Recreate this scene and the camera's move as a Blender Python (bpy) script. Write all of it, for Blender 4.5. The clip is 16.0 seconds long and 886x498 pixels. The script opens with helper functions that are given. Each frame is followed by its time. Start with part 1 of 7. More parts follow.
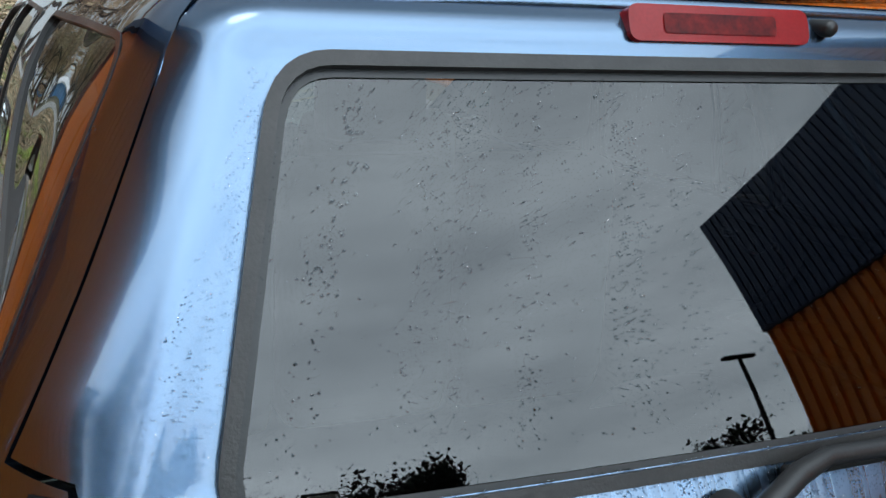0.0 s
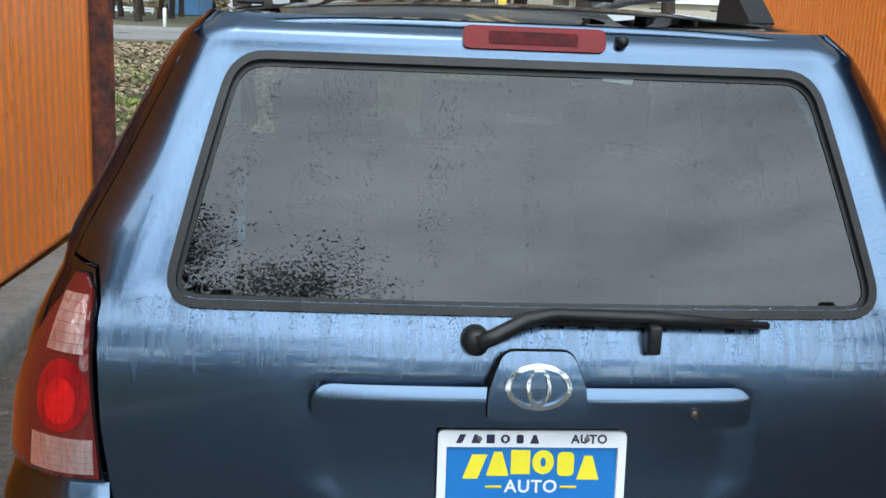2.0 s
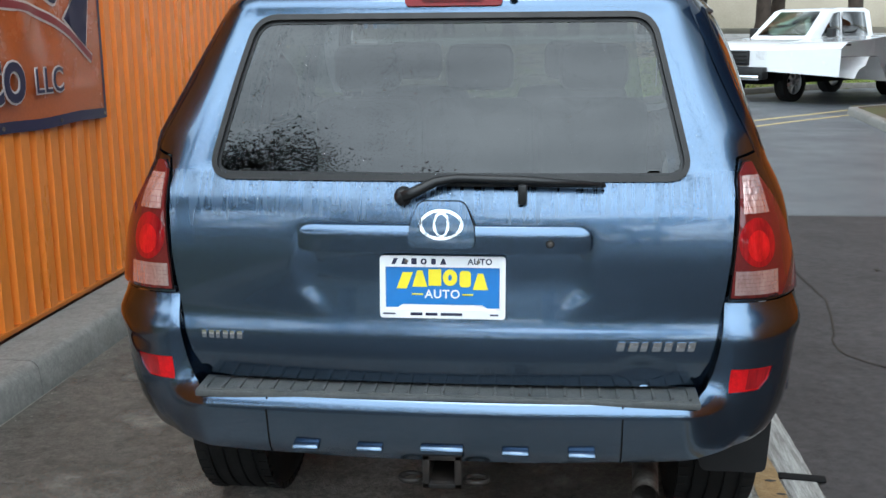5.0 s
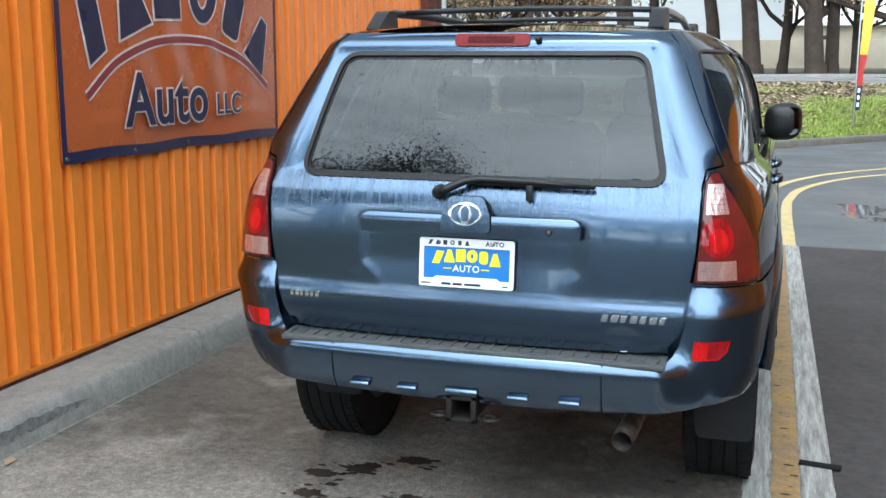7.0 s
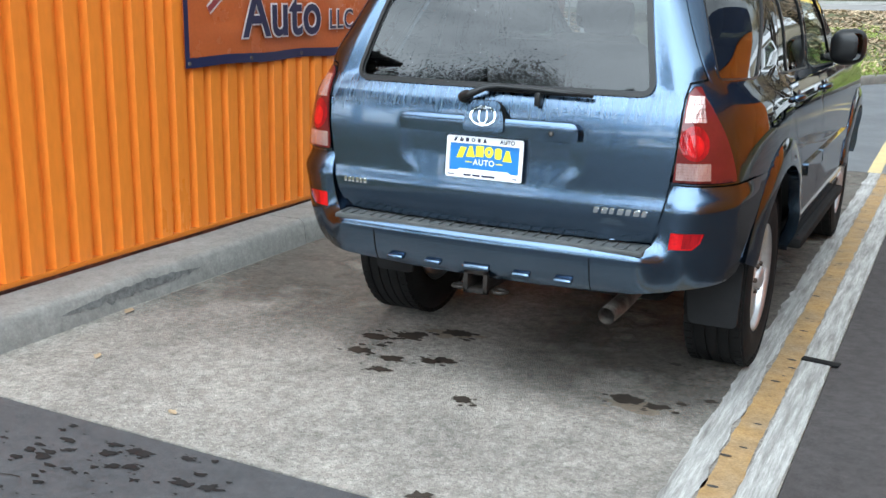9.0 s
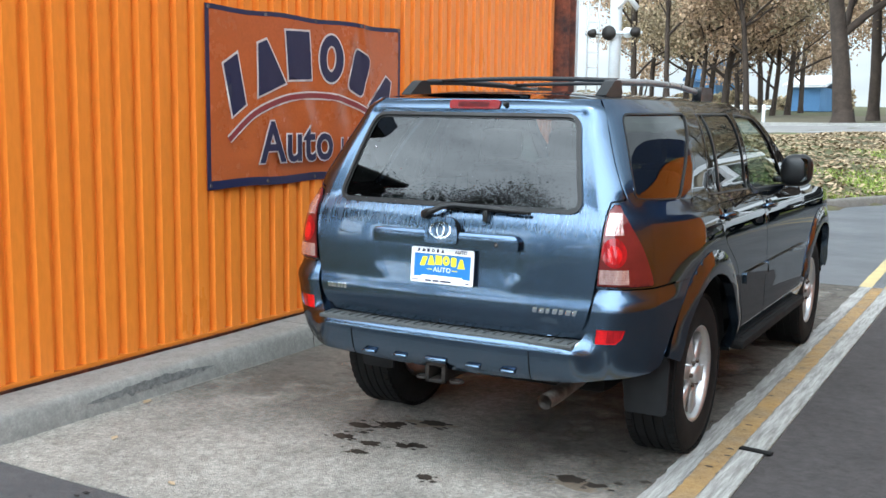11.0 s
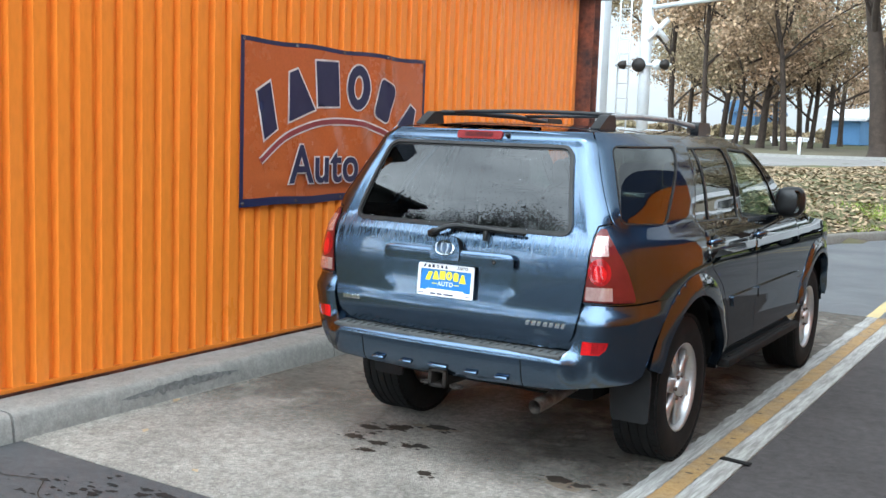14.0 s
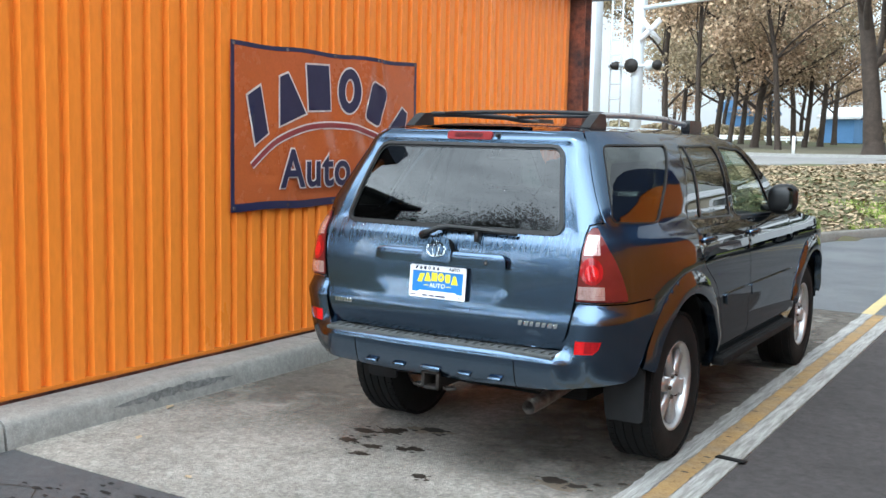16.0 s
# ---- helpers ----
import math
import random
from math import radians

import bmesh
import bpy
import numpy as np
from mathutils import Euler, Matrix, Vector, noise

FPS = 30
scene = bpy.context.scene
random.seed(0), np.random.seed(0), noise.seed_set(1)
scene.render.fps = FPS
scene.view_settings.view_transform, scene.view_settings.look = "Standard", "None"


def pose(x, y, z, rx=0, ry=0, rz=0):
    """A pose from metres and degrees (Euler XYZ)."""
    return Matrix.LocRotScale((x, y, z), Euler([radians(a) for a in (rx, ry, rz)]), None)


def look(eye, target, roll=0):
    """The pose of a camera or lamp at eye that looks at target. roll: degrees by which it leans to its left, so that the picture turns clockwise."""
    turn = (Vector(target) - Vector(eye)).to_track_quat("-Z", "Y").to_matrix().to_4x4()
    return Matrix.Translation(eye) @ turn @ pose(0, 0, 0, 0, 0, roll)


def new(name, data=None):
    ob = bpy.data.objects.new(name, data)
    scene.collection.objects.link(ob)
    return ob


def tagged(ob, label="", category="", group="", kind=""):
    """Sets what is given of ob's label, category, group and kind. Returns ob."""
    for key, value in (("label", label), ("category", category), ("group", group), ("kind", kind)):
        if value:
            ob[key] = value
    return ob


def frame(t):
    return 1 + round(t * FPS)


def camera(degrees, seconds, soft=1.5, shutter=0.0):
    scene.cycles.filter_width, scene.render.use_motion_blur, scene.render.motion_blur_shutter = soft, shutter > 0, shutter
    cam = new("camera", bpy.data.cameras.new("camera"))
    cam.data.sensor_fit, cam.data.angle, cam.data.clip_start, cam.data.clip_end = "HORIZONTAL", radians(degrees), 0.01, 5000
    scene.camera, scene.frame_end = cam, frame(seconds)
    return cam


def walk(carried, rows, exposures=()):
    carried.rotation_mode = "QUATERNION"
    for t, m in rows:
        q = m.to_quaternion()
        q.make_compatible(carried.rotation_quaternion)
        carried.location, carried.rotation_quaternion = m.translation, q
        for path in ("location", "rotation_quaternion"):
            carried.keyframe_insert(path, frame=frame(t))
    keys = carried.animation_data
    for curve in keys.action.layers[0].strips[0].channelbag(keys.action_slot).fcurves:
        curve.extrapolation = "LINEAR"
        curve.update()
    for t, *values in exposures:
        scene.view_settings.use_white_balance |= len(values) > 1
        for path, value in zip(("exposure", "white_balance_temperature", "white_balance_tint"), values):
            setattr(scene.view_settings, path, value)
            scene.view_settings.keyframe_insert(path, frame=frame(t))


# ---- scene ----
cam = camera(46.2, 16.0)
PATH = [
    (0, (-0.794, -0.534, 1.669), (0.008, 1.237, 1.198), 2.5),
    (0.5, (-0.704, -0.757, 1.645), (-0.157, 1.112, 1.187), 0.1),
    (1, (-0.677, -0.997, 1.689), (-0.265, 0.893, 1.181), 5.6),
    (1.5, (-0.542, -1.2, 1.677), (-0.197, 0.71, 1.196), 2.1),
    (2, (-0.312, -1.4, 1.666), (-0.146, 0.549, 1.248), 2.3),
    (2.5, (-0.228, -1.589, 1.661), (-0.137, 0.366, 1.245), 1.4),
    (3, (-0.182, -1.8, 1.643), (-0.15, 0.144, 1.173), 2.8),
    (3.5, (-0.032, -1.961, 1.549), (-0.085, -0.015, 1.093), 1.6),
    (3.7, (0.004, -2.005, 1.554), (-0.072, -0.062, 1.088), 1.3),
    (5.8, (0.457, -2.521, 1.586), (0.151, -0.579, 1.216), 1.1),
    (6, (0.522, -2.574, 1.619), (0.167, -0.64, 1.252), 2.5),
    (6.5, (0.729, -2.735, 1.614), (0.167, -0.847, 1.27), 0.2),
    (7, (0.889, -2.952, 1.561), (0.302, -1.071, 1.216), 0.2),
    (7.5, (1.078, -3.039, 1.547), (0.45, -1.199, 1.08), 0.8),
    (8, (1.313, -3.079, 1.537), (0.605, -1.279, 1.029), 3.1),
    (8.5, (1.454, -3.183, 1.547), (0.656, -1.423, 1.034), 0.7),
    (9, (1.589, -3.34, 1.568), (0.721, -1.606, 1.077), 1.1),
    (9.5, (1.739, -3.415, 1.599), (0.808, -1.678, 1.256), -0.2),
    (9.7, (1.822, -3.428, 1.603), (0.865, -1.698, 1.303), 0.0),
    (11.8, (2.439, -3.909, 1.639), (1.438, -2.196, 1.384), 1.5),
    (12, (2.496, -3.922, 1.635), (1.479, -2.219, 1.377), 2.7),
    (12.5, (2.563, -3.975, 1.639), (1.506, -2.298, 1.376), 1.5),
    (13, (2.584, -4.04, 1.651), (1.527, -2.36, 1.404), 1.4),
    (13.5, (2.583, -4.054, 1.648), (1.54, -2.362, 1.423), 1.7),
    (14, (2.587, -4.056, 1.654), (1.543, -2.364, 1.431), 2.0),
    (14.5, (2.594, -4.053, 1.644), (1.554, -2.36, 1.423), 1.6),
    (15, (2.598, -4.047, 1.65), (1.563, -2.349, 1.437), 1.1),
    (15.5, (2.597, -4.035, 1.641), (1.561, -2.337, 1.433), 1.1),
    (16, (2.6, -4.029, 1.64), (1.561, -2.333, 1.425), 1.2),
]
walk(cam, [(t, look(eye, target, roll)) for t, eye, target, roll in PATH],
     [(0.0, -0.25), (1.0, -0.40), (2.0, -0.46), (3.5, -0.53), (6.0, -0.2), (7.0, -0.05), (8.5, 0.16), (9.7, 0.18), (12.0, 0.15), (16.0, 0.15)])

# ---- world, sun, light ----
world = bpy.data.worlds.new("overcast")
scene.world = world
world.use_nodes = True
wt = world.node_tree
bg = wt.nodes["Background"]
sky = wt.nodes.new("ShaderNodeTexSky")
sky.sky_type, sky.sun_disc = "NISHITA", False
sky.sun_elevation, sky.sun_rotation = radians(72.8), radians(187)
coord = wt.nodes.new("ShaderNodeTexCoord")
squash = wt.nodes.new("ShaderNodeMapping")
squash.inputs["Scale"].default_value = (1.0, 1.0, 3.2)
clouds = wt.nodes.new("ShaderNodeTexNoise")
clouds.inputs["Scale"].default_value, clouds.inputs["Detail"].default_value = 2.1, 5.0
clouds.inputs["Roughness"].default_value = 0.55
cover = wt.nodes.new("ShaderNodeValToRGB")
cover.color_ramp.elements[0].position, cover.color_ramp.elements[0].color = 0.30, (0.56, 0.665, 0.745, 1)
cover.color_ramp.elements[1].position, cover.color_ramp.elements[1].color = 0.70, (1.05, 1.225, 1.345, 1)
dim = wt.nodes.new("ShaderNodeVectorMath")
dim.operation = "SCALE"
dim.inputs["Scale"].default_value = 0.08
blend = wt.nodes.new("ShaderNodeMix")
blend.data_type = "RGBA"
blend.inputs[0].default_value = 0.88
wt.links.new(coord.outputs["Generated"], squash.inputs["Vector"])
wt.links.new(squash.outputs["Vector"], clouds.inputs["Vector"])
wt.links.new(clouds.outputs["Fac"], cover.inputs["Fac"])
wt.links.new(sky.outputs["Color"], dim.inputs[0])
wt.links.new(dim.outputs["Vector"], blend.inputs[6])
wt.links.new(cover.outputs["Color"], blend.inputs[7])
# the overcast is brighter behind the car, where the cloud is thin
aim = wt.nodes.new("ShaderNodeVectorMath")
aim.operation = "DOT_PRODUCT"
aim.inputs[1].default_value = (-0.04, -0.965, 0.26)
glow = wt.nodes.new("ShaderNodeMapRange")
glow.interpolation_type = "SMOOTHSTEP"
glow.inputs[1].default_value, glow.inputs[2].default_value = -0.05, 1.0
glow.inputs[3].default_value, glow.inputs[4].default_value = 0.44, 2.75
tint = wt.nodes.new("ShaderNodeVectorMath")
tint.operation = "SCALE"
wt.links.new(coord.outputs["Generated"], aim.inputs[0])
wt.links.new(aim.outputs["Value"], glow.inputs[0])
wt.links.new(blend.outputs[2], tint.inputs[0])
wt.links.new(glow.outputs[0], tint.inputs["Scale"])
wt.links.new(tint.outputs["Vector"], bg.inputs["Color"])
bg.inputs["Strength"].default_value = 2.5

sun = new("sun", bpy.data.lights.new("sun", "SUN"))
sun.data.energy, sun.data.angle, sun.data.color = 0.8, radians(20), (1.0, 0.97, 0.93)
sun.matrix_basis = look((-0.5, -4, 13), (0, 0, 0))


# ---- materials ----
def rgba(c):
    return (*c, 1.0)


def stuff_mat(name, color, rough=0.5, metal=0.0, second=None, scale=6.0, amount=0.5, fine=60.0, bump=0.0, bump_scale=80.0,
              rough_var=0.12, coat=0.0, coat_rough=0.05, ior=1.5, island=0.0, stretch=(1, 1, 1), trans=0.0, coat_ior=1.6, mottle=0.0, speck=0.0):
    """Principled paint with broad stains, fine grain and relief."""
    m = bpy.data.materials.new(name)
    m.use_nodes = True
    nt = m.node_tree
    p = nt.nodes["Principled BSDF"]
    n = nt.nodes.new
    co = n("ShaderNodeTexCoord")
    mp = n("ShaderNodeMapping")
    mp.inputs["Scale"].default_value = stretch
    nt.links.new(co.outputs["Object"], mp.inputs["Vector"])
    broad, grain = n("ShaderNodeTexNoise"), n("ShaderNodeTexNoise")
    broad.inputs["Scale"].default_value, broad.inputs["Detail"].default_value = scale, 9
    broad.inputs["Roughness"].default_value = 0.66
    grain.inputs["Scale"].default_value, grain.inputs["Detail"].default_value = fine, 3
    for node in (broad, grain):
        nt.links.new(mp.outputs["Vector"], node.inputs["Vector"])
    ramp = n("ShaderNodeMapRange")
    ramp.inputs[1].default_value, ramp.inputs[2].default_value = 0.35, 0.65
    ramp.inputs[4].default_value = amount
    nt.links.new(broad.outputs["Fac"], ramp.inputs[0])
    mix = n("ShaderNodeMix")
    mix.data_type = "RGBA"
    mix.inputs[6].default_value = rgba(color)
    mix.inputs[7].default_value = rgba(second if second else [c * 0.7 for c in color])
    nt.links.new(ramp.outputs[0], mix.inputs[0])
    hsv = n("ShaderNodeHueSaturation")
    val = n("ShaderNodeMapRange")
    val.inputs[3].default_value, val.inputs[4].default_value = 1 - 0.35 * amount, 1 + 0.35 * amount
    nt.links.new(grain.outputs["Fac"], val.inputs[0])
    out = val.outputs[0]
    if island:
        geo = n("ShaderNodeNewGeometry")
        r2 = n("ShaderNodeMapRange")
        r2.inputs[3].default_value, r2.inputs[4].default_value = 1 - island, 1 + island
        nt.links.new(geo.outputs["Random Per Island"], r2.inputs[0])
        mul = n("ShaderNodeMath")
        mul.operation = "MULTIPLY"
        nt.links.new(out, mul.inputs[0])
        nt.links.new(r2.outputs[0], mul.inputs[1])
        out = mul.outputs[0]
    if mottle:
        mid = n("ShaderNodeTexNoise")
        mid.inputs["Scale"].default_value, mid.inputs["Detail"].default_value, mid.inputs["Roughness"].default_value = 16.0, 12, 0.8
        nt.links.new(mp.outputs["Vector"], mid.inputs["Vector"])
        r3 = n("ShaderNodeMapRange")
        r3.inputs[1].default_value, r3.inputs[2].default_value = 0.32, 0.68
        r3.inputs[3].default_value, r3.inputs[4].default_value = 1 - mottle, 1 + mottle
        nt.links.new(mid.outputs["Fac"], r3.inputs[0])
        mul2 = n("ShaderNodeMath")
        mul2.operation = "MULTIPLY"
        nt.links.new(out, mul2.inputs[0])
        nt.links.new(r3.outputs[0], mul2.inputs[1])
        out = mul2.outputs[0]
    if speck:
        dot = n("ShaderNodeTexVoronoi")
        dot.inputs["Scale"].default_value = 75.0
        nt.links.new(mp.outputs["Vector"], dot.inputs["Vector"])
        r4 = n("ShaderNodeMapRange")
        r4.inputs[3].default_value, r4.inputs[4].default_value = 1 - speck, 1 + speck
        nt.links.new(dot.outputs["Color"], r4.inputs[0])
        mul3 = n("ShaderNodeMath")
        mul3.operation = "MULTIPLY"
        nt.links.new(out, mul3.inputs[0])
        nt.links.new(r4.outputs[0], mul3.inputs[1])
        out = mul3.outputs[0]
    nt.links.new(out, hsv.inputs["Value"])
    nt.links.new(mix.outputs[2], hsv.inputs["Color"])
    nt.links.new(hsv.outputs["Color"], p.inputs["Base Color"])
    rr = n("ShaderNodeMapRange")
    rr.inputs[3].default_value, rr.inputs[4].default_value = max(0.02, rough - rough_var), min(1, rough + rough_var)
    nt.links.new(broad.outputs["Fac"], rr.inputs[0])
    nt.links.new(rr.outputs[0], p.inputs["Roughness"])
    p.inputs["Metallic"].default_value, p.inputs["IOR"].default_value = metal, ior
    p.inputs["Coat Weight"].default_value, p.inputs["Coat Roughness"].default_value = coat, coat_rough
    p.inputs["Transmission Weight"].default_value = trans
    p.inputs["Coat IOR"].default_value = coat_ior
    if bump:
        rel = n("ShaderNodeTexNoise")
        rel.inputs["Scale"].default_value, rel.inputs["Detail"].default_value = bump_scale, 4
        nt.links.new(mp.outputs["Vector"], rel.inputs["Vector"])
        b = n("ShaderNodeBump")
        b.inputs["Strength"].default_value, b.inputs["Distance"].default_value = bump, 0.01
        nt.links.new(rel.outputs["Fac"], b.inputs["Height"])
        nt.links.new(b.outputs["Normal"], p.inputs["Normal"])
    return m


def glass_mat(name, tint, ior=1.6, rough=0.01):
    m = bpy.data.materials.new(name)
    m.use_nodes = True
    nt = m.node_tree
    nt.nodes.remove(nt.nodes["Principled BSDF"])
    clear, gloss, fres, mix = (nt.nodes.new(k) for k in ("ShaderNodeBsdfTransparent", "ShaderNodeBsdfGlossy", "ShaderNodeFresnel", "ShaderNodeMixShader"))
    clear.inputs["Color"].default_value = rgba(tint)
    gloss.inputs["Roughness"].default_value = rough
    fres.inputs["IOR"].default_value = ior
    nt.links.new(fres.outputs[0], mix.inputs[0])
    nt.links.new(clear.outputs[0], mix.inputs[1])
    nt.links.new(gloss.outputs[0], mix.inputs[2])
    nt.links.new(mix.outputs[0], nt.nodes["Material Output"].inputs["Surface"])
    return m


PAINT = stuff_mat("blue_metallic_paint", (0.080, 0.126, 0.188), 0.26, 1.0, (0.073, 0.114, 0.172), 3, 0.25, 900, coat=1.0, coat_rough=0.015, rough_var=0.03, coat_ior=1.43)
PAINT.node_tree.nodes["Principled BSDF"].inputs["Specular Tint"].default_value = (0.05, 0.025, 0.06, 1)


def add_runs(m):
    """Rain runs below the rear window: thin wet ribs of uneven length, dulled where they dried."""
    nt = m.node_tree
    n, link = nt.nodes.new, nt.links.new
    p = nt.nodes["Principled BSDF"]
    geo, sep = n("ShaderNodeNewGeometry"), n("ShaderNodeSeparateXYZ")
    link(geo.outputs["Position"], sep.inputs[0])
    flat, col, length = n("ShaderNodeCombineXYZ"), n("ShaderNodeTexNoise"), n("ShaderNodeTexNoise")
    link(sep.outputs["X"], flat.inputs["X"])
    wave = n("ShaderNodeMath")
    wave.operation, wave.inputs[1].default_value = "MULTIPLY", 0.05
    link(sep.outputs["Z"], wave.inputs[0])
    link(wave.outputs[0], flat.inputs["Y"])
    for tex, sc, dt in ((col, 95.0, 3), (length, 38.0, 3)):
        tex.inputs["Scale"].default_value, tex.inputs["Detail"].default_value = sc, dt
        link(flat.outputs[0], tex.inputs["Vector"])
    low = n("ShaderNodeMapRange")
    low.inputs[1].default_value, low.inputs[2].default_value = 0.3, 0.7
    low.inputs[3].default_value, low.inputs[4].default_value = 1.185, 1.085
    link(length.outputs["Fac"], low.inputs[0])
    below, mask = n("ShaderNodeMath"), n("ShaderNodeMapRange")
    below.operation = "SUBTRACT"
    link(sep.outputs["Z"], below.inputs[0])
    link(low.outputs[0], below.inputs[1])
    mask.inputs[1].default_value, mask.inputs[2].default_value = -0.012, 0.012
    link(below.outputs[0], mask.inputs[0])
    top, rear = n("ShaderNodeMapRange"), n("ShaderNodeMapRange")
    top.inputs[1].default_value, top.inputs[2].default_value = 1.225, 1.205
    link(sep.outputs["Z"], top.inputs[0])
    rear.inputs[1].default_value, rear.inputs[2].default_value = 0.34, 0.31
    link(sep.outputs["Y"], rear.inputs[0])
    rib = n("ShaderNodeMapRange")
    rib.inputs[1].default_value, rib.inputs[2].default_value = 0.46, 0.60
    link(col.outputs["Fac"], rib.inputs[0])
    out = rib.outputs[0]
    for q in (mask, top, rear):
        mu = n("ShaderNodeMath")
        mu.operation = "MULTIPLY"
        link(out, mu.inputs[0])
        link(q.outputs[0], mu.inputs[1])
        out = mu.outputs[0]
    b = n("ShaderNodeBump")
    b.inputs["Strength"].default_value, b.inputs["Distance"].default_value = 0.05, 0.002
    link(out, b.inputs["Height"])
    link(b.outputs["Normal"], p.inputs["Normal"])
    link(b.outputs["Normal"], p.inputs["Coat Normal"])
    was = p.inputs["Roughness"].links[0].from_socket
    add = n("ShaderNodeMath")
    add.operation, add.inputs[1].default_value = "MULTIPLY_ADD", 0.11
    link(out, add.inputs[0])
    link(was, add.inputs[2])
    link(add.outputs[0], p.inputs["Roughness"])


add_runs(PAINT)
ORANGE = stuff_mat("orange_painted_steel", (0.80, 0.222, 0.028), 0.30, 0.0, (0.71, 0.190, 0.023), 1.6, 0.4, 30, 0.02, 25, stretch=(1, 1, 0.3), ior=1.45)
ORANGE_TRIM = stuff_mat("orange_trim_steel", (0.56, 0.15, 0.014), 0.4, 0.0, None, 4, 0.35, 50)
BLUE_STEEL = stuff_mat("dark_blue_roof_steel", (0.020, 0.045, 0.110), 0.4, 0.1, None, 2, 0.4, 30)
CONCRETE = stuff_mat("pale_concrete", (0.300, 0.277, 0.245), 0.85, 0, (0.185, 0.171, 0.150), 1.6, 1.0, 130, 0.9, 110, mottle=0.42, speck=0.30)
KERB_DAMP = stuff_mat("damp_kerb_concrete", (0.165, 0.152, 0.132), 0.85, 0, (0.10, 0.092, 0.08), 2.2, 0.8, 70, 0.4, 120, mottle=0.3)
WALK = stuff_mat("damp_walkway_paving", (0.125, 0.122, 0.113), 0.75, 0, (0.075, 0.074, 0.068), 1.2, 0.9, 120, 0.4, 180, mottle=0.35)
# brown dirt tone, darkened further to hold the shade beside and under the car
SLAB_SHADE_DIRT = stuff_mat("shade_and_dirt_concrete", (0.140, 0.124, 0.104), 0.85, 0, (0.080, 0.072, 0.061), 1.3, 1.0, 130, 0.7, 150, mottle=0.48, speck=0.25)
KERB = stuff_mat("kerb_concrete", (0.252, 0.243, 0.225), 0.85, 0, (0.185, 0.178, 0.163), 2.2, 0.8, 70, 0.4, 120, mottle=0.25)
LANE = stuff_mat("brown_grey_asphalt", (0.070, 0.064, 0.063), 0.88, 0, (0.048, 0.044, 0.043), 1.1, 0.8, 220, 0.4, 260, mottle=0.34, ior=1.32)
NEAR = stuff_mat("dark_asphalt", (0.060, 0.062, 0.066), 0.7, 0, (0.038, 0.040, 0.043), 1.5, 0.8, 200, 0.4, 260, mottle=0.35)
RUBBER = stuff_mat("tyre_rubber", (0.007, 0.007, 0.007), 0.8, 0, None, 10, 0.5, 120, 0.1, 90, ior=1.32)
TRIM_BLACK = stuff_mat("black_trim", (0.009, 0.0095, 0.0105), 0.38, 0, (0.018, 0.018, 0.018), 9, 0.6, 120, 0.05, 200, ior=1.4)
SEAL = stuff_mat("weathered_seal_rubber", (0.018, 0.017, 0.0165), 0.45, 0, (0.010, 0.010, 0.010), 14, 0.9, 160, 0.1, 200, ior=1.4)
PAD = stuff_mat("grey_step_plastic", (0.046, 0.052, 0.053), 0.6, 0, (0.080, 0.084, 0.083), 16, 0.9, 160, 0.2, 220)
FLAP = stuff_mat("mudflap_rubber", (0.008, 0.0085, 0.0095), 0.75, 0, None, 6, 0.5, 90, ior=1.4)
DARK = stuff_mat("underbody_black", (0.004, 0.004, 0.004), 0.9, 0, None, 6, 0.4, 40, ior=1.25)
SEAT = stuff_mat("grey_seat_cloth", (0.16, 0.16, 0.155), 0.9, 0, None, 8, 0.4, 200)
CHROME = stuff_mat("chrome", (0.82, 0.83, 0.84), 0.10, 1.0, None, 20, 0.1, 60, rough_var=0.04)
ALLOY = stuff_mat("silver_alloy", (0.56, 0.56, 0.56), 0.34, 0.75, (0.44, 0.44, 0.43), 12, 0.4, 80)
STEEL = stuff_mat("rusty_pipe_steel", (0.26, 0.235, 0.21), 0.5, 0.8, (0.07, 0.05, 0.04), 14, 0.9, 90)
HITCH = stuff_mat("black_hitch_steel", (0.011, 0.0105, 0.0105), 0.5, 0.1, (0.03, 0.022, 0.017), 18, 0.7, 90, ior=1.35)
RED = stuff_mat("smoky_red_lens", (0.125, 0.014, 0.013), 0.10, 0, (0.085, 0.011, 0.011), 9, 0.6, 300, coat=1, coat_rough=0.02, rough_var=0.03, ior=1.12, coat_ior=1.5)
RED_DEEP = stuff_mat("deep_red_lens", (0.20, 0.008, 0.009), 0.22, 0, (0.13, 0.007, 0.008), 9, 0.6, 300, ior=1.3)
RED_HOT = stuff_mat("bright_red_reflector", (0.62, 0.007, 0.010), 0.22, 0, (0.34, 0.006, 0.008), 60, 0.7, 300, coat=1, coat_rough=0.02, bump=0.2, bump_scale=160, ior=1.12, coat_ior=1.45)
RED_MID = stuff_mat("ribbed_red_lens", (0.36, 0.008, 0.011), 0.14, 0, (0.17, 0.006, 0.008), 30, 0.9, 200, coat=1, coat_rough=0.02, bump=0.4, bump_scale=120, stretch=(1, 1, 0.2), ior=1.12, coat_ior=1.45)
RED_GLOW = stuff_mat("ribbed_bright_red_lens", (0.60, 0.010, 0.012), 0.16, 0, (0.22, 0.006, 0.008), 34, 0.9, 200, coat=1, coat_rough=0.02, bump=0.5, bump_scale=90, stretch=(1, 1, 0.25), ior=1.12, coat_ior=1.45)
CLEAR = stuff_mat("clear_ribbed_lens", (0.66, 0.48, 0.45), 0.14, 0.65, (0.44, 0.22, 0.20), 26, 0.8, 200, coat=1, coat_rough=0.02, bump=0.5, bump_scale=60, stretch=(1.6, 1.6, 0.35))
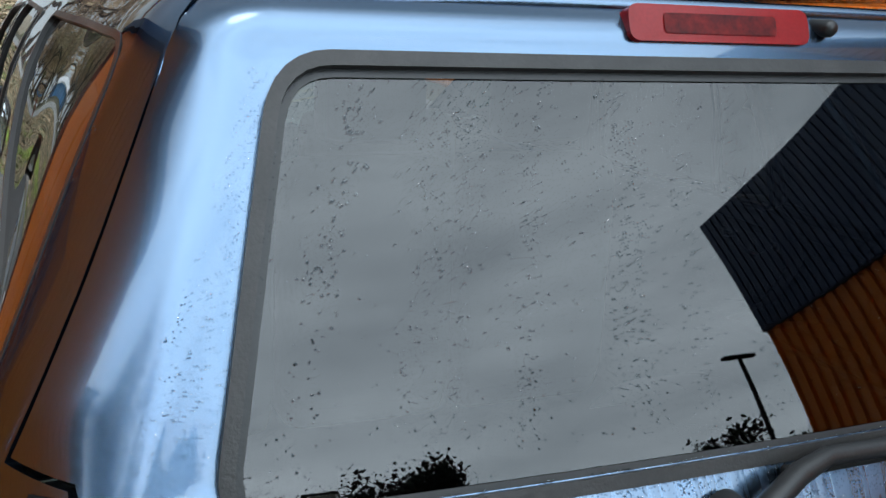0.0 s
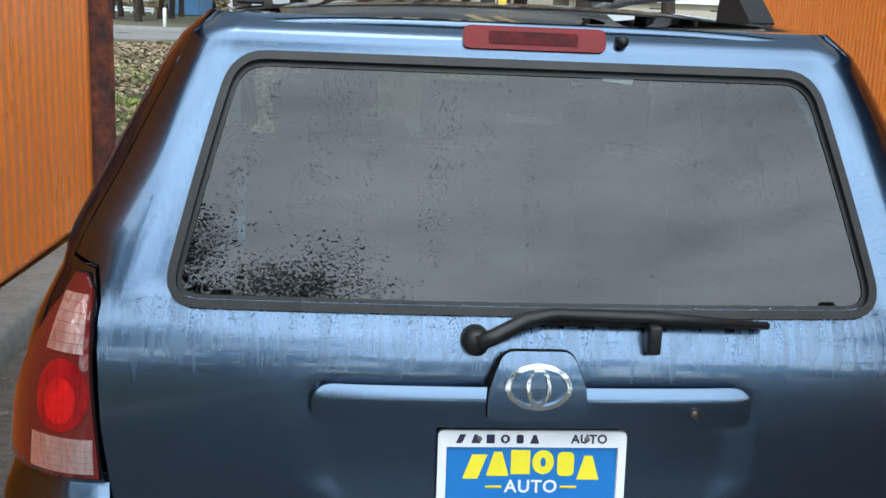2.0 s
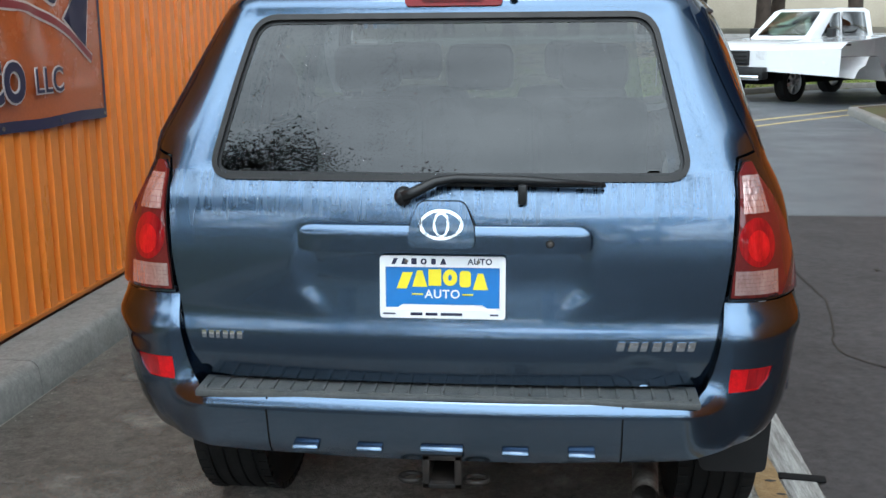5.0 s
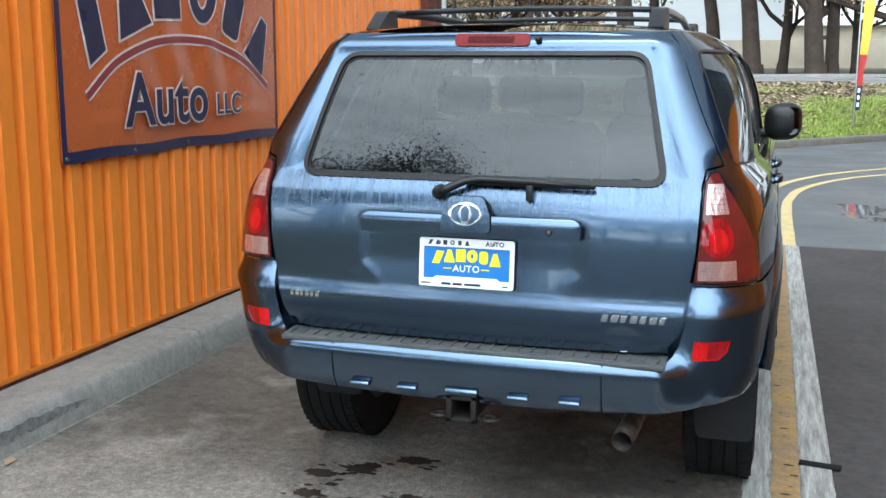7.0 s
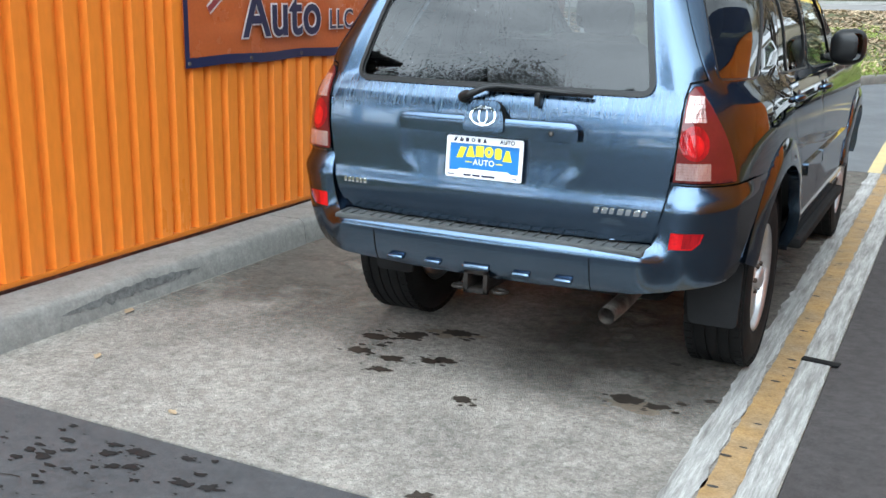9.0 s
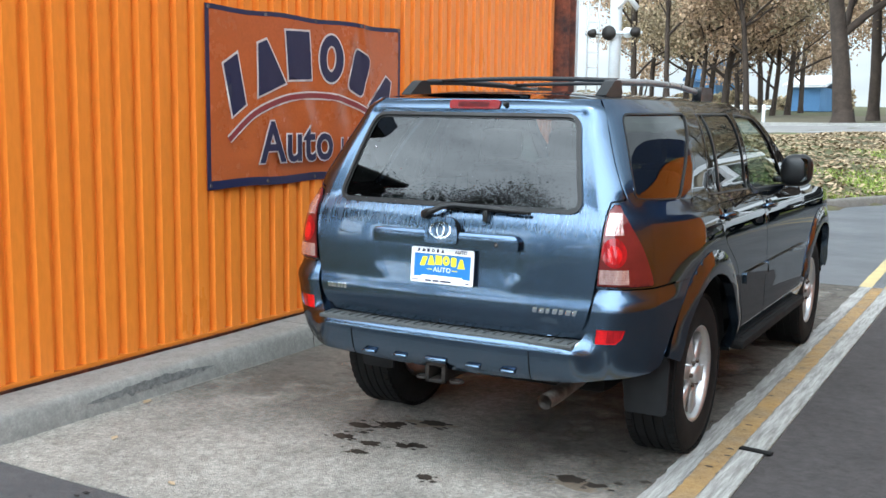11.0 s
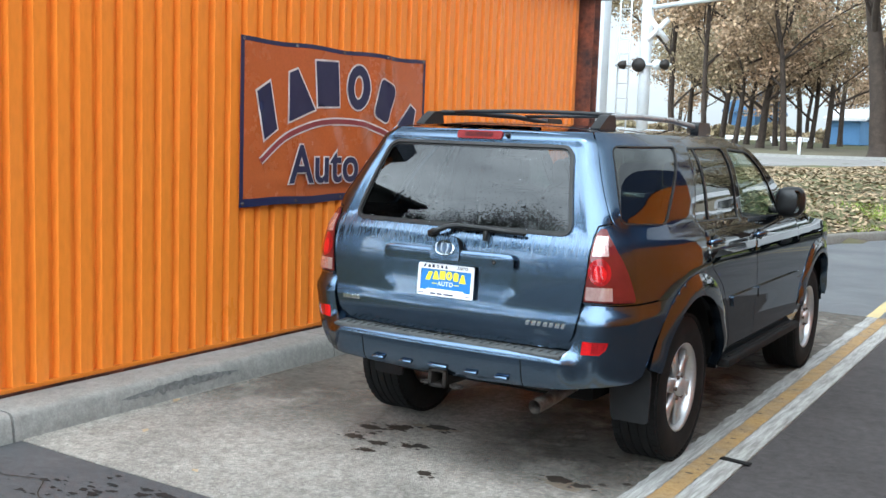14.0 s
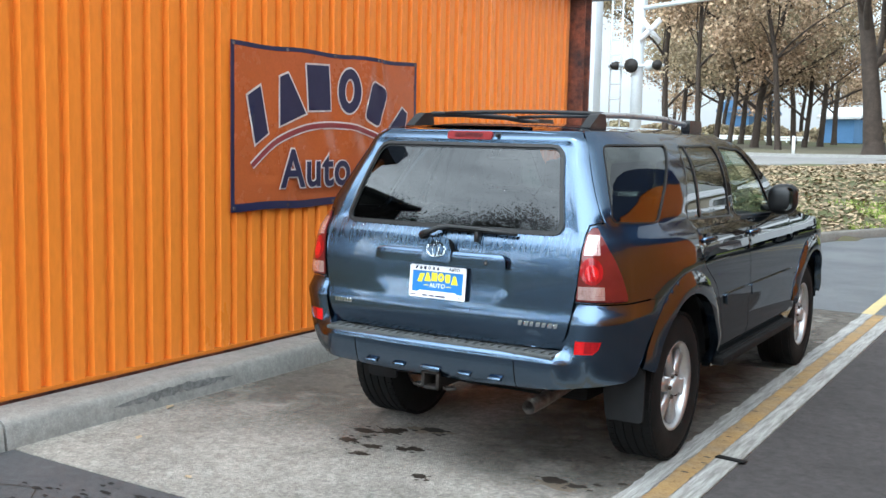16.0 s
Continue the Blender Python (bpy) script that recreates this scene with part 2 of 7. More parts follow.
WHITE = stuff_mat("white_plastic", (0.78, 0.79, 0.80), 0.35, 0, None, 20, 0.15, 60)
PLATE_BLUE = stuff_mat("plate_blue", (0.010, 0.170, 0.48), 0.35, 0, None, 20, 0.15, 60)
PLATE_YELLOW = stuff_mat("plate_yellow", (0.86, 0.72, 0.03), 0.4, 0, None, 20, 0.15, 60)
INK = stuff_mat("navy_ink", (0.012, 0.015, 0.050), 0.5, 0, None, 10, 0.25, 60)
VINYL = stuff_mat("orange_brown_banner_vinyl", (0.44, 0.100, 0.030), 0.26, 0, (0.38, 0.085, 0.026), 3, 0.5, 60)
VINYL_NAVY = stuff_mat("navy_banner_edge", (0.012, 0.017, 0.060), 0.4, 0, None, 5, 0.4, 60)
VINYL_WHITE = stuff_mat("pale_banner_print", (0.62, 0.52, 0.48), 0.45, 0, None, 8, 0.3, 60)
VINYL_RED = stuff_mat("maroon_banner_print", (0.24, 0.035, 0.040), 0.45, 0, None, 8, 0.3, 60)
PAINT_WHITE = stuff_mat("worn_white_road_paint", (0.43, 0.43, 0.41), 0.75, 0, (0.19, 0.185, 0.17), 6, 1.0, 120, 0.3, 150, stretch=(6.0, 0.4, 1), mottle=0.4)
PAINT_OCHRE = stuff_mat("worn_ochre_road_paint", (0.36, 0.215, 0.075), 0.75, 0, (0.24, 0.175, 0.105), 4, 1.0, 120, 0.3, 150, mottle=0.4)
PAINT_YELLOW = stuff_mat("pale_yellow_road_paint", (0.60, 0.46, 0.20), 0.6, 0, (0.42, 0.35, 0.20), 5, 0.8, 120)
OIL = stuff_mat("oil_stain", (0.020, 0.016, 0.013), 0.7, 0, (0.05, 0.039, 0.03), 12, 0.8, 90, ior=1.3)
BARK = stuff_mat("oak_bark", (0.050, 0.032, 0.022), 0.95, 0, (0.022, 0.015, 0.011), 3, 0.9, 14, 0.5, 12)
LEAF_BROWN = stuff_mat("brown_oak_leaves", (0.400, 0.262, 0.165), 0.8, 0, (0.290, 0.215, 0.135), 0.35, 0.9, 4, island=0.55)
LEAF_OLIVE = stuff_mat("olive_leaves", (0.270, 0.232, 0.140), 0.8, 0, (0.345, 0.245, 0.155), 0.35, 0.9, 4, island=0.55)
LEAF_DARK = stuff_mat("dark_evergreen", (0.022, 0.030, 0.016), 0.85, 0, None, 0.4, 0.8, 4, island=0.4)
GRASS = stuff_mat("grass_blades", (0.25, 0.36, 0.055), 0.7, 0, (0.25, 0.26, 0.07), 0.8, 0.9, 5, island=0.4)
LITTER = stuff_mat("fallen_leaves", (0.24, 0.165, 0.095), 0.8, 0, (0.36, 0.275, 0.175), 2.0, 0.9, 6, island=0.55)
SOIL = stuff_mat("bank_soil_and_turf", (0.085, 0.066, 0.040), 0.95, 0, (0.085, 0.100, 0.030), 0.55, 1.0, 9, 0.6, 10)
ROAD = stuff_mat("far_road_asphalt", (0.22, 0.21, 0.20), 0.7, 0, (0.17, 0.165, 0.16), 0.5, 0.7, 20)
RUST = stuff_mat("rusted_post_steel", (0.26, 0.070, 0.035), 0.8, 0.1, (0.050, 0.030, 0.028), 5, 1.0, 40, 0.4, 60, mottle=0.6)
RAIL = stuff_mat("wet_grey_rail_plastic", (0.38, 0.39, 0.40), 0.30, 0.4, (0.22, 0.225, 0.23), 20, 0.8, 60, ior=1.4)
GALV = stuff_mat("silver_painted_steel", (0.62, 0.65, 0.67), 0.45, 0.2, (0.5, 0.53, 0.55), 3, 0.5, 40)
TRUCK_WHITE = stuff_mat("white_car_paint", (0.80, 0.81, 0.82), 0.25, 0, None, 4, 0.1, 60, coat=1, coat_rough=0.03)
BARN = stuff_mat("dark_barn_boards", (0.030, 0.024, 0.020), 0.85, 0, (0.018, 0.015, 0.013), 1.2, 0.9, 30, stretch=(4, 4, 0.3))
BARN_ROOF = stuff_mat("dark_barn_roofing", (0.022, 0.021, 0.021), 0.8, 0, None, 2, 0.6, 30)
STUCCO = stuff_mat("beige_wall", (0.42, 0.36, 0.28), 0.9, 0, None, 0.4, 0.5, 10)
FAR_BLUE = stuff_mat("far_blue_cladding", (0.085, 0.215, 0.40), 0.7, 0, None, 0.4, 0.5, 10)
FAR_WHITE = stuff_mat("far_white_roof", (0.75, 0.76, 0.77), 0.7, 0, None, 0.4, 0.3, 10)
FLAG_Y = stuff_mat("yellow_flag_cloth", (0.85, 0.46, 0.05), 0.8, 0, (0.85, 0.62, 0.12), 1.5, 0.9, 40)
FLAG_R = stuff_mat("red_flag_cloth", (0.55, 0.05, 0.05), 0.8, 0, None, 2, 0.4, 40)
GLASS = glass_mat("tinted_rear_glass", (0.15, 0.17, 0.17), 1.65)
GLASS_SIDE = glass_mat("tinted_side_glass", (0.10, 0.11, 0.11), 2.15)
GLASS_FRONT = glass_mat("green_door_glass", (0.55, 0.66, 0.58), 1.6)
MIRROR = stuff_mat("mirror_glass", (0.48, 0.50, 0.51), 0.03, 1.0, None, 20, 0.05, 60, rough_var=0.01)
WATER = glass_mat("water_drop", (0.60, 0.63, 0.65), 1.33)


def wet_asphalt():
    """Blue-grey asphalt, damp, with standing water in one hollow."""
    m = stuff_mat("wet_asphalt", (0.125, 0.134, 0.146), 0.42, 0, (0.088, 0.095, 0.104), 0.7, 0.9, 160, 0.25, 220, rough_var=0.2)
    nt = m.node_tree
    p = nt.nodes["Principled BSDF"]
    n = nt.nodes.new
    geo = n("ShaderNodeNewGeometry")
    mp = n("ShaderNodeMapping")
    mp.inputs["Location"].default_value = (-1.95, -9.6, 0)
    nt.links.new(geo.outputs["Position"], mp.inputs["Vector"])
    sc = n("ShaderNodeVectorMath")
    sc.operation = "MULTIPLY"
    sc.inputs[1].default_value = (1.15, 0.36, 0)
    nt.links.new(mp.outputs["Vector"], sc.inputs[0])
    wob = n("ShaderNodeTexNoise")
    wob.inputs["Scale"].default_value, wob.inputs["Detail"].default_value = 2.2, 5
    nt.links.new(geo.outputs["Position"], wob.inputs["Vector"])
    ln = n("ShaderNodeVectorMath")
    ln.operation = "LENGTH"
    nt.links.new(sc.outputs["Vector"], ln.inputs[0])
    add = n("ShaderNodeMath")
    add.operation = "ADD"
    nt.links.new(ln.outputs["Value"], add.inputs[0])
    nt.links.new(wob.outputs["Fac"], add.inputs[1])
    pool = n("ShaderNodeMapRange")
    pool.inputs[1].default_value, pool.inputs[2].default_value = 0.72, 0.80
    pool.inputs[3].default_value, pool.inputs[4].default_value = 1.0, 0.0
    nt.links.new(add.outputs[0], pool.inputs[0])
    was = p.inputs["Roughness"].links[0].from_socket
    mix = n("ShaderNodeMix")
    nt.links.new(pool.outputs[0], mix.inputs[0])
    nt.links.new(was, mix.inputs[2])
    mix.inputs[3].default_value = 0.03
    nt.links.new(mix.outputs[0], p.inputs["Roughness"])
    b = p.inputs["Normal"].links[0].from_node
    inv = n("ShaderNodeMath")
    inv.operation = "SUBTRACT"
    inv.inputs[0].default_value = 0.25
    nt.links.new(pool.outputs[0], inv.inputs[1])
    inv.use_clamp = True
    nt.links.new(inv.outputs[0], b.inputs["Strength"])
    return m


WET = wet_asphalt()


# ---- building blocks ----
from mathutils.geometry import delaunay_2d_cdt

ROOT = {}


def thing(name, loc, label, category, group="", kind=""):
    e = new(name)
    e.location = loc
    e.empty_display_size = 0.2
    ROOT[e.name] = Vector(loc)
    return tagged(e, label, category, group, kind)


def part(name, bm, material, parent=None, label="", smooth=True, loc=None):
    me = bpy.data.meshes.new(name)
    bm.to_mesh(me)
    bm.free()
    me.materials.append(material)
    for poly in me.polygons:
        poly.use_smooth = smooth
    return hang(name, me, parent, label, loc)


def hang(name, me, parent=None, label="", loc=None):
    ob = new(name, me)
    if loc is not None:
        ob.location = loc
    if parent is not None:
        ob.parent = parent
        if parent.name in ROOT:
            ob.matrix_parent_inverse = Matrix.Translation(-ROOT[parent.name])
    if label:
        tagged(ob, label)
    return ob


def sharp(bm, angle=35):
    for e in bm.edges:
        if len(e.link_faces) == 2 and e.calc_face_angle(0) > radians(angle):
            e.smooth = False
    return bm


def box(bm, lo, hi, bevel=0.0, m=None, seg=2):
    c = [(a + b) / 2 for a, b in zip(lo, hi)]
    s = [abs(b - a) for a, b in zip(lo, hi)]
    r = bmesh.ops.create_cube(bm, size=1, matrix=Matrix.Translation(c) @ Matrix.Diagonal((*s, 1)))
    vs = r["verts"]
    if bevel:
        es = list({e for v in vs for e in v.link_edges})
        r = bmesh.ops.bevel(bm, geom=es, offset=bevel, segments=seg, affect="EDGES", profile=0.5)
        vs = list({v for f in r["faces"] for v in f.verts} | {v for v in vs if v.is_valid})
    if m is not None:
        allv = set(vs)
        stack = list(allv)
        while stack:
            v = stack.pop()
            for e in v.link_edges:
                w = e.other_vert(v)
                if w not in allv:
                    allv.add(w)
                    stack.append(w)
        bmesh.ops.transform(bm, matrix=m, verts=list(allv))
    return bm


def boxed(lo, hi, bevel=0.0, m=None):
    return sharp(box(bmesh.new(), lo, hi, bevel, m))


def tube(bm, pts, radii, n=8, cap=True):
    """A round bar along points, with a radius at each."""
    pts = [Vector(p) for p in pts]
    if not hasattr(radii, "__len__"):
        radii = [radii] * len(pts)
    rings, side = [], None
    for i, p in enumerate(pts):
        d = (pts[min(i + 1, len(pts) - 1)] - pts[max(i - 1, 0)]).normalized()
        if side is None or abs(side.dot(d)) > 0.95:
            side = d.orthogonal().normalized()
        side = (side - d * side.dot(d)).normalized()
        up = d.cross(side)
        rings.append([bm.verts.new(p + radii[i] * (math.cos(a) * side + math.sin(a) * up)) for a in (2 * math.pi * k / n for k in range(n))])
    for a, b in zip(rings, rings[1:]):
        for k in range(n):
            bm.faces.new((a[k], a[(k + 1) % n], b[(k + 1) % n], b[k]))
    if cap:
        bm.faces.new(list(reversed(rings[0])))
        bm.faces.new(rings[-1])
    return bm


def lathe(bm, profile, n=32, m=None):
    """Turns (x, radius) pairs about the x axis."""
    rings = []
    for x, r in profile:
        rings.append([bm.verts.new((x, r * math.cos(2 * math.pi * k / n), r * math.sin(2 * math.pi * k / n))) for k in range(n)] if r > 1e-6 else [bm.verts.new((x, 0, 0))])
    for a, b in zip(rings, rings[1:]):
        for k in range(n):
            q = [a[k % len(a)], a[(k + 1) % len(a)], b[(k + 1) % len(b)], b[k % len(b)]]
            q = list(dict.fromkeys(q))
            if len(q) > 2:
                bm.faces.new(q)
    if m is not None:
        bmesh.ops.transform(bm, matrix=m, verts=[v for r in rings for v in r])
    return bm


def prism(bm, pts, depth, P):
    """A flat outline pts (u, v) with thickness depth, laid by P(u, v, w)."""
    a = [bm.verts.new(P(u, v, 0)) for u, v in pts]
    b = [bm.verts.new(P(u, v, depth)) for u, v in pts]
    n = len(pts)
    bm.faces.new(b)
    bm.faces.new(list(reversed(a)))
    for i in range(n):
        bm.faces.new((a[i], a[(i + 1) % n], b[(i + 1) % n], b[i]))
    return bm


def inside(p, poly):
    x, y = p
    hit = False
    j = len(poly) - 1
    for i in range(len(poly)):
        xi, yi = poly[i]
        xj, yj = poly[j]
        if (yi > y) != (yj > y) and x < (xj - xi) * (y - yi) / (yj - yi) + xi:
            hit = not hit
        j = i
    return hit


def rounded(poly, r, n=5):
    """An outline with its corners rounded."""
    out = []
    k = len(poly)
    for i in range(k):
        p, a, b = Vector(poly[i]), Vector(poly[i - 1]), Vector(poly[(i + 1) % k])
        ra = min(r, (a - p).length * 0.45)
        rb = min(r, (b - p).length * 0.45)
        s, e = p + (a - p).normalized() * ra, p + (b - p).normalized() * rb
        for j in range(n + 1):
            t = j / n
            out.append(tuple((1 - t) ** 2 * s + 2 * t * (1 - t) * p + t * t * e))
    return out


def inset(poly, d):
    """The outline moved inwards by d (outwards if negative)."""
    k = len(poly)
    area = sum(poly[i - 1][0] * poly[i][1] - poly[i][0] * poly[i - 1][1] for i in range(k))
    sgn = 1 if area > 0 else -1
    out = []
    for i in range(k):
        a, p, b = Vector(poly[i - 1]), Vector(poly[i]), Vector(poly[(i + 1) % k])
        e1, e2 = (p - a), (b - p)
        e1 = e1.normalized() if e1.length > 1e-9 else e2.normalized()
        e2 = e2.normalized() if e2.length > 1e-9 else e1
        n1, n2 = Vector((-e1.y, e1.x)), Vector((-e2.y, e2.x))
        nn = (n1 + n2)
        nn = nn / max(0.5, nn.dot(n1)) if nn.length > 1e-6 else n1
        out.append(tuple(p + nn * d * sgn))
    return out


def dense(poly, step):
    out = []
    for i in range(len(poly)):
        a, b = Vector(poly[i]), Vector(poly[(i + 1) % len(poly)])
        k = max(1, int((b - a).length / step))
        out += [tuple(a.lerp(b, j / k)) for j in range(k)]
    return out


def sheet(bm, poly, P, step=0.04, holes=(), off=0.0, thick=0.0, mirror=None, sides=(1,)):
    """A panel cut to an outline in the plane (u, v), with holes, laid on the surface P(u, v), off metres proud, with a rim of that thickness."""
    poly = dense(poly, step)
    holes = [dense(h, step) for h in holes]
    pts, edges = [], []
    for loop in [poly, *holes]:
        s = len(pts)
        pts += [Vector(p) for p in loop]
        edges += [(s + i, s + (i + 1) % len(loop)) for i in range(len(loop))]
    us, vs = [p[0] for p in poly], [p[1] for p in poly]
    edge_pts = np.array([tuple(p) for p in pts])
    u = min(us) + step / 2
    while u < max(us):
        v = min(vs) + step / 2
        while v < max(vs):
            if inside((u, v), poly) and not any(inside((u, v), h) for h in holes) and np.min(np.sum((edge_pts - (u, v)) ** 2, axis=1)) > (0.4 * step) ** 2:
                pts.append(Vector((u, v)))
            v += step
        u += step
    ov, _, of, *_ = delaunay_2d_cdt(pts, edges, [], 0, 1e-6)
    tris = []
    for f in of:
        c = (ov[f[0]] + ov[f[1]] + ov[f[2]]) / 3
        if inside(c, poly) and not any(inside(c, h) for h in holes):
            tris.append(f)
    e = 1e-3
    place, normal = [], []
    for p in ov:
        a = Vector(P(p.x, p.y))
        nrm = (Vector(P(p.x + e, p.y)) - Vector(P(p.x - e, p.y))).cross(Vector(P(p.x, p.y + e)) - Vector(P(p.x, p.y - e)))
        nrm = nrm.normalized() if nrm.length > 1e-12 else Vector((0, -1, 0))
        place.append(a + off * nrm)
        normal.append(nrm)
    for side in sides:
        def put(v):
            return v if side > 0 else Vector((2 * mirror - v.x, v.y, v.z))
        used = sorted({i for f in tris for i in f})
        bv = {i: bm.verts.new(put(place[i])) for i in used}
        count = {}
        for f in tris:
            g = list(f) if side > 0 else list(reversed(f))
            bm.faces.new([bv[i] for i in g])
            for a, b in zip(g, g[1:] + g[:1]):
                count[(a, b)] = 1
        if thick:
            back = {}
            for (a, b) in count:
                if (b, a) not in count:
                    for i in (a, b):
                        if i not in back:
                            back[i] = bm.verts.new(put(place[i] - thick * normal[i]))
                    face = bm.faces.new((bv[b], bv[a], back[a], back[b]))
                    for ed in face.edges:
                        ed.smooth = ed.smooth and not ({ed.verts[0], ed.verts[1]} == {bv[a], bv[b]})
    return bm


def text_mesh(body, size, offset=0.0, depth=0.002, spacing=1.0, align="CENTER"):
    cu = bpy.data.curves.new("lettering", "FONT")
    cu.body, cu.size, cu.offset, cu.extrude, cu.align_x, cu.align_y, cu.space_character = body, size, offset, depth, align, "CENTER", spacing
    cu.resolution_u = 4
    ob = bpy.data.objects.new("lettering", cu)
    scene.collection.objects.link(ob)
    me = bpy.data.meshes.new_from_object(ob.evaluated_get(bpy.context.evaluated_depsgraph_get()))
    bpy.data.objects.remove(ob)
    return me


def lettering(name, body, size, m, material, parent, offset=0.0, depth=0.002, spacing=1.0):
    me = text_mesh(body, size, offset, depth, spacing)
    me.transform(m)
    me.materials.clear()
    me.materials.append(material)
    return hang(name, me, parent)


def mesh_from(verts, faces):
    me = bpy.data.meshes.new("mesh")
    me.from_pydata(verts, [], faces)
    return me


# ---- ground, paving, kerbs ----
KERB_LINE = [(-1.98, -12.0), (-1.98, -0.74), (-2.0, 3.0), (-1.95, 6.7), (-1.88, 8.6), (-1.76, 10.4), (-1.5, 12.2), (-1.15, 14.0), (-0.5, 16.0),
             (0.6, 18.1), (1.9, 19.85), (3.4, 21.9), (5.2, 23.9), (9.0, 26.6), (20.0, 28.6), (70.0, 24.0)]


def smooth_line(pts, per=6):
    out = []
    for i in range(len(pts) - 1):
        p0, p1, p2, p3 = (Vector(pts[max(0, min(len(pts) - 1, j))]) for j in (i - 1, i, i + 1, i + 2))
        for k in range(per):
            t = k / per
            out.append(0.5 * (2 * p1 + (p2 - p0) * t + (2 * p0 - 5 * p1 + 4 * p2 - p3) * t * t + (3 * p1 - p0 - 3 * p2 + p3) * t ** 3))
    return out + [Vector(pts[-1])]


KERB_PTS = [Vector(p) for p in KERB_LINE[:3]] + smooth_line(KERB_LINE[2:])[1:]
KA = np.array([tuple(p) for p in KERB_PTS])


def beyond(x, y):
    """Metres behind the kerb line (left of it), negative on the paved side."""
    a, b = KA[:-1], KA[1:]
    d = b - a
    t = np.clip(((x - a[:, 0]) * d[:, 0] + (y - a[:, 1]) * d[:, 1]) / np.sum(d * d, axis=1), 0, 1)
    q = a + t[:, None] * d
    r = np.hypot(x - q[:, 0], y - q[:, 1])
    i = int(np.argmin(r))
    side = d[i, 0] * (y - a[i, 1]) - d[i, 1] * (x - a[i, 0])
    return math.copysign(r[i], side)


def road_z(x, v):
    """Height of the far road, v metres across it; it falls towards the rail crossing."""
    x, v = min(3.0, max(-8.0, x)), min(8.5, max(0.0, v)) / 8.5
    return (1.10 + 0.028 * x) * (1 - v) + (1.17 + 0.012 * x) * v


def ground_z(x, y):
    d = beyond(x, y)
    if d < 0.12:
        return -0.06
    t = min(1.0, max(0.0, (d - 0.2) / 9.5))
    flat = min(1.0, max(0.0, (y + 0.35 * x - 9.0) / 3.0))
    rise = 0.12 + (road_z(x, y - 33.0 + 0.12 * x) - 0.15) * (1 - (1 - t) ** 1.8) * flat
    far = max(0.0, math.hypot(x, y) - 42.0)
    rough = 0.10 * noise.noise(Vector((x * 0.5, y * 0.5, 3))) + 0.05 * noise.noise(Vector((x * 1.7, y * 1.7, 9)))
    return rise + min(far * 0.016, 1.6) + rough * min(1, d) * flat * (1 if far < 1 else 0.3)


def axis(lo, near_lo, near_hi, hi, step):
    v = [near_lo + step * i for i in range(int((near_hi - near_lo) / step) + 1)]
    g = step
    a = near_hi
    while a < hi:
        g *= 1.35
        a += g
        v.append(min(a, hi))
    g, a = step, near_lo
    while a > lo:
        g *= 1.35
        a -= g
        v.insert(0, max(a, lo))
    return v


def build_ground():
    xs, ys = axis(-900, -14, 12, 900, 0.5), axis(-900, 5, 40, 1500, 0.5)
    verts = [(x, y, ground_z(x, y)) for y in ys for x in xs]
    w = len(xs)
    faces = [(j * w + i, j * w + i + 1, (j + 1) * w + i + 1, (j + 1) * w + i) for j in range(len(ys) - 1) for i in range(w - 1)]
    me = mesh_from(verts, faces)
    me.materials.append(SOIL)
    for p in me.polygons:
        p.use_smooth = True
    return tagged(new("ground", me), "leaf-strewn soil and turf bank rising to the road", "ground", kind="structure")


build_ground()


def paving(name, pts, z, material, label, category="pavement"):
    bm = bmesh.new()
    sheet(bm, pts, lambda u, v: (u, v, z), 1.2, thick=0.2)
    return tagged(part(name, bm, material, None, smooth=False), label, category, kind="structure")


SLAB_Y0, SLAB_Y1 = -0.74, 6.70
slab = paving("pavement_slab", [(-1.99, SLAB_Y0), (-1.4, SLAB_Y0 - 0.01), (-0.2, SLAB_Y0 - 0.02), (1.2, SLAB_Y0 - 0.03), (1.2, SLAB_Y1), (-1.94, SLAB_Y1)], 0.0, CONCRETE,
              "stained pale concrete drive slab under the car")
paving("pavement_lane", [(1.203, -14), (9.5, -14), (9.5, SLAB_Y1), (1.203, SLAB_Y1)], -0.004, LANE, "brown-grey damp asphalt lane beside the slab")
paving("pavement_apron", [(-1.975, -14), (1.2, -14), (1.2, SLAB_Y0 - 0.035), (-0.2, SLAB_Y0 - 0.025), (-1.4, SLAB_Y0 - 0.015), (-1.975, SLAB_Y0 - 0.005)], -0.004, NEAR,
       "dark patched asphalt apron behind the slab")
yard = [(p.x + 0.02, p.y) for p in KERB_PTS if p.y > 6.75]
yard = [(-1.93, SLAB_Y1 + 0.004)] + yard + [(70, SLAB_Y1 + 0.004)]
paving("pavement_yard", yard, -0.008, WET, "wet blue-grey asphalt yard with a puddle")


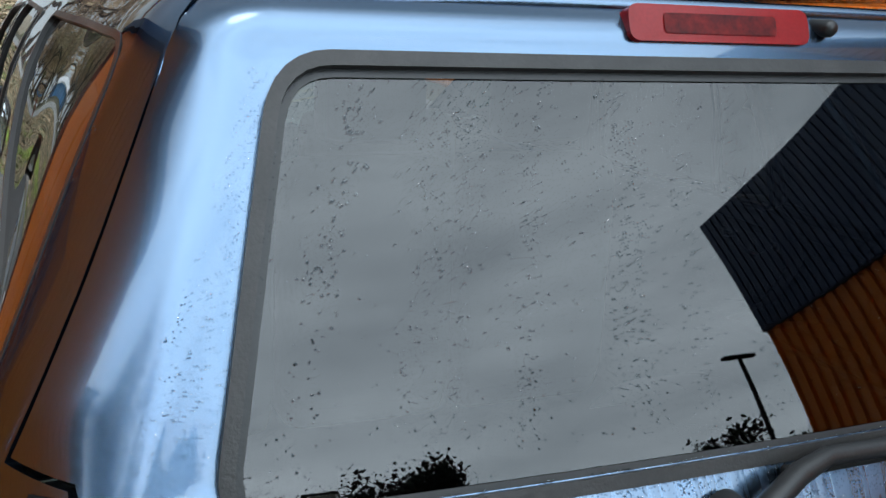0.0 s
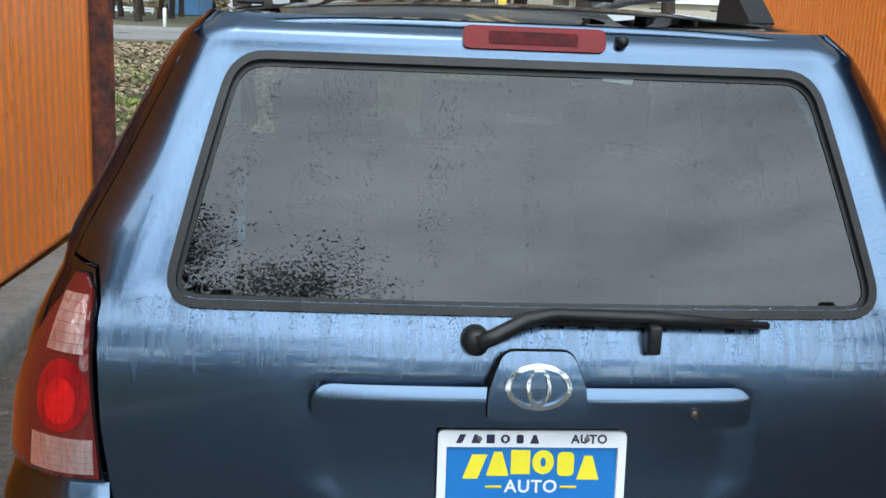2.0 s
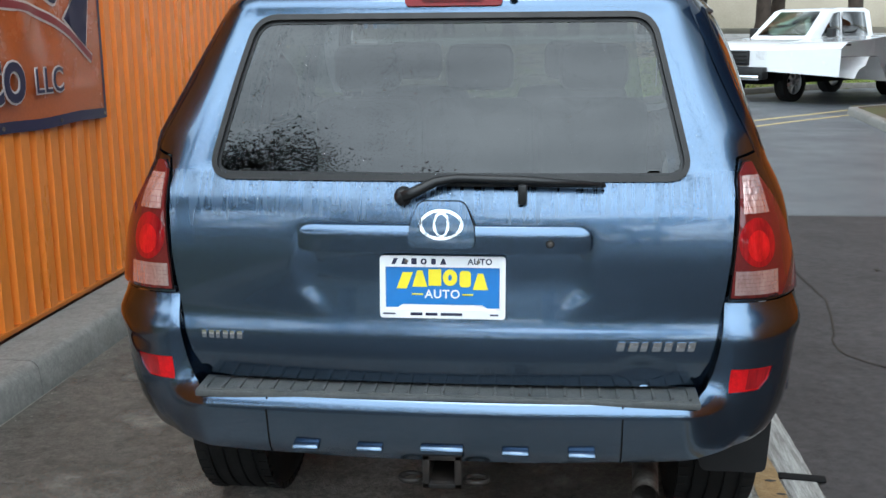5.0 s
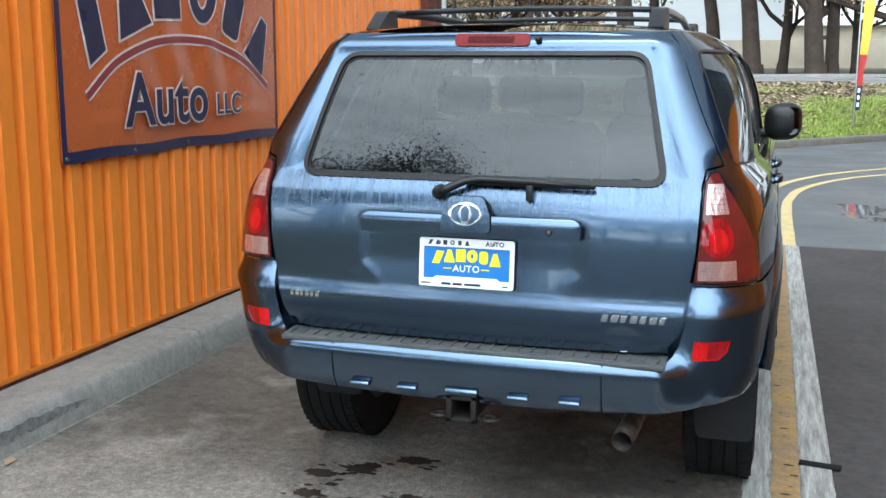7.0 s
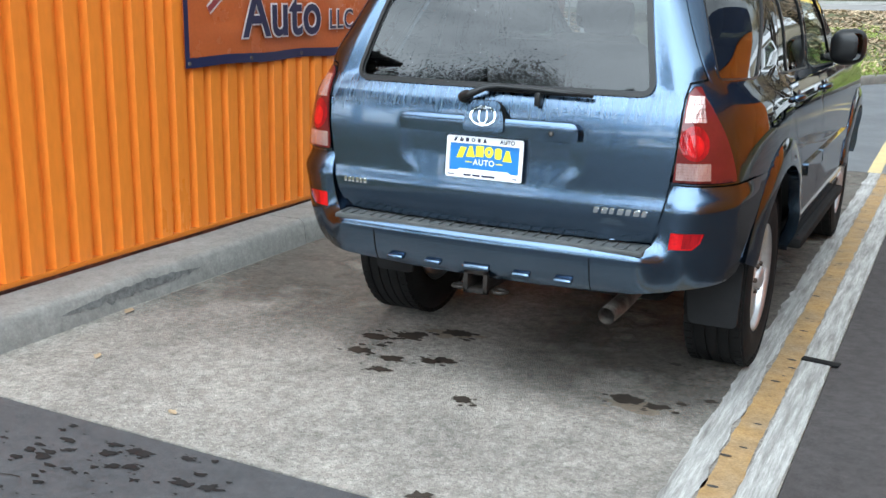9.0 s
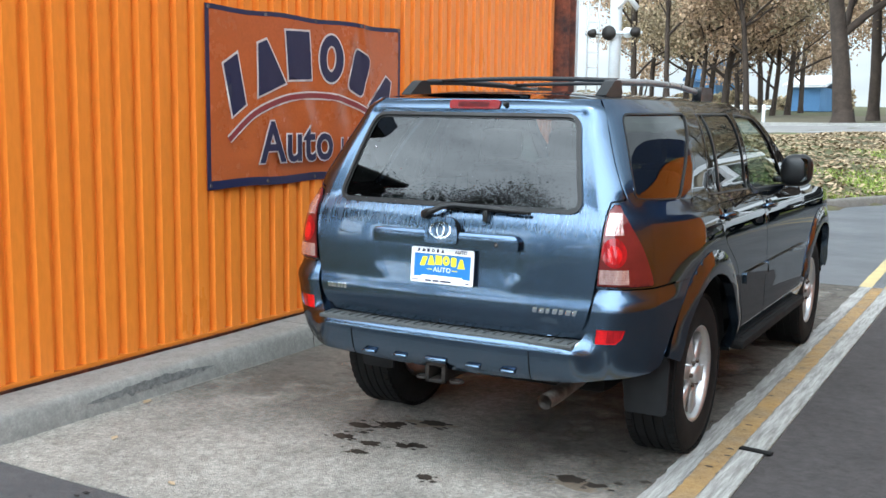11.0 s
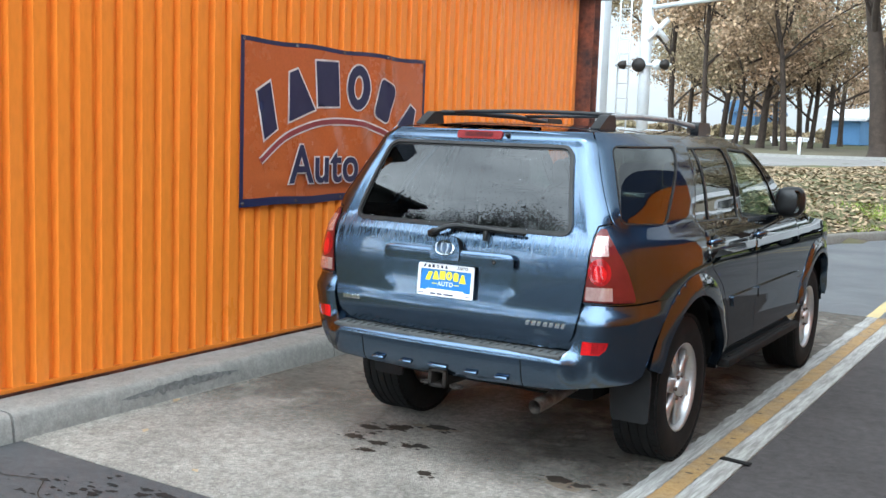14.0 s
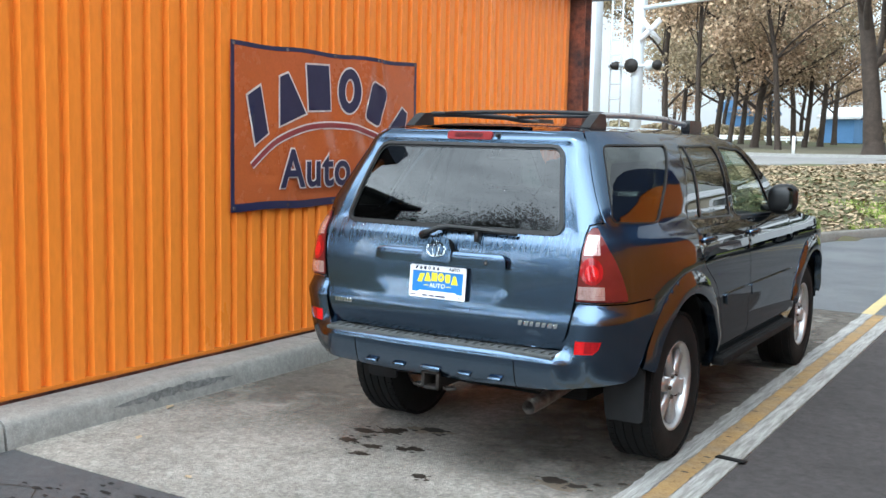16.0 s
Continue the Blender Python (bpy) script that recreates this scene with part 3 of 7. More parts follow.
def kerb_run(name, pts, label, width=0.16, top=0.14, flip=1, material=KERB):
    """A cast kerb with a rounded nose, swept along a line."""
    prof = [(-0.012, -0.05), (0.0, 0.02), (0.012, top - 0.03), (0.03, top - 0.008), (0.05, top), (width, top), (width, -0.05)]
    bm = bmesh.new()
    rows = []
    for i, p in enumerate(pts):
        d = (Vector(pts[min(i + 1, len(pts) - 1)]) - Vector(pts[max(i - 1, 0)])).normalized()
        nrm = Vector((-d.y, d.x)) * flip
        rows.append([bm.verts.new((p[0] + nrm.x * a, p[1] + nrm.y * a, z + 0.004 * noise.noise(Vector((p[0] * 2, p[1] * 2, a * 9))))) for a, z in prof])
    for a, b in zip(rows, rows[1:]):
        for k in range(len(prof) - 1):
            q = (a[k], a[k + 1], b[k + 1], b[k])
            bm.faces.new(q if flip < 0 else tuple(reversed(q)))
    bm.faces.new(rows[0])
    bm.faces.new(rows[-1])
    bmesh.ops.recalc_face_normals(bm, faces=bm.faces[:])
    return tagged(part(name, sharp(bm, 40), material), label, "kerb", kind="structure")


def cut(line, y0, y1):
    return [(x, y0 + (y1 - y0) * i / 12) for i in range(13) for x in [np.interp(y0 + (y1 - y0) * i / 12, [-12, -0.74, 3, 6.7], [-1.98, -1.98, -2.0, -1.95])]]


for y0, y1 in ((-12.0, -3.9), (-3.89, -0.79), (-0.775, 1.90), (1.908, 4.4), (4.408, 6.7)):
    kerb_run("kerb_wall", cut(KERB_LINE, y0, y1), "grey cast concrete kerb along the orange wall", 0.30, 0.145)
kerb_run("kerb_bank", [tuple(p) for p in KERB_PTS if p.y > 6.69 and p.x < 60], "damp concrete kerb at the foot of the bank", 0.17, 0.14, material=KERB_DAMP)

# walkway behind the kerb, past the wall's end
bm = bmesh.new()
sheet(bm, [(-2.10, 6.95), (-2.04, 8.6), (-1.94, 10.2), (-2.4, 10.6), (-3.6, 10.0), (-4.6, 9.2), (-4.6, 6.95)], lambda u, v: (u, v, 0.134 + 0.006 * noise.noise(Vector((u, v, 0)))), 0.4, thick=0.15)
tagged(part("walkway", bm, WALK), "damp dark paved walkway beyond the wall", "pavement", kind="structure")


def stripe(name, x0, x1, y0, y1, material, label, wob=0.006):
    """A painted band on the slab with ragged sides and worn gaps."""
    bm = bmesh.new()
    n = int((y1 - y0) / 0.05)
    rows = []
    for i in range(n + 1):
        y = y0 + (y1 - y0) * i / n
        a = x0 + wob * (noise.noise(Vector((y * 9, x0 * 50, 1))) + noise.noise(Vector((y * 31, x0 * 50, 4))))
        b = x1 + wob * (noise.noise(Vector((y * 9, x1 * 50, 2))) + noise.noise(Vector((y * 31, x1 * 50, 5))))
        rows.append((bm.verts.new((a, y, 0.004)), bm.verts.new((b, y, 0.004))))
    for a, b in zip(rows, rows[1:]):
        bm.faces.new((a[0], a[1], b[1], b[0]))
    return tagged(part(name, bm, material), label, "road marking", kind="structure")


stripe("road_marking_inner", 0.865, 0.965, SLAB_Y0, SLAB_Y1, PAINT_WHITE, "worn white paint band along the slab edge", 0.016)
stripe("road_marking_middle", 0.972, 1.075, SLAB_Y0, SLAB_Y1, PAINT_OCHRE, "worn ochre yellow paint band along the slab edge", 0.008)
stripe("road_marking_outer", 1.082, 1.196, SLAB_Y0, SLAB_Y1, PAINT_WHITE, "worn white paint band at the slab joint", 0.006)


def curve_band(name, pts, width, z, material, label):
    line = smooth_line(pts, 8)
    bm = bmesh.new()
    rows = []
    for i, p in enumerate(line):
        d = (line[min(i + 1, len(line) - 1)] - line[max(i - 1, 0)]).normalized()
        nrm = Vector((-d.y, d.x)) * width / 2
        j = 1 + 0.12 * noise.noise(Vector((p.x * 3, p.y * 3, 0)))
        rows.append((bm.verts.new((*(p + nrm * j), z)), bm.verts.new((*(p - nrm * j), z))))
    for a, b in zip(rows, rows[1:]):
        bm.faces.new((a[1], b[1], b[0], a[0]))
    bmesh.ops.recalc_face_normals(bm, faces=bm.faces[:])
    return tagged(part(name, bm, material), label, "road marking", kind="structure")


LINE_OUT = [(0.90, 6.75), (0.88, 9.0), (0.92, 10.6), (1.10, 12.0), (1.75, 13.6), (2.70, 14.9), (4.80, 17.4), (9.0, 21.4), (16, 25)]
LINE_IN = [(1.12, 6.75), (1.12, 9.0), (1.17, 10.3), (1.38, 11.6), (1.96, 13.0), (2.86, 14.2), (4.95, 16.7), (9.2, 20.7), (16.2, 24.3)]
curve_band("road_marking_curve_outer", LINE_OUT, 0.115, -0.004, PAINT_YELLOW, "pale yellow double line curving across the yard")
curve_band("road_marking_curve_inner", LINE_IN, 0.115, -0.004, PAINT_YELLOW, "pale yellow double line curving across the yard")


# ---- the orange building beside the car ----
def rib_wall(x, y0, y1, z0, z1, pitch=0.152, depth=0.042, face=1):
    """Ribbed cladding: wide raised flats with narrow grooves between, facing +x or -x."""
    prof = []
    y = y0
    while y < y1:
        for f, d in ((0.0, depth), (0.55, depth), (0.56, 0), (0.91, 0)):
            yy = y + f * pitch
            if yy < y1:
                prof.append((yy, d))
        y += pitch
    prof.append((y1, depth))
    verts, faces = [], []
    for yy, d in prof:
        verts += [(x + face * d, yy, z0), (x + face * d, yy, z1)]
    for i in range(len(prof) - 1):
        q = (2 * i, 2 * i + 2, 2 * i + 3, 2 * i + 1)
        faces.append(q if face > 0 else tuple(reversed(q)))
    return mesh_from(verts, faces)


WALL_X, WALL_Z0, WALL_Z1 = -2.340, 0.185, 3.30
house = thing("shop_building", (-6.0, -1.0, 0), "orange ribbed-steel shop building with a dark blue eave", "building", kind="structure")
SHOP_Y0 = -0.864
core = boxed((-10.5, SHOP_Y0 + 0.06, 0.0), (WALL_X - 0.012, 6.47, WALL_Z1 + 0.1))
part("wall", core, ORANGE_TRIM, house, smooth=False)
me = rib_wall(WALL_X, SHOP_Y0, 6.46, WALL_Z0, WALL_Z1)
me.materials.append(ORANGE)
hang("wall_cladding", me, house, "orange painted ribbed steel cladding")
bm = box(bmesh.new(), (WALL_X - 0.01, SHOP_Y0 - 0.002, WALL_Z0 - 0.024), (WALL_X + 0.047, 6.47, WALL_Z0 + 0.001), 0.003)
part("base_trim", sharp(bm), ORANGE_TRIM, house, "thin orange base flashing")
part("base_gap", boxed((WALL_X - 0.01, SHOP_Y0, 0.13), (WALL_X + 0.02, 6.46, WALL_Z0 - 0.025)), RUST, house)
part("corner_trim", boxed((WALL_X - 0.05, 6.44, WALL_Z0 - 0.01), (WALL_X + 0.052, 6.50, WALL_Z1), 0.004), ORANGE_TRIM, house)
bm = bmesh.new()
prism(bm, [(WALL_X + 0.20, WALL_Z1 - 0.06), (WALL_X + 0.20, WALL_Z1 + 0.20), (-6.5, WALL_Z1 + 1.7), (-10.9, WALL_Z1 + 0.1), (-10.9, WALL_Z1 - 0.06)], 7.42 - SHOP_Y0, lambda u, v, w: (u, SHOP_Y0 - 0.04 + w, v))
bmesh.ops.recalc_face_normals(bm, faces=bm.faces[:])
part("roof", bm, BLUE_STEEL, house, "dark blue steel roof with an overhanging eave", smooth=False)

# rusted post at the wall's end
post = thing("steel_post", (-2.305, 6.78, 0.1), "rusted dark steel post at the end of the orange wall", "post")
bm = bmesh.new()
box(bm, (-2.41, 6.70, 0.05), (-2.20, 6.72, 4.6))
box(bm, (-2.41, 6.86, 0.05), (-2.20, 6.88, 4.6))
box(bm, (-2.315, 6.72, 0.05), (-2.295, 6.86, 4.6))
part("column", bm, RUST, post, smooth=False)
part("base_plate", boxed((-2.46, 6.64, 0.05), (-2.15, 6.94, 0.16), 0.004), RUST, post)


# ---- the banner on the wall ----
BX, BY0, BY1, BZ0, BZ1 = WALL_X + 0.062, 1.18, 3.44, 1.10, 2.255


def banner_pt(u, v, w=0.0):
    """u along the banner, v up it (metres); sagging vinyl with creases from its grommets."""
    W, H = BY1 - BY0, BZ1 - BZ0
    a, b = u / W, v / H
    sag = 0.012 * math.sin(3 * math.pi * a) * (1 - b) * (1 if v < 0.2 else 0.6)
    crease = 0.020 * math.exp(-((a - 0.76 - 0.10 * (1 - b)) / 0.02) ** 2) * b ** 2 + 0.016 * math.exp(-((a - 0.72 + 0.22 * (1 - b)) / 0.035) ** 2) * b
    folds = 0.008 * math.sin(38 * a + 9 * b) * math.exp(-((a - 0.55) / 0.25) ** 2) * math.exp(-((b - 0.45) / 0.2) ** 2)
    belly = 0.010 * math.sin(math.pi * a) * math.sin(math.pi * b)
    drop = -0.012 * math.sin(math.pi * 3 * a) ** 2 * (b if b > 0.5 else -(1 - b) * 0.8)
    return (BX + sag + crease + folds + belly + w, BY0 + u, BZ0 + v + drop)


banner = thing("banner", (WALL_X, 2.3, 1.1), "creased orange-brown vinyl banner with navy edge on the orange wall", "banner")
BW, BH = BY1 - BY0, BZ1 - BZ0
bm = bmesh.new()
sheet(bm, [(0, 0), (BW, 0), (BW, BH), (0, BH)], lambda u, v: banner_pt(u, v), 0.03, thick=0.004)
cloth = part("vinyl_sheet", bm, VINYL, banner)
bm = bmesh.new()
sheet(bm, [(0, 0), (BW, 0), (BW, BH), (0, BH)], lambda u, v: banner_pt(u, v, 0.002), 0.04, holes=[[(0.035, 0.055), (BW - 0.03, 0.055), (BW - 0.03, BH - 0.03), (0.035, BH - 0.03)]])
part("hem", bm, VINYL_NAVY, banner, "navy blue printed hem")


def band_shape(pts, w0, name, material, lift, parent=banner):
    """A curved printed band on the banner, through (u, v) points."""
    line = smooth_line(pts, 10)
    bm = bmesh.new()
    rows = []
    for i, p in enumerate(line):
        d = (line[min(i + 1, len(line) - 1)] - line[max(i - 1, 0)]).normalized()
        nrm = Vector((-d.y, d.x)) * w0 / 2
        rows.append((bm.verts.new(banner_pt(*(p + nrm), lift)), bm.verts.new(banner_pt(*(p - nrm), lift))))
    for a, b in zip(rows, rows[1:]):
        bm.faces.new((a[1], b[1], b[0], a[0]))
    bmesh.ops.recalc_face_normals(bm, faces=bm.faces[:])
    return part(name, bm, material, parent)


ARC = [(0.20, 0.31), (0.45, 0.475), (0.75, 0.575), (1.10, 0.615), (1.45, 0.585), (1.78, 0.49), (2.10, 0.33)]
band_shape(ARC, 0.060, "arc_outline", VINYL_WHITE, 0.004)
band_shape(ARC, 0.036, "arc", VINYL_RED, 0.006)


def mark(kind):
    """Plain shapes that stand for the shop's name: slanted bar, wedge, block, rounded block, ring."""
    if kind == "slab":
        return [[(-0.50, -0.5), (0.10, -0.5), (0.50, 0.5), (-0.10, 0.5)]], []
    if kind == "wedge":
        return [[(-0.46, -0.5), (0.46, -0.5), (0.14, 0.5), (-0.14, 0.5)]], []
    if kind == "block":
        return [[(-0.40, -0.5), (0.40, -0.5), (0.40, 0.5), (-0.40, 0.5)]], []
    if kind == "post":
        return [rounded([(-0.34, -0.5), (0.34, -0.5), (0.34, 0.5), (-0.34, 0.5)], 0.2, 4)], []
    ring = [(0.46 * math.cos(a), 0.5 * math.sin(a)) for a in (2 * math.pi * k / 28 for k in range(28))]
    return [ring], [[(0.42 * x, 0.55 * y) for x, y in ring]]


def stamp(name, kind, centre, size, turn, material, parent, P, grow=0.0, step=0.05):
    polys, holes = mark(kind)
    c, s = math.cos(radians(turn)), math.sin(radians(turn))

    def lay(pts, g):
        q = inset([(x * size[0], y * size[1]) for x, y in pts], -g)
        return [(centre[0] + c * x - s * y, centre[1] + s * x + c * y) for x, y in q]
    bm = bmesh.new()
    for pl in polys:
        sheet(bm, lay(pl, grow), P, step, holes=[lay(h, -grow) for h in holes])
    return part(name, bm, material, parent)


NAME = [("slab", (0.26, 0.665), (0.25, 0.33), 30), ("wedge", (0.585, 0.80), (0.33, 0.33), 17), ("block", (0.93, 0.885), (0.33, 0.33), 4),
        ("oval", (1.31, 0.88), (0.31, 0.34), -6), ("post", (1.66, 0.79), (0.30, 0.32), -20), ("wedge", (1.99, 0.61), (0.31, 0.33), -31)]
for kind, c, s, a in NAME:
    stamp("name_outline", kind, c, s, a, VINYL_WHITE, banner, lambda u, v: banner_pt(u, v, 0.004), 0.014)
    stamp("name_shape", kind, c, s, a, INK, banner, lambda u, v: banner_pt(u, v, 0.0065))
TO_WALL = Matrix(((0, 0, 1, 0), (1, 0, 0, 0), (0, 1, 0, 0), (0, 0, 0, 1)))
for body, size, u, v in (("Auto", 0.385, 0.90, 0.275), ("LLC", 0.175, 1.555, 0.235)):
    at = Matrix.Translation((BX + 0.026, BY0 + u, BZ0 + v)) @ TO_WALL
    lettering("lettering_outline", body, size, at, VINYL_WHITE, banner, 0.016 if size > 0.2 else 0.008, 0.0015, 1.05)
    lettering("lettering", body, size, Matrix.Translation((0.004, 0, 0)) @ at, INK, banner, 0.006 if size > 0.2 else 0.0, 0.0015, 1.05)
for u in (0.03, 0.58, 1.13, 1.68, BW - 0.03):
    for v in (0.025, BH - 0.02):
        p = banner_pt(u, v, 0.003)
        bm = bmesh.new()
        lathe(bm, [(0, 0.012), (0.004, 0.011), (0.004, 0.006), (0.0, 0.006)], 12, Matrix.Translation(p))
        part("grommet", bm, STEEL, banner)


# ---- the car ----
CX = -0.014
ZS = [0.42, 0.50, 0.62, 0.80, 0.95, 1.08, 1.17, 1.24, 1.40, 1.55, 1.63, 1.68]
HWS = [0.865, 0.90, 0.918, 0.915, 0.902, 0.885, 0.862, 0.826, 0.752, 0.690, 0.655, 0.615]
RXS = [0.20, 0.21, 0.21, 0.20, 0.19, 0.18, 0.168, 0.162, 0.158, 0.145, 0.125, 0.11]
YZ = [0.50, 0.66, 0.72, 0.775, 0.808, 0.842, 0.87, 0.92, 1.00, 1.06, 1.12, 1.16, 1.19, 1.21, 1.25, 1.32, 1.40, 1.50, 1.60, 1.645, 1.68]
YRS = [0.232, 0.216, 0.206, 0.198, 0.1978, 0.2065, 0.2085, 0.2085, 0.2095, 0.2135, 0.2225, 0.2355, 0.2525, 0.2625, 0.278, 0.305, 0.339, 0.386, 0.4385, 0.457, 0.505]
SIDE_Z = [1.20, 1.24, 1.30, 1.40, 1.50, 1.55, 1.63, 1.68]
SIDE_W = [0.902, 0.868, 0.859, 0.844, 0.818, 0.798, 0.746, 0.680]
FRONT_Y = 4.78


def ease(t):
    t = max(0.0, min(1.0, t))
    return t * t * (3 - 2 * t)


def spline(z, zs, vs):
    """Monotone-looking smooth interpolation through a short table."""
    z = min(max(z, zs[0]), zs[-1])
    i = max(0, min(len(zs) - 2, int(np.searchsorted(zs, z)) - 1))
    h = zs[i + 1] - zs[i]
    t = (z - zs[i]) / h

    def slope(k):
        if k == 0 or k == len(zs) - 1:
            return 0.0 if k else (vs[1] - vs[0]) / (zs[1] - zs[0])
        a, b = (vs[k] - vs[k - 1]) / (zs[k] - zs[k - 1]), (vs[k + 1] - vs[k]) / (zs[k + 1] - zs[k])
        return 0.0 if a * b <= 0 else 2 * a * b / (a + b)
    m0, m1 = slope(i) * h, slope(i + 1) * h
    return (2 * t ** 3 - 3 * t * t + 1) * vs[i] + (t ** 3 - 2 * t * t + t) * m0 + (-2 * t ** 3 + 3 * t * t) * vs[i + 1] + (t ** 3 - t * t) * m1


def hw(z):
    return spline(z, ZS, HWS)


def corner_ry(z):
    """How far the rear corner reaches round; tighter beside the rear window."""
    return 0.19 - 0.09 * ease((z - 1.2) / 0.12)


def side_add(z):
    """How much wider than the rear corner the body is by the doors."""
    low = 0.045 * hw(min(z, 1.2)) + 0.020 * ease((z - 0.96) / 0.20)
    return low if z <= 1.14 else spline(z, SIDE_Z, SIDE_W) - hw(z) if z >= 1.2 else low + (SIDE_W[0] - hw(1.2) - low) * (z - 1.14) / 0.06


def corner_x(z):
    return hw(z) - spline(z, ZS, RXS)


def rear_y(x, z):
    """How far forward the rear of the body lies at x (from the car's middle) and z."""
    x = abs(x)
    cx = corner_x(z)
    base = spline(z, YZ, YRS)
    crown = 0.030 * (min(x, cx) / 0.7) ** 2
    if x <= cx:
        return base + crown
    t = min(1.0, (x - cx) / (hw(z) - cx))
    return base + crown + corner_ry(z) * (1 - math.sqrt(max(0.0, 1 - t * t)))


def corner_y(z):
    return rear_y(corner_x(z), z) + corner_ry(z)


def front_taper(y):
    t = max(0.0, (y - 3.9) / (FRONT_Y - 3.9))
    return 1 - 0.22 * t ** 2.5


def body_pt(u, z):
    """The body's surface: u 0..1 across the rear, 1..2 round the corner, then metres along the side."""
    cx, w = corner_x(z), hw(z)
    if u <= 1:
        x = u * cx
        return (CX + x, rear_y(x, z), z)
    yc, r, wide = corner_y(z), corner_ry(z), side_add(z)
    if u <= 2:
        a = (u - 1) * math.pi / 2
        slope = wide * 4.5 / (1.75 - yc)
        return (CX + cx + (w - cx) * math.sin(a) - slope * r * math.cos(a) * math.sin(a) ** 2, yc - r * math.cos(a), z)
    y = yc + u - 2
    swell = 0.004 * ease((1.075 - z) / 0.03) + 0.010 * math.exp(-((z - 0.98) / 0.10) ** 2) - 0.010 * math.exp(-((z - 0.66) / 0.08) ** 2)
    k = min(1.0, max(0.0, (y - yc) / (1.75 - yc)))
    k = 1 - (1 - k) ** 4.5
    return (CX + (w + swell * min(1, (u - 2) * 2) + k * wide) * front_taper(y), y, z)


def ux(x, z):
    cx = corner_x(z)
    return x / cx if x <= cx else 1 + math.asin(min(1, (x - cx) / (hw(z) - cx))) / (math.pi / 2)


def uy(y, z):
    yc = corner_y(z)
    return 2 + y - yc if y >= yc else 1 + math.acos(min(1, max(0, (yc - y) / corner_ry(z)))) / (math.pi / 2)


def on_body(pts, step=0.05):
    """Outline given as ("x" or "y", value, z) corners -> (u, z), finely cut."""
    out = []
    for i in range(len(pts)):
        k0, a0, z0 = pts[i]
        k1, a1, z1 = pts[(i + 1) % len(pts)]
        conv = {"x": ux, "y": uy, "u": lambda v, z: v}
        p, q = (conv[k0](a0, z0), z0), (conv[k1](a1, z1), z1)
        n = max(1, int(math.hypot(q[0] - p[0], q[1] - p[1]) / step))
        for j in range(n):
            t = j / n
            z = z0 + (z1 - z0) * t
            if k0 == k1:
                out.append((conv[k0](a0 + (a1 - a0) * t, z), z))
            else:
                out.append((p[0] + (q[0] - p[0]) * t, z))
    return out


def arch(yc, r, a0, a1, n=16, zc=0.385):
    return [("y", yc + r * math.cos(radians(a0 + (a1 - a0) * i / n)), zc + r * math.sin(radians(a0 + (a1 - a0) * i / n))) for i in range(n + 1)]


car = thing("suv", (CX, 2.4, 0), "wet blue metallic sport utility vehicle parked beside the orange wall", "car")

# windows and doors in the side, as outlines along y and z
QUARTER = rounded([(0.40, 1.266), (0.855, 1.243), (1.195, 1.622), (0.575, 1.617)], 0.045, 4)
REAR_DOOR_WIN = rounded([(1.26, 1.235), (2.026, 1.22), (1.985, 1.621), (1.365, 1.617)], 0.04, 3)
FRONT_DOOR_WIN = rounded([(2.105, 1.215), (3.0, 1.196), (2.66, 1.478), (2.47, 1.599), (2.07, 1.616)], 0.05, 3)
REAR_DOOR = [(1.30, 1.19), (1.27, 1.10), (1.36, 0.98), (1.52, 0.88), (1.62, 0.76), (1.69, 0.62), (1.72, 0.50), (2.20, 0.50), (2.20, 0.90), (2.18, 1.19)]
FRONT_DOOR = [(2.215, 0.50), (3.28, 0.50), (3.30, 0.95), (3.20, 1.18), (2.195, 1.19), (2.215, 0.90)]


def yz(poly):
    return on_body([("y", y, z) for y, z in poly])


SIDE = [("x", 0.706, 0.905), ("x", 0.716, 1.00), ("x", 0.722, 1.10), ("x", 0.724, 1.20), ("x", 0.735, 1.25), ("u", 1.62, 1.262), ("u", 1.62, 1.40), ("u", 1.62, 1.56), ("u", 1.60, 1.64), ("u", 1.55, 1.68),
        ("y", 0.72, 1.68), ("y", 2.3, 1.68), ("y", 2.56, 1.608), ("y", 2.82, 1.454), ("y", 3.28, 1.235), ("y", 3.6, 1.15), ("y", 4.40, 1.06), ("y", 4.68, 0.98), ("y", 4.76, 0.80), ("y", 4.76, 0.50), ("y", 4.55, 0.42),
        *arch(3.89, 0.50, 2, 178), ("y", 3.36, 0.42), ("y", 1.64, 0.42), *arch(1.10, 0.50, 2, 133), ("y", 0.66, 0.80), ("y", 0.60, 0.905)]
bm = bmesh.new()
sheet(bm, on_body(SIDE), body_pt, 0.045, holes=[yz(p) for p in (QUARTER, REAR_DOOR_WIN, FRONT_DOOR_WIN, REAR_DOOR, FRONT_DOOR)], thick=0.025, mirror=CX, sides=(1, -1))
# roof, hood and windscreen frame
roof_w = hw(1.68)


def roof_pt(x, y):
    t = min(1.0, abs(x) / (roof_w + 0.08))
    end = max(0.0, (0.95 - y) / 0.45)
    front = max(0.0, (y - 2.2) / 0.5)
    return (CX + x, y, 1.68 + 0.042 * (1 - t ** 2.6) - 0.022 * min(1, end) ** 2 - 0.05 * front ** 2)


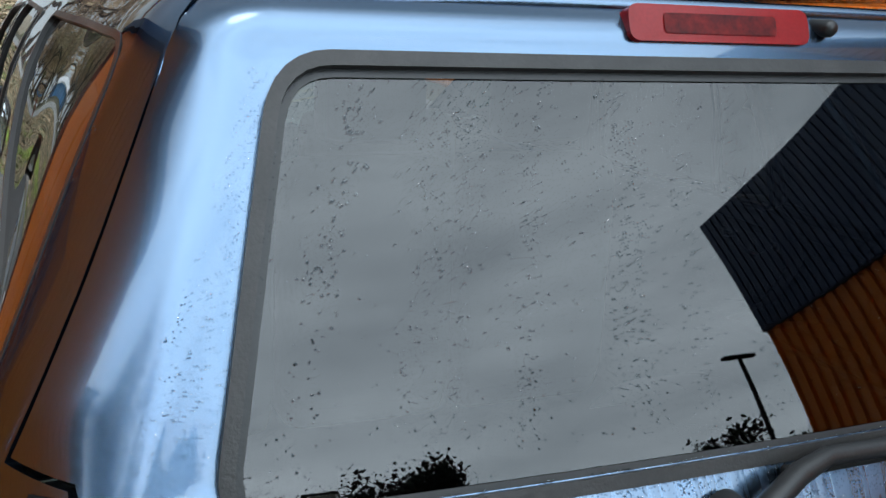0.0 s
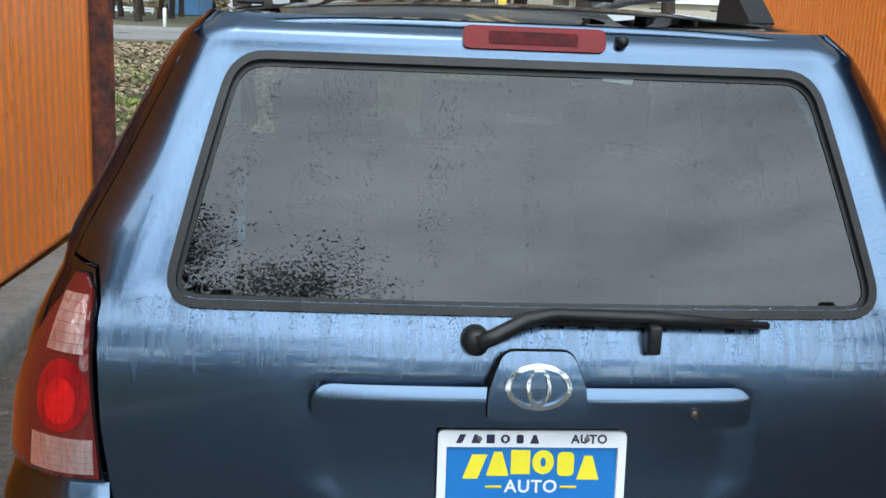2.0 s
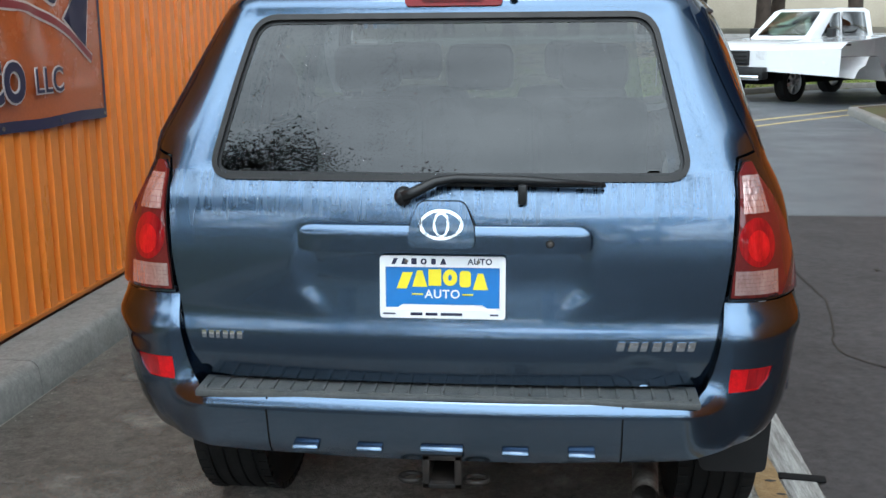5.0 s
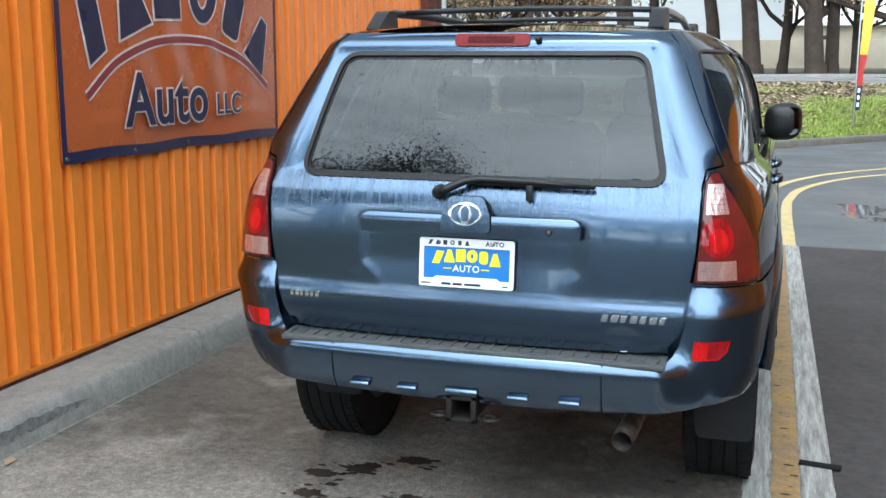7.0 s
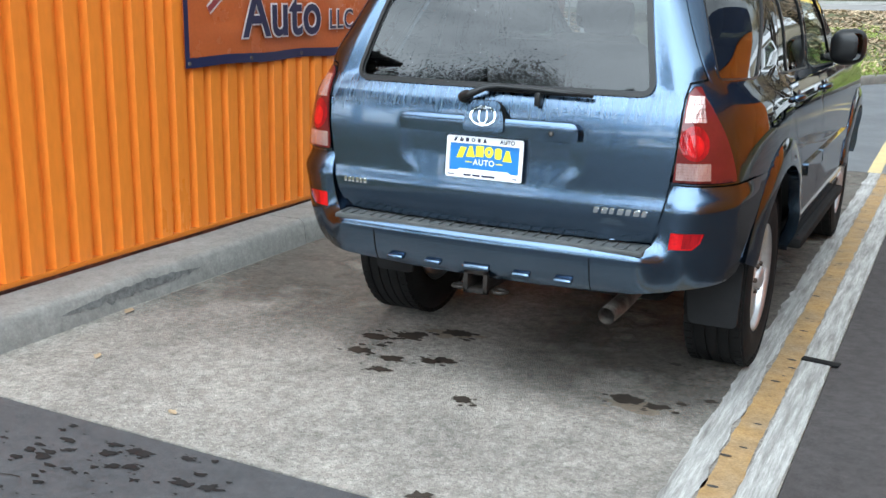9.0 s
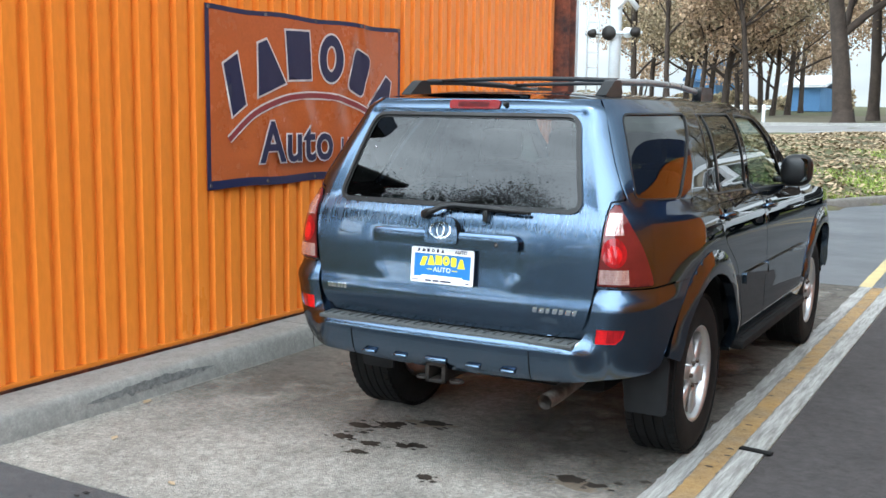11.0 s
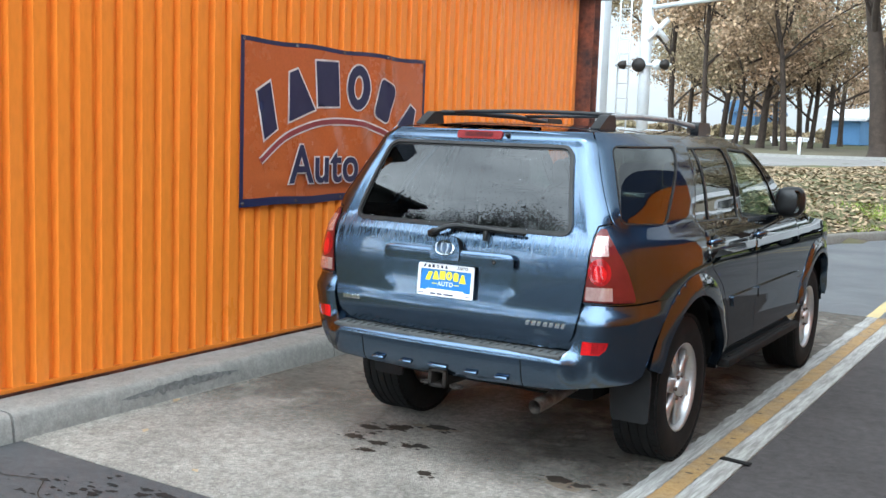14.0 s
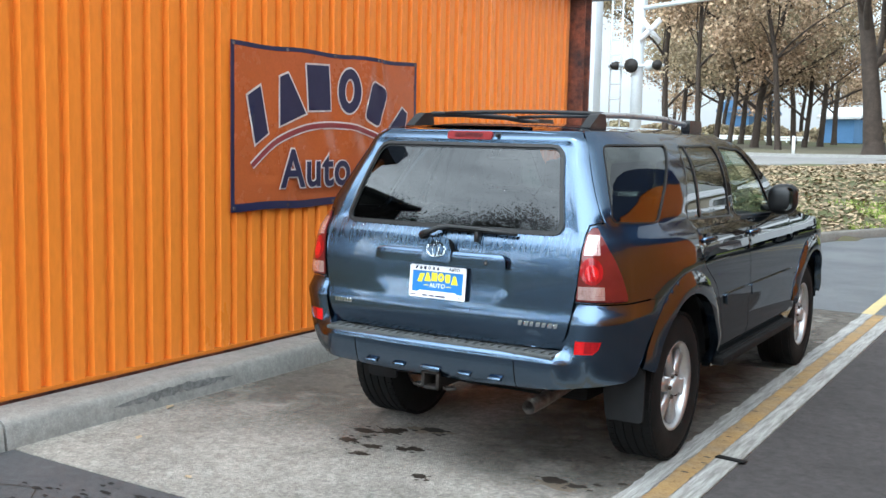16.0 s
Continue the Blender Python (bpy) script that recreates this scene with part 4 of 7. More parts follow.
bm2 = bmesh.new()
roof_side = [(body_pt(uy(y, 1.68), 1.68)[0] - CX - 0.002, y) for y in (0.80, 0.95, 1.1, 1.3, 1.6, 2.0, 2.3)]
rear_edge = [(x, rear_y(x, 1.68) + 0.0) for x in np.linspace(-0.54, 0.54, 13)]
sheet(bm2, rear_edge + [(0.585, 0.62)] + roof_side + [(0.62, 2.56), (-0.62, 2.56)] + [(-x, y) for x, y in reversed(roof_side)] + [(-0.585, 0.62)], roof_pt, 0.08)
body = part("body", sharp(bm, 50), PAINT, car, "blue metallic painted body shell")
part("roof", bm2, PAINT, car)
bm = bmesh.new()
sheet(bm, [(-0.80, 3.42), (0.80, 3.42), (0.76, 4.4), (0.60, 4.70), (-0.60, 4.70), (-0.76, 4.4)], lambda x, y: (CX + x, y, 1.17 - 0.10 * max(0, (y - 3.5)) ** 1.2 / 1.2 - 0.04 * (x / 0.8) ** 2), 0.1, thick=0.02)
part("hood", bm, PAINT, car)
bm = bmesh.new()
sheet(bm, [(-0.76, 0), (0.76, 0), (0.62, 1), (-0.62, 1)], lambda x, v: (CX + x, 3.38 - 0.80 * v - 0.06 * (x / 0.7) ** 2, 1.16 + 0.49 * v), 0.15)
g = part("windscreen", bm, GLASS_FRONT, car)
g.visible_shadow = False
part("front_end", boxed((CX - 0.70, 4.55, 0.42), (CX + 0.70, 4.78, 0.98), 0.06), PAINT, car)

for side in (1, -1):
    for nm, outline, material in (("quarter_window", QUARTER, GLASS_SIDE), ("rear_door_window", REAR_DOOR_WIN, GLASS_SIDE), ("front_door_window", FRONT_DOOR_WIN, GLASS_FRONT)):
        bm = bmesh.new()
        sheet(bm, yz(inset(outline, -0.004)), body_pt, 0.03, off=-0.006, mirror=CX, sides=(side,))
        g = part(nm, bm, material, car, "dark tinted glass" if material == GLASS_SIDE else "green-tinted glass")
        g.visible_shadow = False
        bm = bmesh.new()
        sheet(bm, yz(inset(outline, -0.004)), body_pt, 0.06, holes=[yz(inset(outline, 0.0035))], off=0.001, thick=0.010, mirror=CX, sides=(side,))
        part("window_trim", bm, TRIM_BLACK, g)
        if nm == "rear_door_window":
            bm = bmesh.new()
            sheet(bm, yz([(1.475, 1.232), (1.497, 1.231), (1.478, 1.618), (1.456, 1.618)]), body_pt, 0.06, off=0.0, thick=0.010, mirror=CX, sides=(side,))
            part("window_divider", bm, TRIM_BLACK, g)
    for nm, outline, hy, hz in (("rear_door", REAR_DOOR, 1.42, 1.125), ("front_door", FRONT_DOOR, 2.30, 1.11)):
        bm = bmesh.new()
        sheet(bm, yz(inset(outline, 0.004)), body_pt, 0.05, off=0.0005, thick=0.02, mirror=CX, sides=(side,))
        d = part(nm, sharp(bm, 50), PAINT, car)
        x = body_pt(uy(hy, hz), hz)[0] - CX + 0.004
        bm = bmesh.new()
        tube(bm, [(CX + side * (x - 0.004), hy - 0.09, hz), (CX + side * (x + 0.012), hy - 0.06, hz + 0.004), (CX + side * (x + 0.015), hy + 0.02, hz + 0.004), (CX + side * (x + 0.012), hy + 0.08, hz), (CX + side * (x - 0.004), hy + 0.105, hz - 0.004)],
             [0.012, 0.016, 0.017, 0.016, 0.012], 10)
        part("door_handle", bm, PAINT, d, "body-coloured pull handle")
        # black disc proud of the door, painted shade for the handle's hollow
        bm = bmesh.new()
        lathe(bm, [(0, 0.052), (0.004, 0.05), (0.005, 0.0)], 20, Matrix.Translation((CX + side * (x - 0.003), hy, hz)) @ Matrix.Diagonal((side, 1, 0.7, 1)))
        part("handle_recess", bm, TRIM_BLACK, d)
        y0, y1 = (1.72, 2.185) if nm == "rear_door" else (2.235, 3.26)
        bm = bmesh.new()
        sheet(bm, yz(rounded([(y0, 0.735), (y1, 0.735), (y1, 0.80), (y0 - 0.03, 0.80)], 0.02, 3)), body_pt, 0.05, off=0.014, thick=0.016, mirror=CX, sides=(side,))
        part("side_moulding", sharp(bm), PAINT, d)
    for nm, yc, a0, a1 in (("rear_wheel_flare", 1.10, 2, 161), ("front_wheel_flare", 3.89, 14, 163)):
        ring = arch(yc, 0.600, a0, a1, 20) + arch(yc, 0.488, a1, a0, 20)
        bm = bmesh.new()
        def flare_pt(u, z):
            x, y, _ = body_pt(u, z)
            t = max(0.0, min(1.0, (math.hypot(y - yc, z - 0.385) - 0.488) / 0.112))
            return (x + 0.004 + 0.018 * (1 - t * t), y, z)
        sheet(bm, on_body(ring), flare_pt, 0.02, thick=0.05, mirror=CX, sides=(side,))
        part(nm, sharp(bm), PAINT, car)
    # wheel-arch liners
    for nm, yc in (("rear_arch_liner", 1.10), ("front_arch_liner", 3.89)):
        bm = bmesh.new()
        rows = []
        for i in range(19):
            a = radians(8 + 150 * i / 18)
            rows.append([bm.verts.new((CX + side * x, yc + 0.505 * math.cos(a), 0.385 + 0.505 * math.sin(a))) for x in (0.55, 0.895)])
        for a, b in zip(rows, rows[1:]):
            bm.faces.new((a[0], a[1], b[1], b[0]))
        part(nm, bm, DARK, car)
    # running board
    bm = bmesh.new()
    box(bm, (CX + side * 0.80, 1.66, 0.395), (CX + side * 0.985, 3.30, 0.445), 0.018)
    rb = part("running_board", sharp(bm), RUBBER, car, "black plastic running board")
    for i in range(5):
        part("tread_strip", boxed((CX + side * (0.85 + 0.024 * i), 1.74, 0.445), (CX + side * (0.862 + 0.024 * i), 3.22, 0.450), 0.001), FLAP, rb)
    # door mirror
    bm = bmesh.new()
    wide = 0.096 if side > 0 else 0.108
    box(bm, (-wide, -0.075, -0.098), (wide, 0.075, 0.098), 0.070 if side > 0 else 0.048, seg=5)
    for v in bm.verts:
        if v.co.y > 0:
            v.co.x *= 0.72
            v.co.z *= 0.78
        v.co.z += 0.05 * side * v.co.x * side
    bmesh.ops.transform(bm, matrix=Matrix.Translation((CX + side * 0.972, 2.86, 1.285)), verts=bm.verts[:])
    mr = part("door_mirror", bm, TRIM_BLACK, car, "black door mirror housing")
    bm = bmesh.new()
    sheet(bm, rounded([(-0.074, -0.072), (0.074, -0.064), (0.074, 0.074), (-0.074, 0.066)], 0.035, 4), lambda u, v: (CX + side * 0.972 + 1.04 * u, 2.782 + 0.42 * (0.074 - u) if side > 0 else 2.7765 + 0.8 * (u * u + v * v), 1.285 + 1.04 * v + 0.05 * u), 0.02)
    part("mirror_glass", bm, MIRROR, mr)
    bm = bmesh.new()
    box(bm, (CX + side * 0.83, 2.84, 1.205), (CX + side * 0.96, 2.93, 1.245), 0.012)
    part("mirror_arm", bm, TRIM_BLACK, mr)

# interior, seen dimly through the glass
part("cabin_floor", boxed((CX - 0.70, 0.34, 0.55), (CX + 0.70, 3.4, 0.70)), DARK, car)
part("cargo_trim", boxed((CX - 0.72, 0.45, 0.70), (CX - 0.68, 1.3, 1.00)), DARK, car)
part("cargo_trim", boxed((CX + 0.68, 0.45, 0.70), (CX + 0.72, 1.3, 1.00)), DARK, car)
part("dashboard", boxed((CX - 0.68, 3.0, 0.8), (CX + 0.68, 3.38, 1.16), 0.04), DARK, car)
part("headliner", boxed((CX - 0.56, 0.62, 1.655), (CX + 0.56, 2.5, 1.668)), SEAT, car)
for y, xs, wdt in ((1.55, (-0.42, 0.0, 0.42), 0.20), (2.45, (-0.36, 0.36), 0.25)):
    for x in xs:
        bm = bmesh.new()
        box(bm, (CX + x - wdt, y - 0.02, 0.75), (CX + x + wdt, y + 0.14, 1.32), 0.05)
        box(bm, (CX + x - wdt, y, 0.70), (CX + x + wdt, y + 0.5, 0.86), 0.05)
        st = part("seat", bm, SEAT, car, "grey cloth seat")
        part("headrest", boxed((CX + x - 0.125, y, 1.35), (CX + x + 0.125, y + 0.10, 1.52), 0.04), SEAT, st)


# tailgate
def gate_pt(u, z):
    """The tailgate's skin, with the hollow round the plate and a small dent."""
    s0 = 1 if u >= 0 else -1
    x, y, _ = body_pt(abs(u), z)
    x = (x - CX) * s0
    a = min(1, max(0, (0.392 - abs(x) - 0.9 * max(0, 0.925 - z)) / 0.065))
    b = min(1, max(0, (z - 0.835) / 0.13)) * min(1, max(0, (1.09 - z) / 0.03))
    s = a * a * (3 - 2 * a) * b * b * (3 - 2 * b)
    dent = 0.007 * math.exp(-(((x - 0.50) / 0.045) ** 2 + ((z - 0.735) / 0.028) ** 2))
    edge = abs(x) - 0.6175 + 0.2306 * (z - 1.212)
    valley = 0.008 * (1 - ease(edge / 0.07)) * ease((z - 1.19) / 0.05) * ease((1.66 - z) / 0.05)
    return (CX + x, y + 0.011 * s + dent + valley, z)


def glass_pt(u, z):
    s0 = 1 if u >= 0 else -1
    x, y, _ = body_pt(abs(u), z)
    d = z - 1.21
    return (CX + (x - CX) * s0, y + 0.2625 + 0.36 * d + 0.25 * d * d - spline(z, YZ, YRS), z)


GATE = on_body([("x", 0.0, 0.682), ("x", 0.40, 0.682), ("x", 0.56, 0.683), ("x", 0.612, 0.692), ("x", 0.645, 0.714), ("x", 0.665, 0.75), ("x", 0.678, 0.80), ("x", 0.690, 0.87), ("x", 0.697, 0.91), ("x", 0.709, 1.00), ("x", 0.714, 1.10), ("x", 0.716, 1.20), ("x", 0.728, 1.256), ("u", 1.60, 1.268), ("u", 1.60, 1.40), ("u", 1.60, 1.56), ("u", 1.58, 1.64), ("u", 1.52, 1.678), ("x", 0.0, 1.678)])
GATE = [q for q in GATE if q[0] > 1e-6 or q[1] in (0.682, 1.678)]
GATE = [q for q in GATE if q[0] > 1e-6] + [(0.0, 1.678)] + [(-a, b) for a, b in reversed(GATE) if a > 1e-6] + [(0.0, 0.682)]
WIN_XZ = rounded([(-0.603, 1.212), (0.603, 1.212), (0.514, 1.598), (-0.514, 1.598)], 0.05, 6)


def xz(poly):
    return [(math.copysign(ux(abs(x), z), x), z) for x, z in dense(poly, 0.03)]


gate = bmesh.new()
sheet(gate, GATE, gate_pt, 0.014, holes=[xz(WIN_XZ)], thick=0.02)
tailgate = part("tailgate", sharp(gate, 60), PAINT, car, "blue metallic tailgate with a small dent")
bm = bmesh.new()
sheet(bm, xz(inset(WIN_XZ, -0.006)), glass_pt, 0.05, off=-0.006)
glass = part("rear_window", bm, GLASS, tailgate, "tinted rear window beaded with rain")
glass.visible_shadow = False
bm = bmesh.new()
sheet(bm, xz(inset(WIN_XZ, -0.0145)), glass_pt, 0.04, holes=[xz(inset(WIN_XZ, 0.0))], off=0.005, thick=0.014)
part("window_seal", sharp(bm), SEAL, tailgate, "weathered black rubber seal")
bm = bmesh.new()
sheet(bm, xz(inset(WIN_XZ, 0.0)), glass_pt, 0.5, holes=[xz(inset(WIN_XZ, 0.008))], off=-0.004)
part("glass_border", bm, TRIM_BLACK, tailgate, "black glass border")
part("spoiler_lip", sharp(tube(bmesh.new(), [(CX + x, rear_y(x, 1.672) - 0.004, 1.668 - 0.02 * (x / 0.55) ** 4) for x in np.linspace(-0.55, 0.55, 15)], 0.011, 8)), PAINT, tailgate)

# grab bar above the plate, emblem, lock
bm = bmesh.new()
bar = rounded([(-0.364, 1.030), (0.364, 1.030), (0.366, 1.078), (0.345, 1.096), (-0.345, 1.096), (-0.366, 1.078)], 0.016, 4)
sheet(bm, bar, lambda x, z: (CX + x, rear_y(x, 1.06) - 0.032 + 0.8 * max(0, z - 1.082) + 0.006 * (abs(x) / 0.36) ** 8, z), 0.012, thick=0.045)
part("grab_bar", sharp(bm, 40), PAINT, tailgate)
bm = bmesh.new()
mount = rounded([(-0.083, 1.045), (0.083, 1.045), (0.080, 1.10), (0.056, 1.158), (-0.056, 1.158), (-0.080, 1.10)], 0.018, 4)
sheet(bm, inset(mount, -0.0018), lambda x, z: (CX + x, rear_y(x, z) - 0.0335, z), 0.02, thick=0.03)
part("mount_gap", bm, DARK, tailgate)
bm = bmesh.new()
sheet(bm, mount, lambda x, z: (CX + x, rear_y(x, z) - 0.042, z), 0.02, thick=0.055)
part("emblem_mount", sharp(bm, 40), PAINT, tailgate)


def oval(cx, cz, a, b, n=40):
    return [(cx + a * math.cos(2 * math.pi * k / n), cz + b * math.sin(2 * math.pi * k / n)) for k in range(n)]


bm = bmesh.new()
em = lambda x, z: (CX + x, rear_y(x, z) - 0.049, z)
sheet(bm, oval(0, 1.104, 0.054, 0.037), em, 0.02, holes=[oval(0, 1.104, 0.0465, 0.0305)], thick=0.008)
sheet(bm, oval(0, 1.104, 0.020, 0.031, 24), em, 0.01, holes=[oval(0, 1.104, 0.0145, 0.0255, 24)], thick=0.006)
part("emblem", sharp(bm), CHROME, tailgate, "chrome oval emblem")
for nm, prof, mat in (("key_lock", [(0.0005, 0.011), (0.002, 0.010), (0.002, 0.0065), (-0.002, 0.006)], TRIM_BLACK), ("key_barrel", [(-0.002, 0.0065), (0.0002, 0.006), (0.0002, 0.0)], STEEL)):
    bm = bmesh.new()
    lathe(bm, prof, 20, Matrix.Translation((CX + 0.266, rear_y(0.26, 1.06) - 0.0315, 1.056)) @ Matrix.Rotation(radians(-90), 4, "Z"))
    part(nm, bm, mat, tailgate)


# number plate with its frame
def plate_pt(u, v, w=0.0):
    return (CX + u, 0.199 + 0.085 * v - w, 0.9415 + v)


plate = part("licence_plate", prism(bmesh.new(), rounded([(-0.150, -0.074), (0.150, -0.074), (0.150, 0.074), (-0.150, 0.074)], 0.008, 3), 0.004, plate_pt), WHITE, tailgate, "dealer plate with blue panel in a white frame", smooth=False)
PW, PH = 0.1575, 0.0785
bm = bmesh.new()
lift = lambda w: (lambda u, v: plate_pt(u, v, w))
sheet(bm, rounded([(-PW, -PH), (PW, -PH), (PW, PH), (-PW, PH)], 0.010, 4), lift(0.010), 0.03, holes=[[(-PW + 0.014, -PH + 0.022), (PW - 0.014, -PH + 0.022), (PW - 0.014, PH - 0.028), (-PW + 0.014, PH - 0.028)]], thick=0.008)
part("plate_frame", sharp(bm), WHITE, plate, "white plastic plate frame")
bm = bmesh.new()
sheet(bm, [(-0.1425, -0.052), (-0.112, -0.052), (-0.10, -0.044), (0.10, -0.044), (0.112, -0.052), (0.1425, -0.052), (0.1425, 0.05), (-0.1425, 0.05)], lift(0.0055), 0.04)
part("plate_panel", bm, PLATE_BLUE, plate)
TO_REAR = Matrix(((1, 0, 0, 0), (0, 0.085, -1, 0), (0, 1, 0, 0), (0, 0, 0, 1)))
for i, (kind, dz) in enumerate((("slab", -0.004), ("wedge", 0.001), ("block", 0.004), ("oval", 0.004), ("post", 0.001), ("wedge", -0.005))):
    stamp("name_shape", kind, (-0.095 + 0.038 * i, 0.020 + dz), (0.035, 0.037), 0, PLATE_YELLOW, plate, lift(0.0065), 0.0022, 0.02)
    stamp("frame_mark", kind, (-0.120 + 0.0245 * i, PH - 0.0135), (0.017, 0.015), 0, INK, plate, lift(0.0112), 0.0, 0.02)
for body_text, size, u, v, lifted, material in (("AUTO", 0.030, 0.0, -0.0185, 0.0066, WHITE), ("AUTO", 0.0205, 0.094, PH - 0.0135, 0.0113, INK)):
    lettering("lettering", body_text, size, Matrix.Translation(plate_pt(u, v, lifted)) @ TO_REAR, material, plate, 0.0006, 0.0002, 1.1)
for u in (-0.063, 0.063):
    part("dash", prism(bmesh.new(), [(u - 0.014, -0.0205), (u + 0.014, -0.0205), (u + 0.014, -0.0165), (u - 0.014, -0.0165)], 0.0005, lambda a, b, w: plate_pt(a, b, 0.0062 + w)), PLATE_YELLOW, plate)
for u0, u1 in ((-0.080, -0.050), (-0.042, -0.012), (-0.004, 0.050), (-0.150, -0.118), (0.120, 0.140)):
    h = 0.0036 if abs(u0) < 0.1 else 0.002
    part("unread_line", prism(bmesh.new(), [(u0, -PH + 0.011 - h), (u1, -PH + 0.011 - h), (u1, -PH + 0.011 + h), (u0, -PH + 0.011 + h)], 0.0005, lambda a, b, w: plate_pt(a, b, 0.0103 + w)), INK, plate)
for u in (-0.09, 0.09):
    bm = bmesh.new()
    lathe(bm, [(0.0, 0.005), (0.003, 0.004), (0.0035, 0.0)], 10, Matrix.Translation(plate_pt(u, PH - 0.0135, 0.011)) @ Matrix.Rotation(radians(-90), 4, "Z"))
    part("screw", bm, STEEL, plate)


def badge(name, x0, x1, z, h, n, slant):
    """A chrome badge as a row of plain raised bars."""
    w = (x1 - x0) / n
    for i in range(n):
        a = x0 + i * w
        wide = w * (0.62, 0.74, 0.55, 0.70)[i % 4]
        outl = rounded([(a - slant, z - h), (a + wide - slant, z - h), (a + wide + slant, z + h), (a + slant, z + h)], 0.003, 3)
        bm = bmesh.new()
        sheet(bm, outl, lambda x, zz: (CX + x, rear_y(x, zz) - 0.005 + 6.0 * (zz - z) ** 2, zz), 0.006, thick=0.005)
        part(name, sharp(bm), CHROME, tailgate)


badge("maker_badge_bar", -0.634, -0.520, 0.800, 0.0105, 6, 0.0)
badge("model_badge_bar", 0.436, 0.642, 0.792, 0.0115, 7, 0.003)

# wiper
wy = lambda x, z: rear_y(x, z) - 0.03
bm = bmesh.new()
lathe(bm, [(0.03, 0.0), (0.028, 0.019), (0.0, 0.024), (-0.012, 0.024)], 20, Matrix.Translation((CX - 0.100, wy(0.1, 1.165) + 0.02, 1.165)) @ Matrix.Rotation(radians(-90), 4, "Z"))
wiper = part("wiper", bm, TRIM_BLACK, tailgate, "black rear wiper arm and blade")
bm = bmesh.new()
pts = [(-0.100, 1.167), (-0.07, 1.178), (-0.02, 1.202), (0.03, 1.210), (0.20, 1.206), (0.39, 1.196)]
tube(bm, [(CX + x, wy(x, z) - (0.008 if x < 0 else 0.0), z) for x, z in pts], [0.014, 0.014, 0.013, 0.011, 0.011, 0.006], 10)
part("wiper_arm", bm, TRIM_BLACK, wiper)
part("wiper_blade", sharp(box(bmesh.new(), (CX - 0.02, wy(0.2, 1.2) + 0.004, 1.188), (CX + 0.40, wy(0.2, 1.2) + 0.020, 1.200), 0.004)), RUBBER, wiper)
bm = box(bmesh.new(), (CX + 0.186, rear_y(0.19, 1.17) - 0.035, 1.148), (CX + 0.208, rear_y(0.19, 1.17) + 0.005, 1.198), 0.005)
part("wiper_rest", sharp(bm), TRIM_BLACK, tailgate)

# high brake light and washer nozzle
bm = bmesh.new()
sheet(bm, rounded([(-0.121, 1.632), (0.136, 1.632), (0.136, 1.672), (-0.121, 1.672)], 0.014, 4), lambda x, z: (CX + x, rear_y(x, 1.645) - 0.006 + 0.35 * (z - 1.645), z), 0.03, thick=0.03)
hb = part("high_brake_light", sharp(bm), RED_DEEP, tailgate, "red high-mounted brake light")
bm = bmesh.new()
sheet(bm, rounded([(-0.075, 1.641), (0.085, 1.641), (0.085, 1.663), (-0.075, 1.663)], 0.005, 3), lambda x, z: (CX + x, rear_y(x, 1.645) - 0.0075 + 0.35 * (z - 1.645), z), 0.03)
part("inner_lamp", bm, stuff_mat("dark_red_lamp_row", (0.035, 0.005, 0.006), 0.35, 0, (0.12, 0.008, 0.008), 40, 1.0, 200, ior=1.2), hb)
bm = bmesh.new()
lathe(bm, [(-0.02, 0.011), (0.010, 0.011), (0.016, 0.007), (0.016, 0.0)], 14, Matrix.Translation((CX + 0.165, rear_y(0.16, 1.65) - 0.004, 1.652)) @ Matrix.Rotation(radians(-90), 4, "Z"))
part("washer_nozzle", bm, TRIM_BLACK, tailgate)

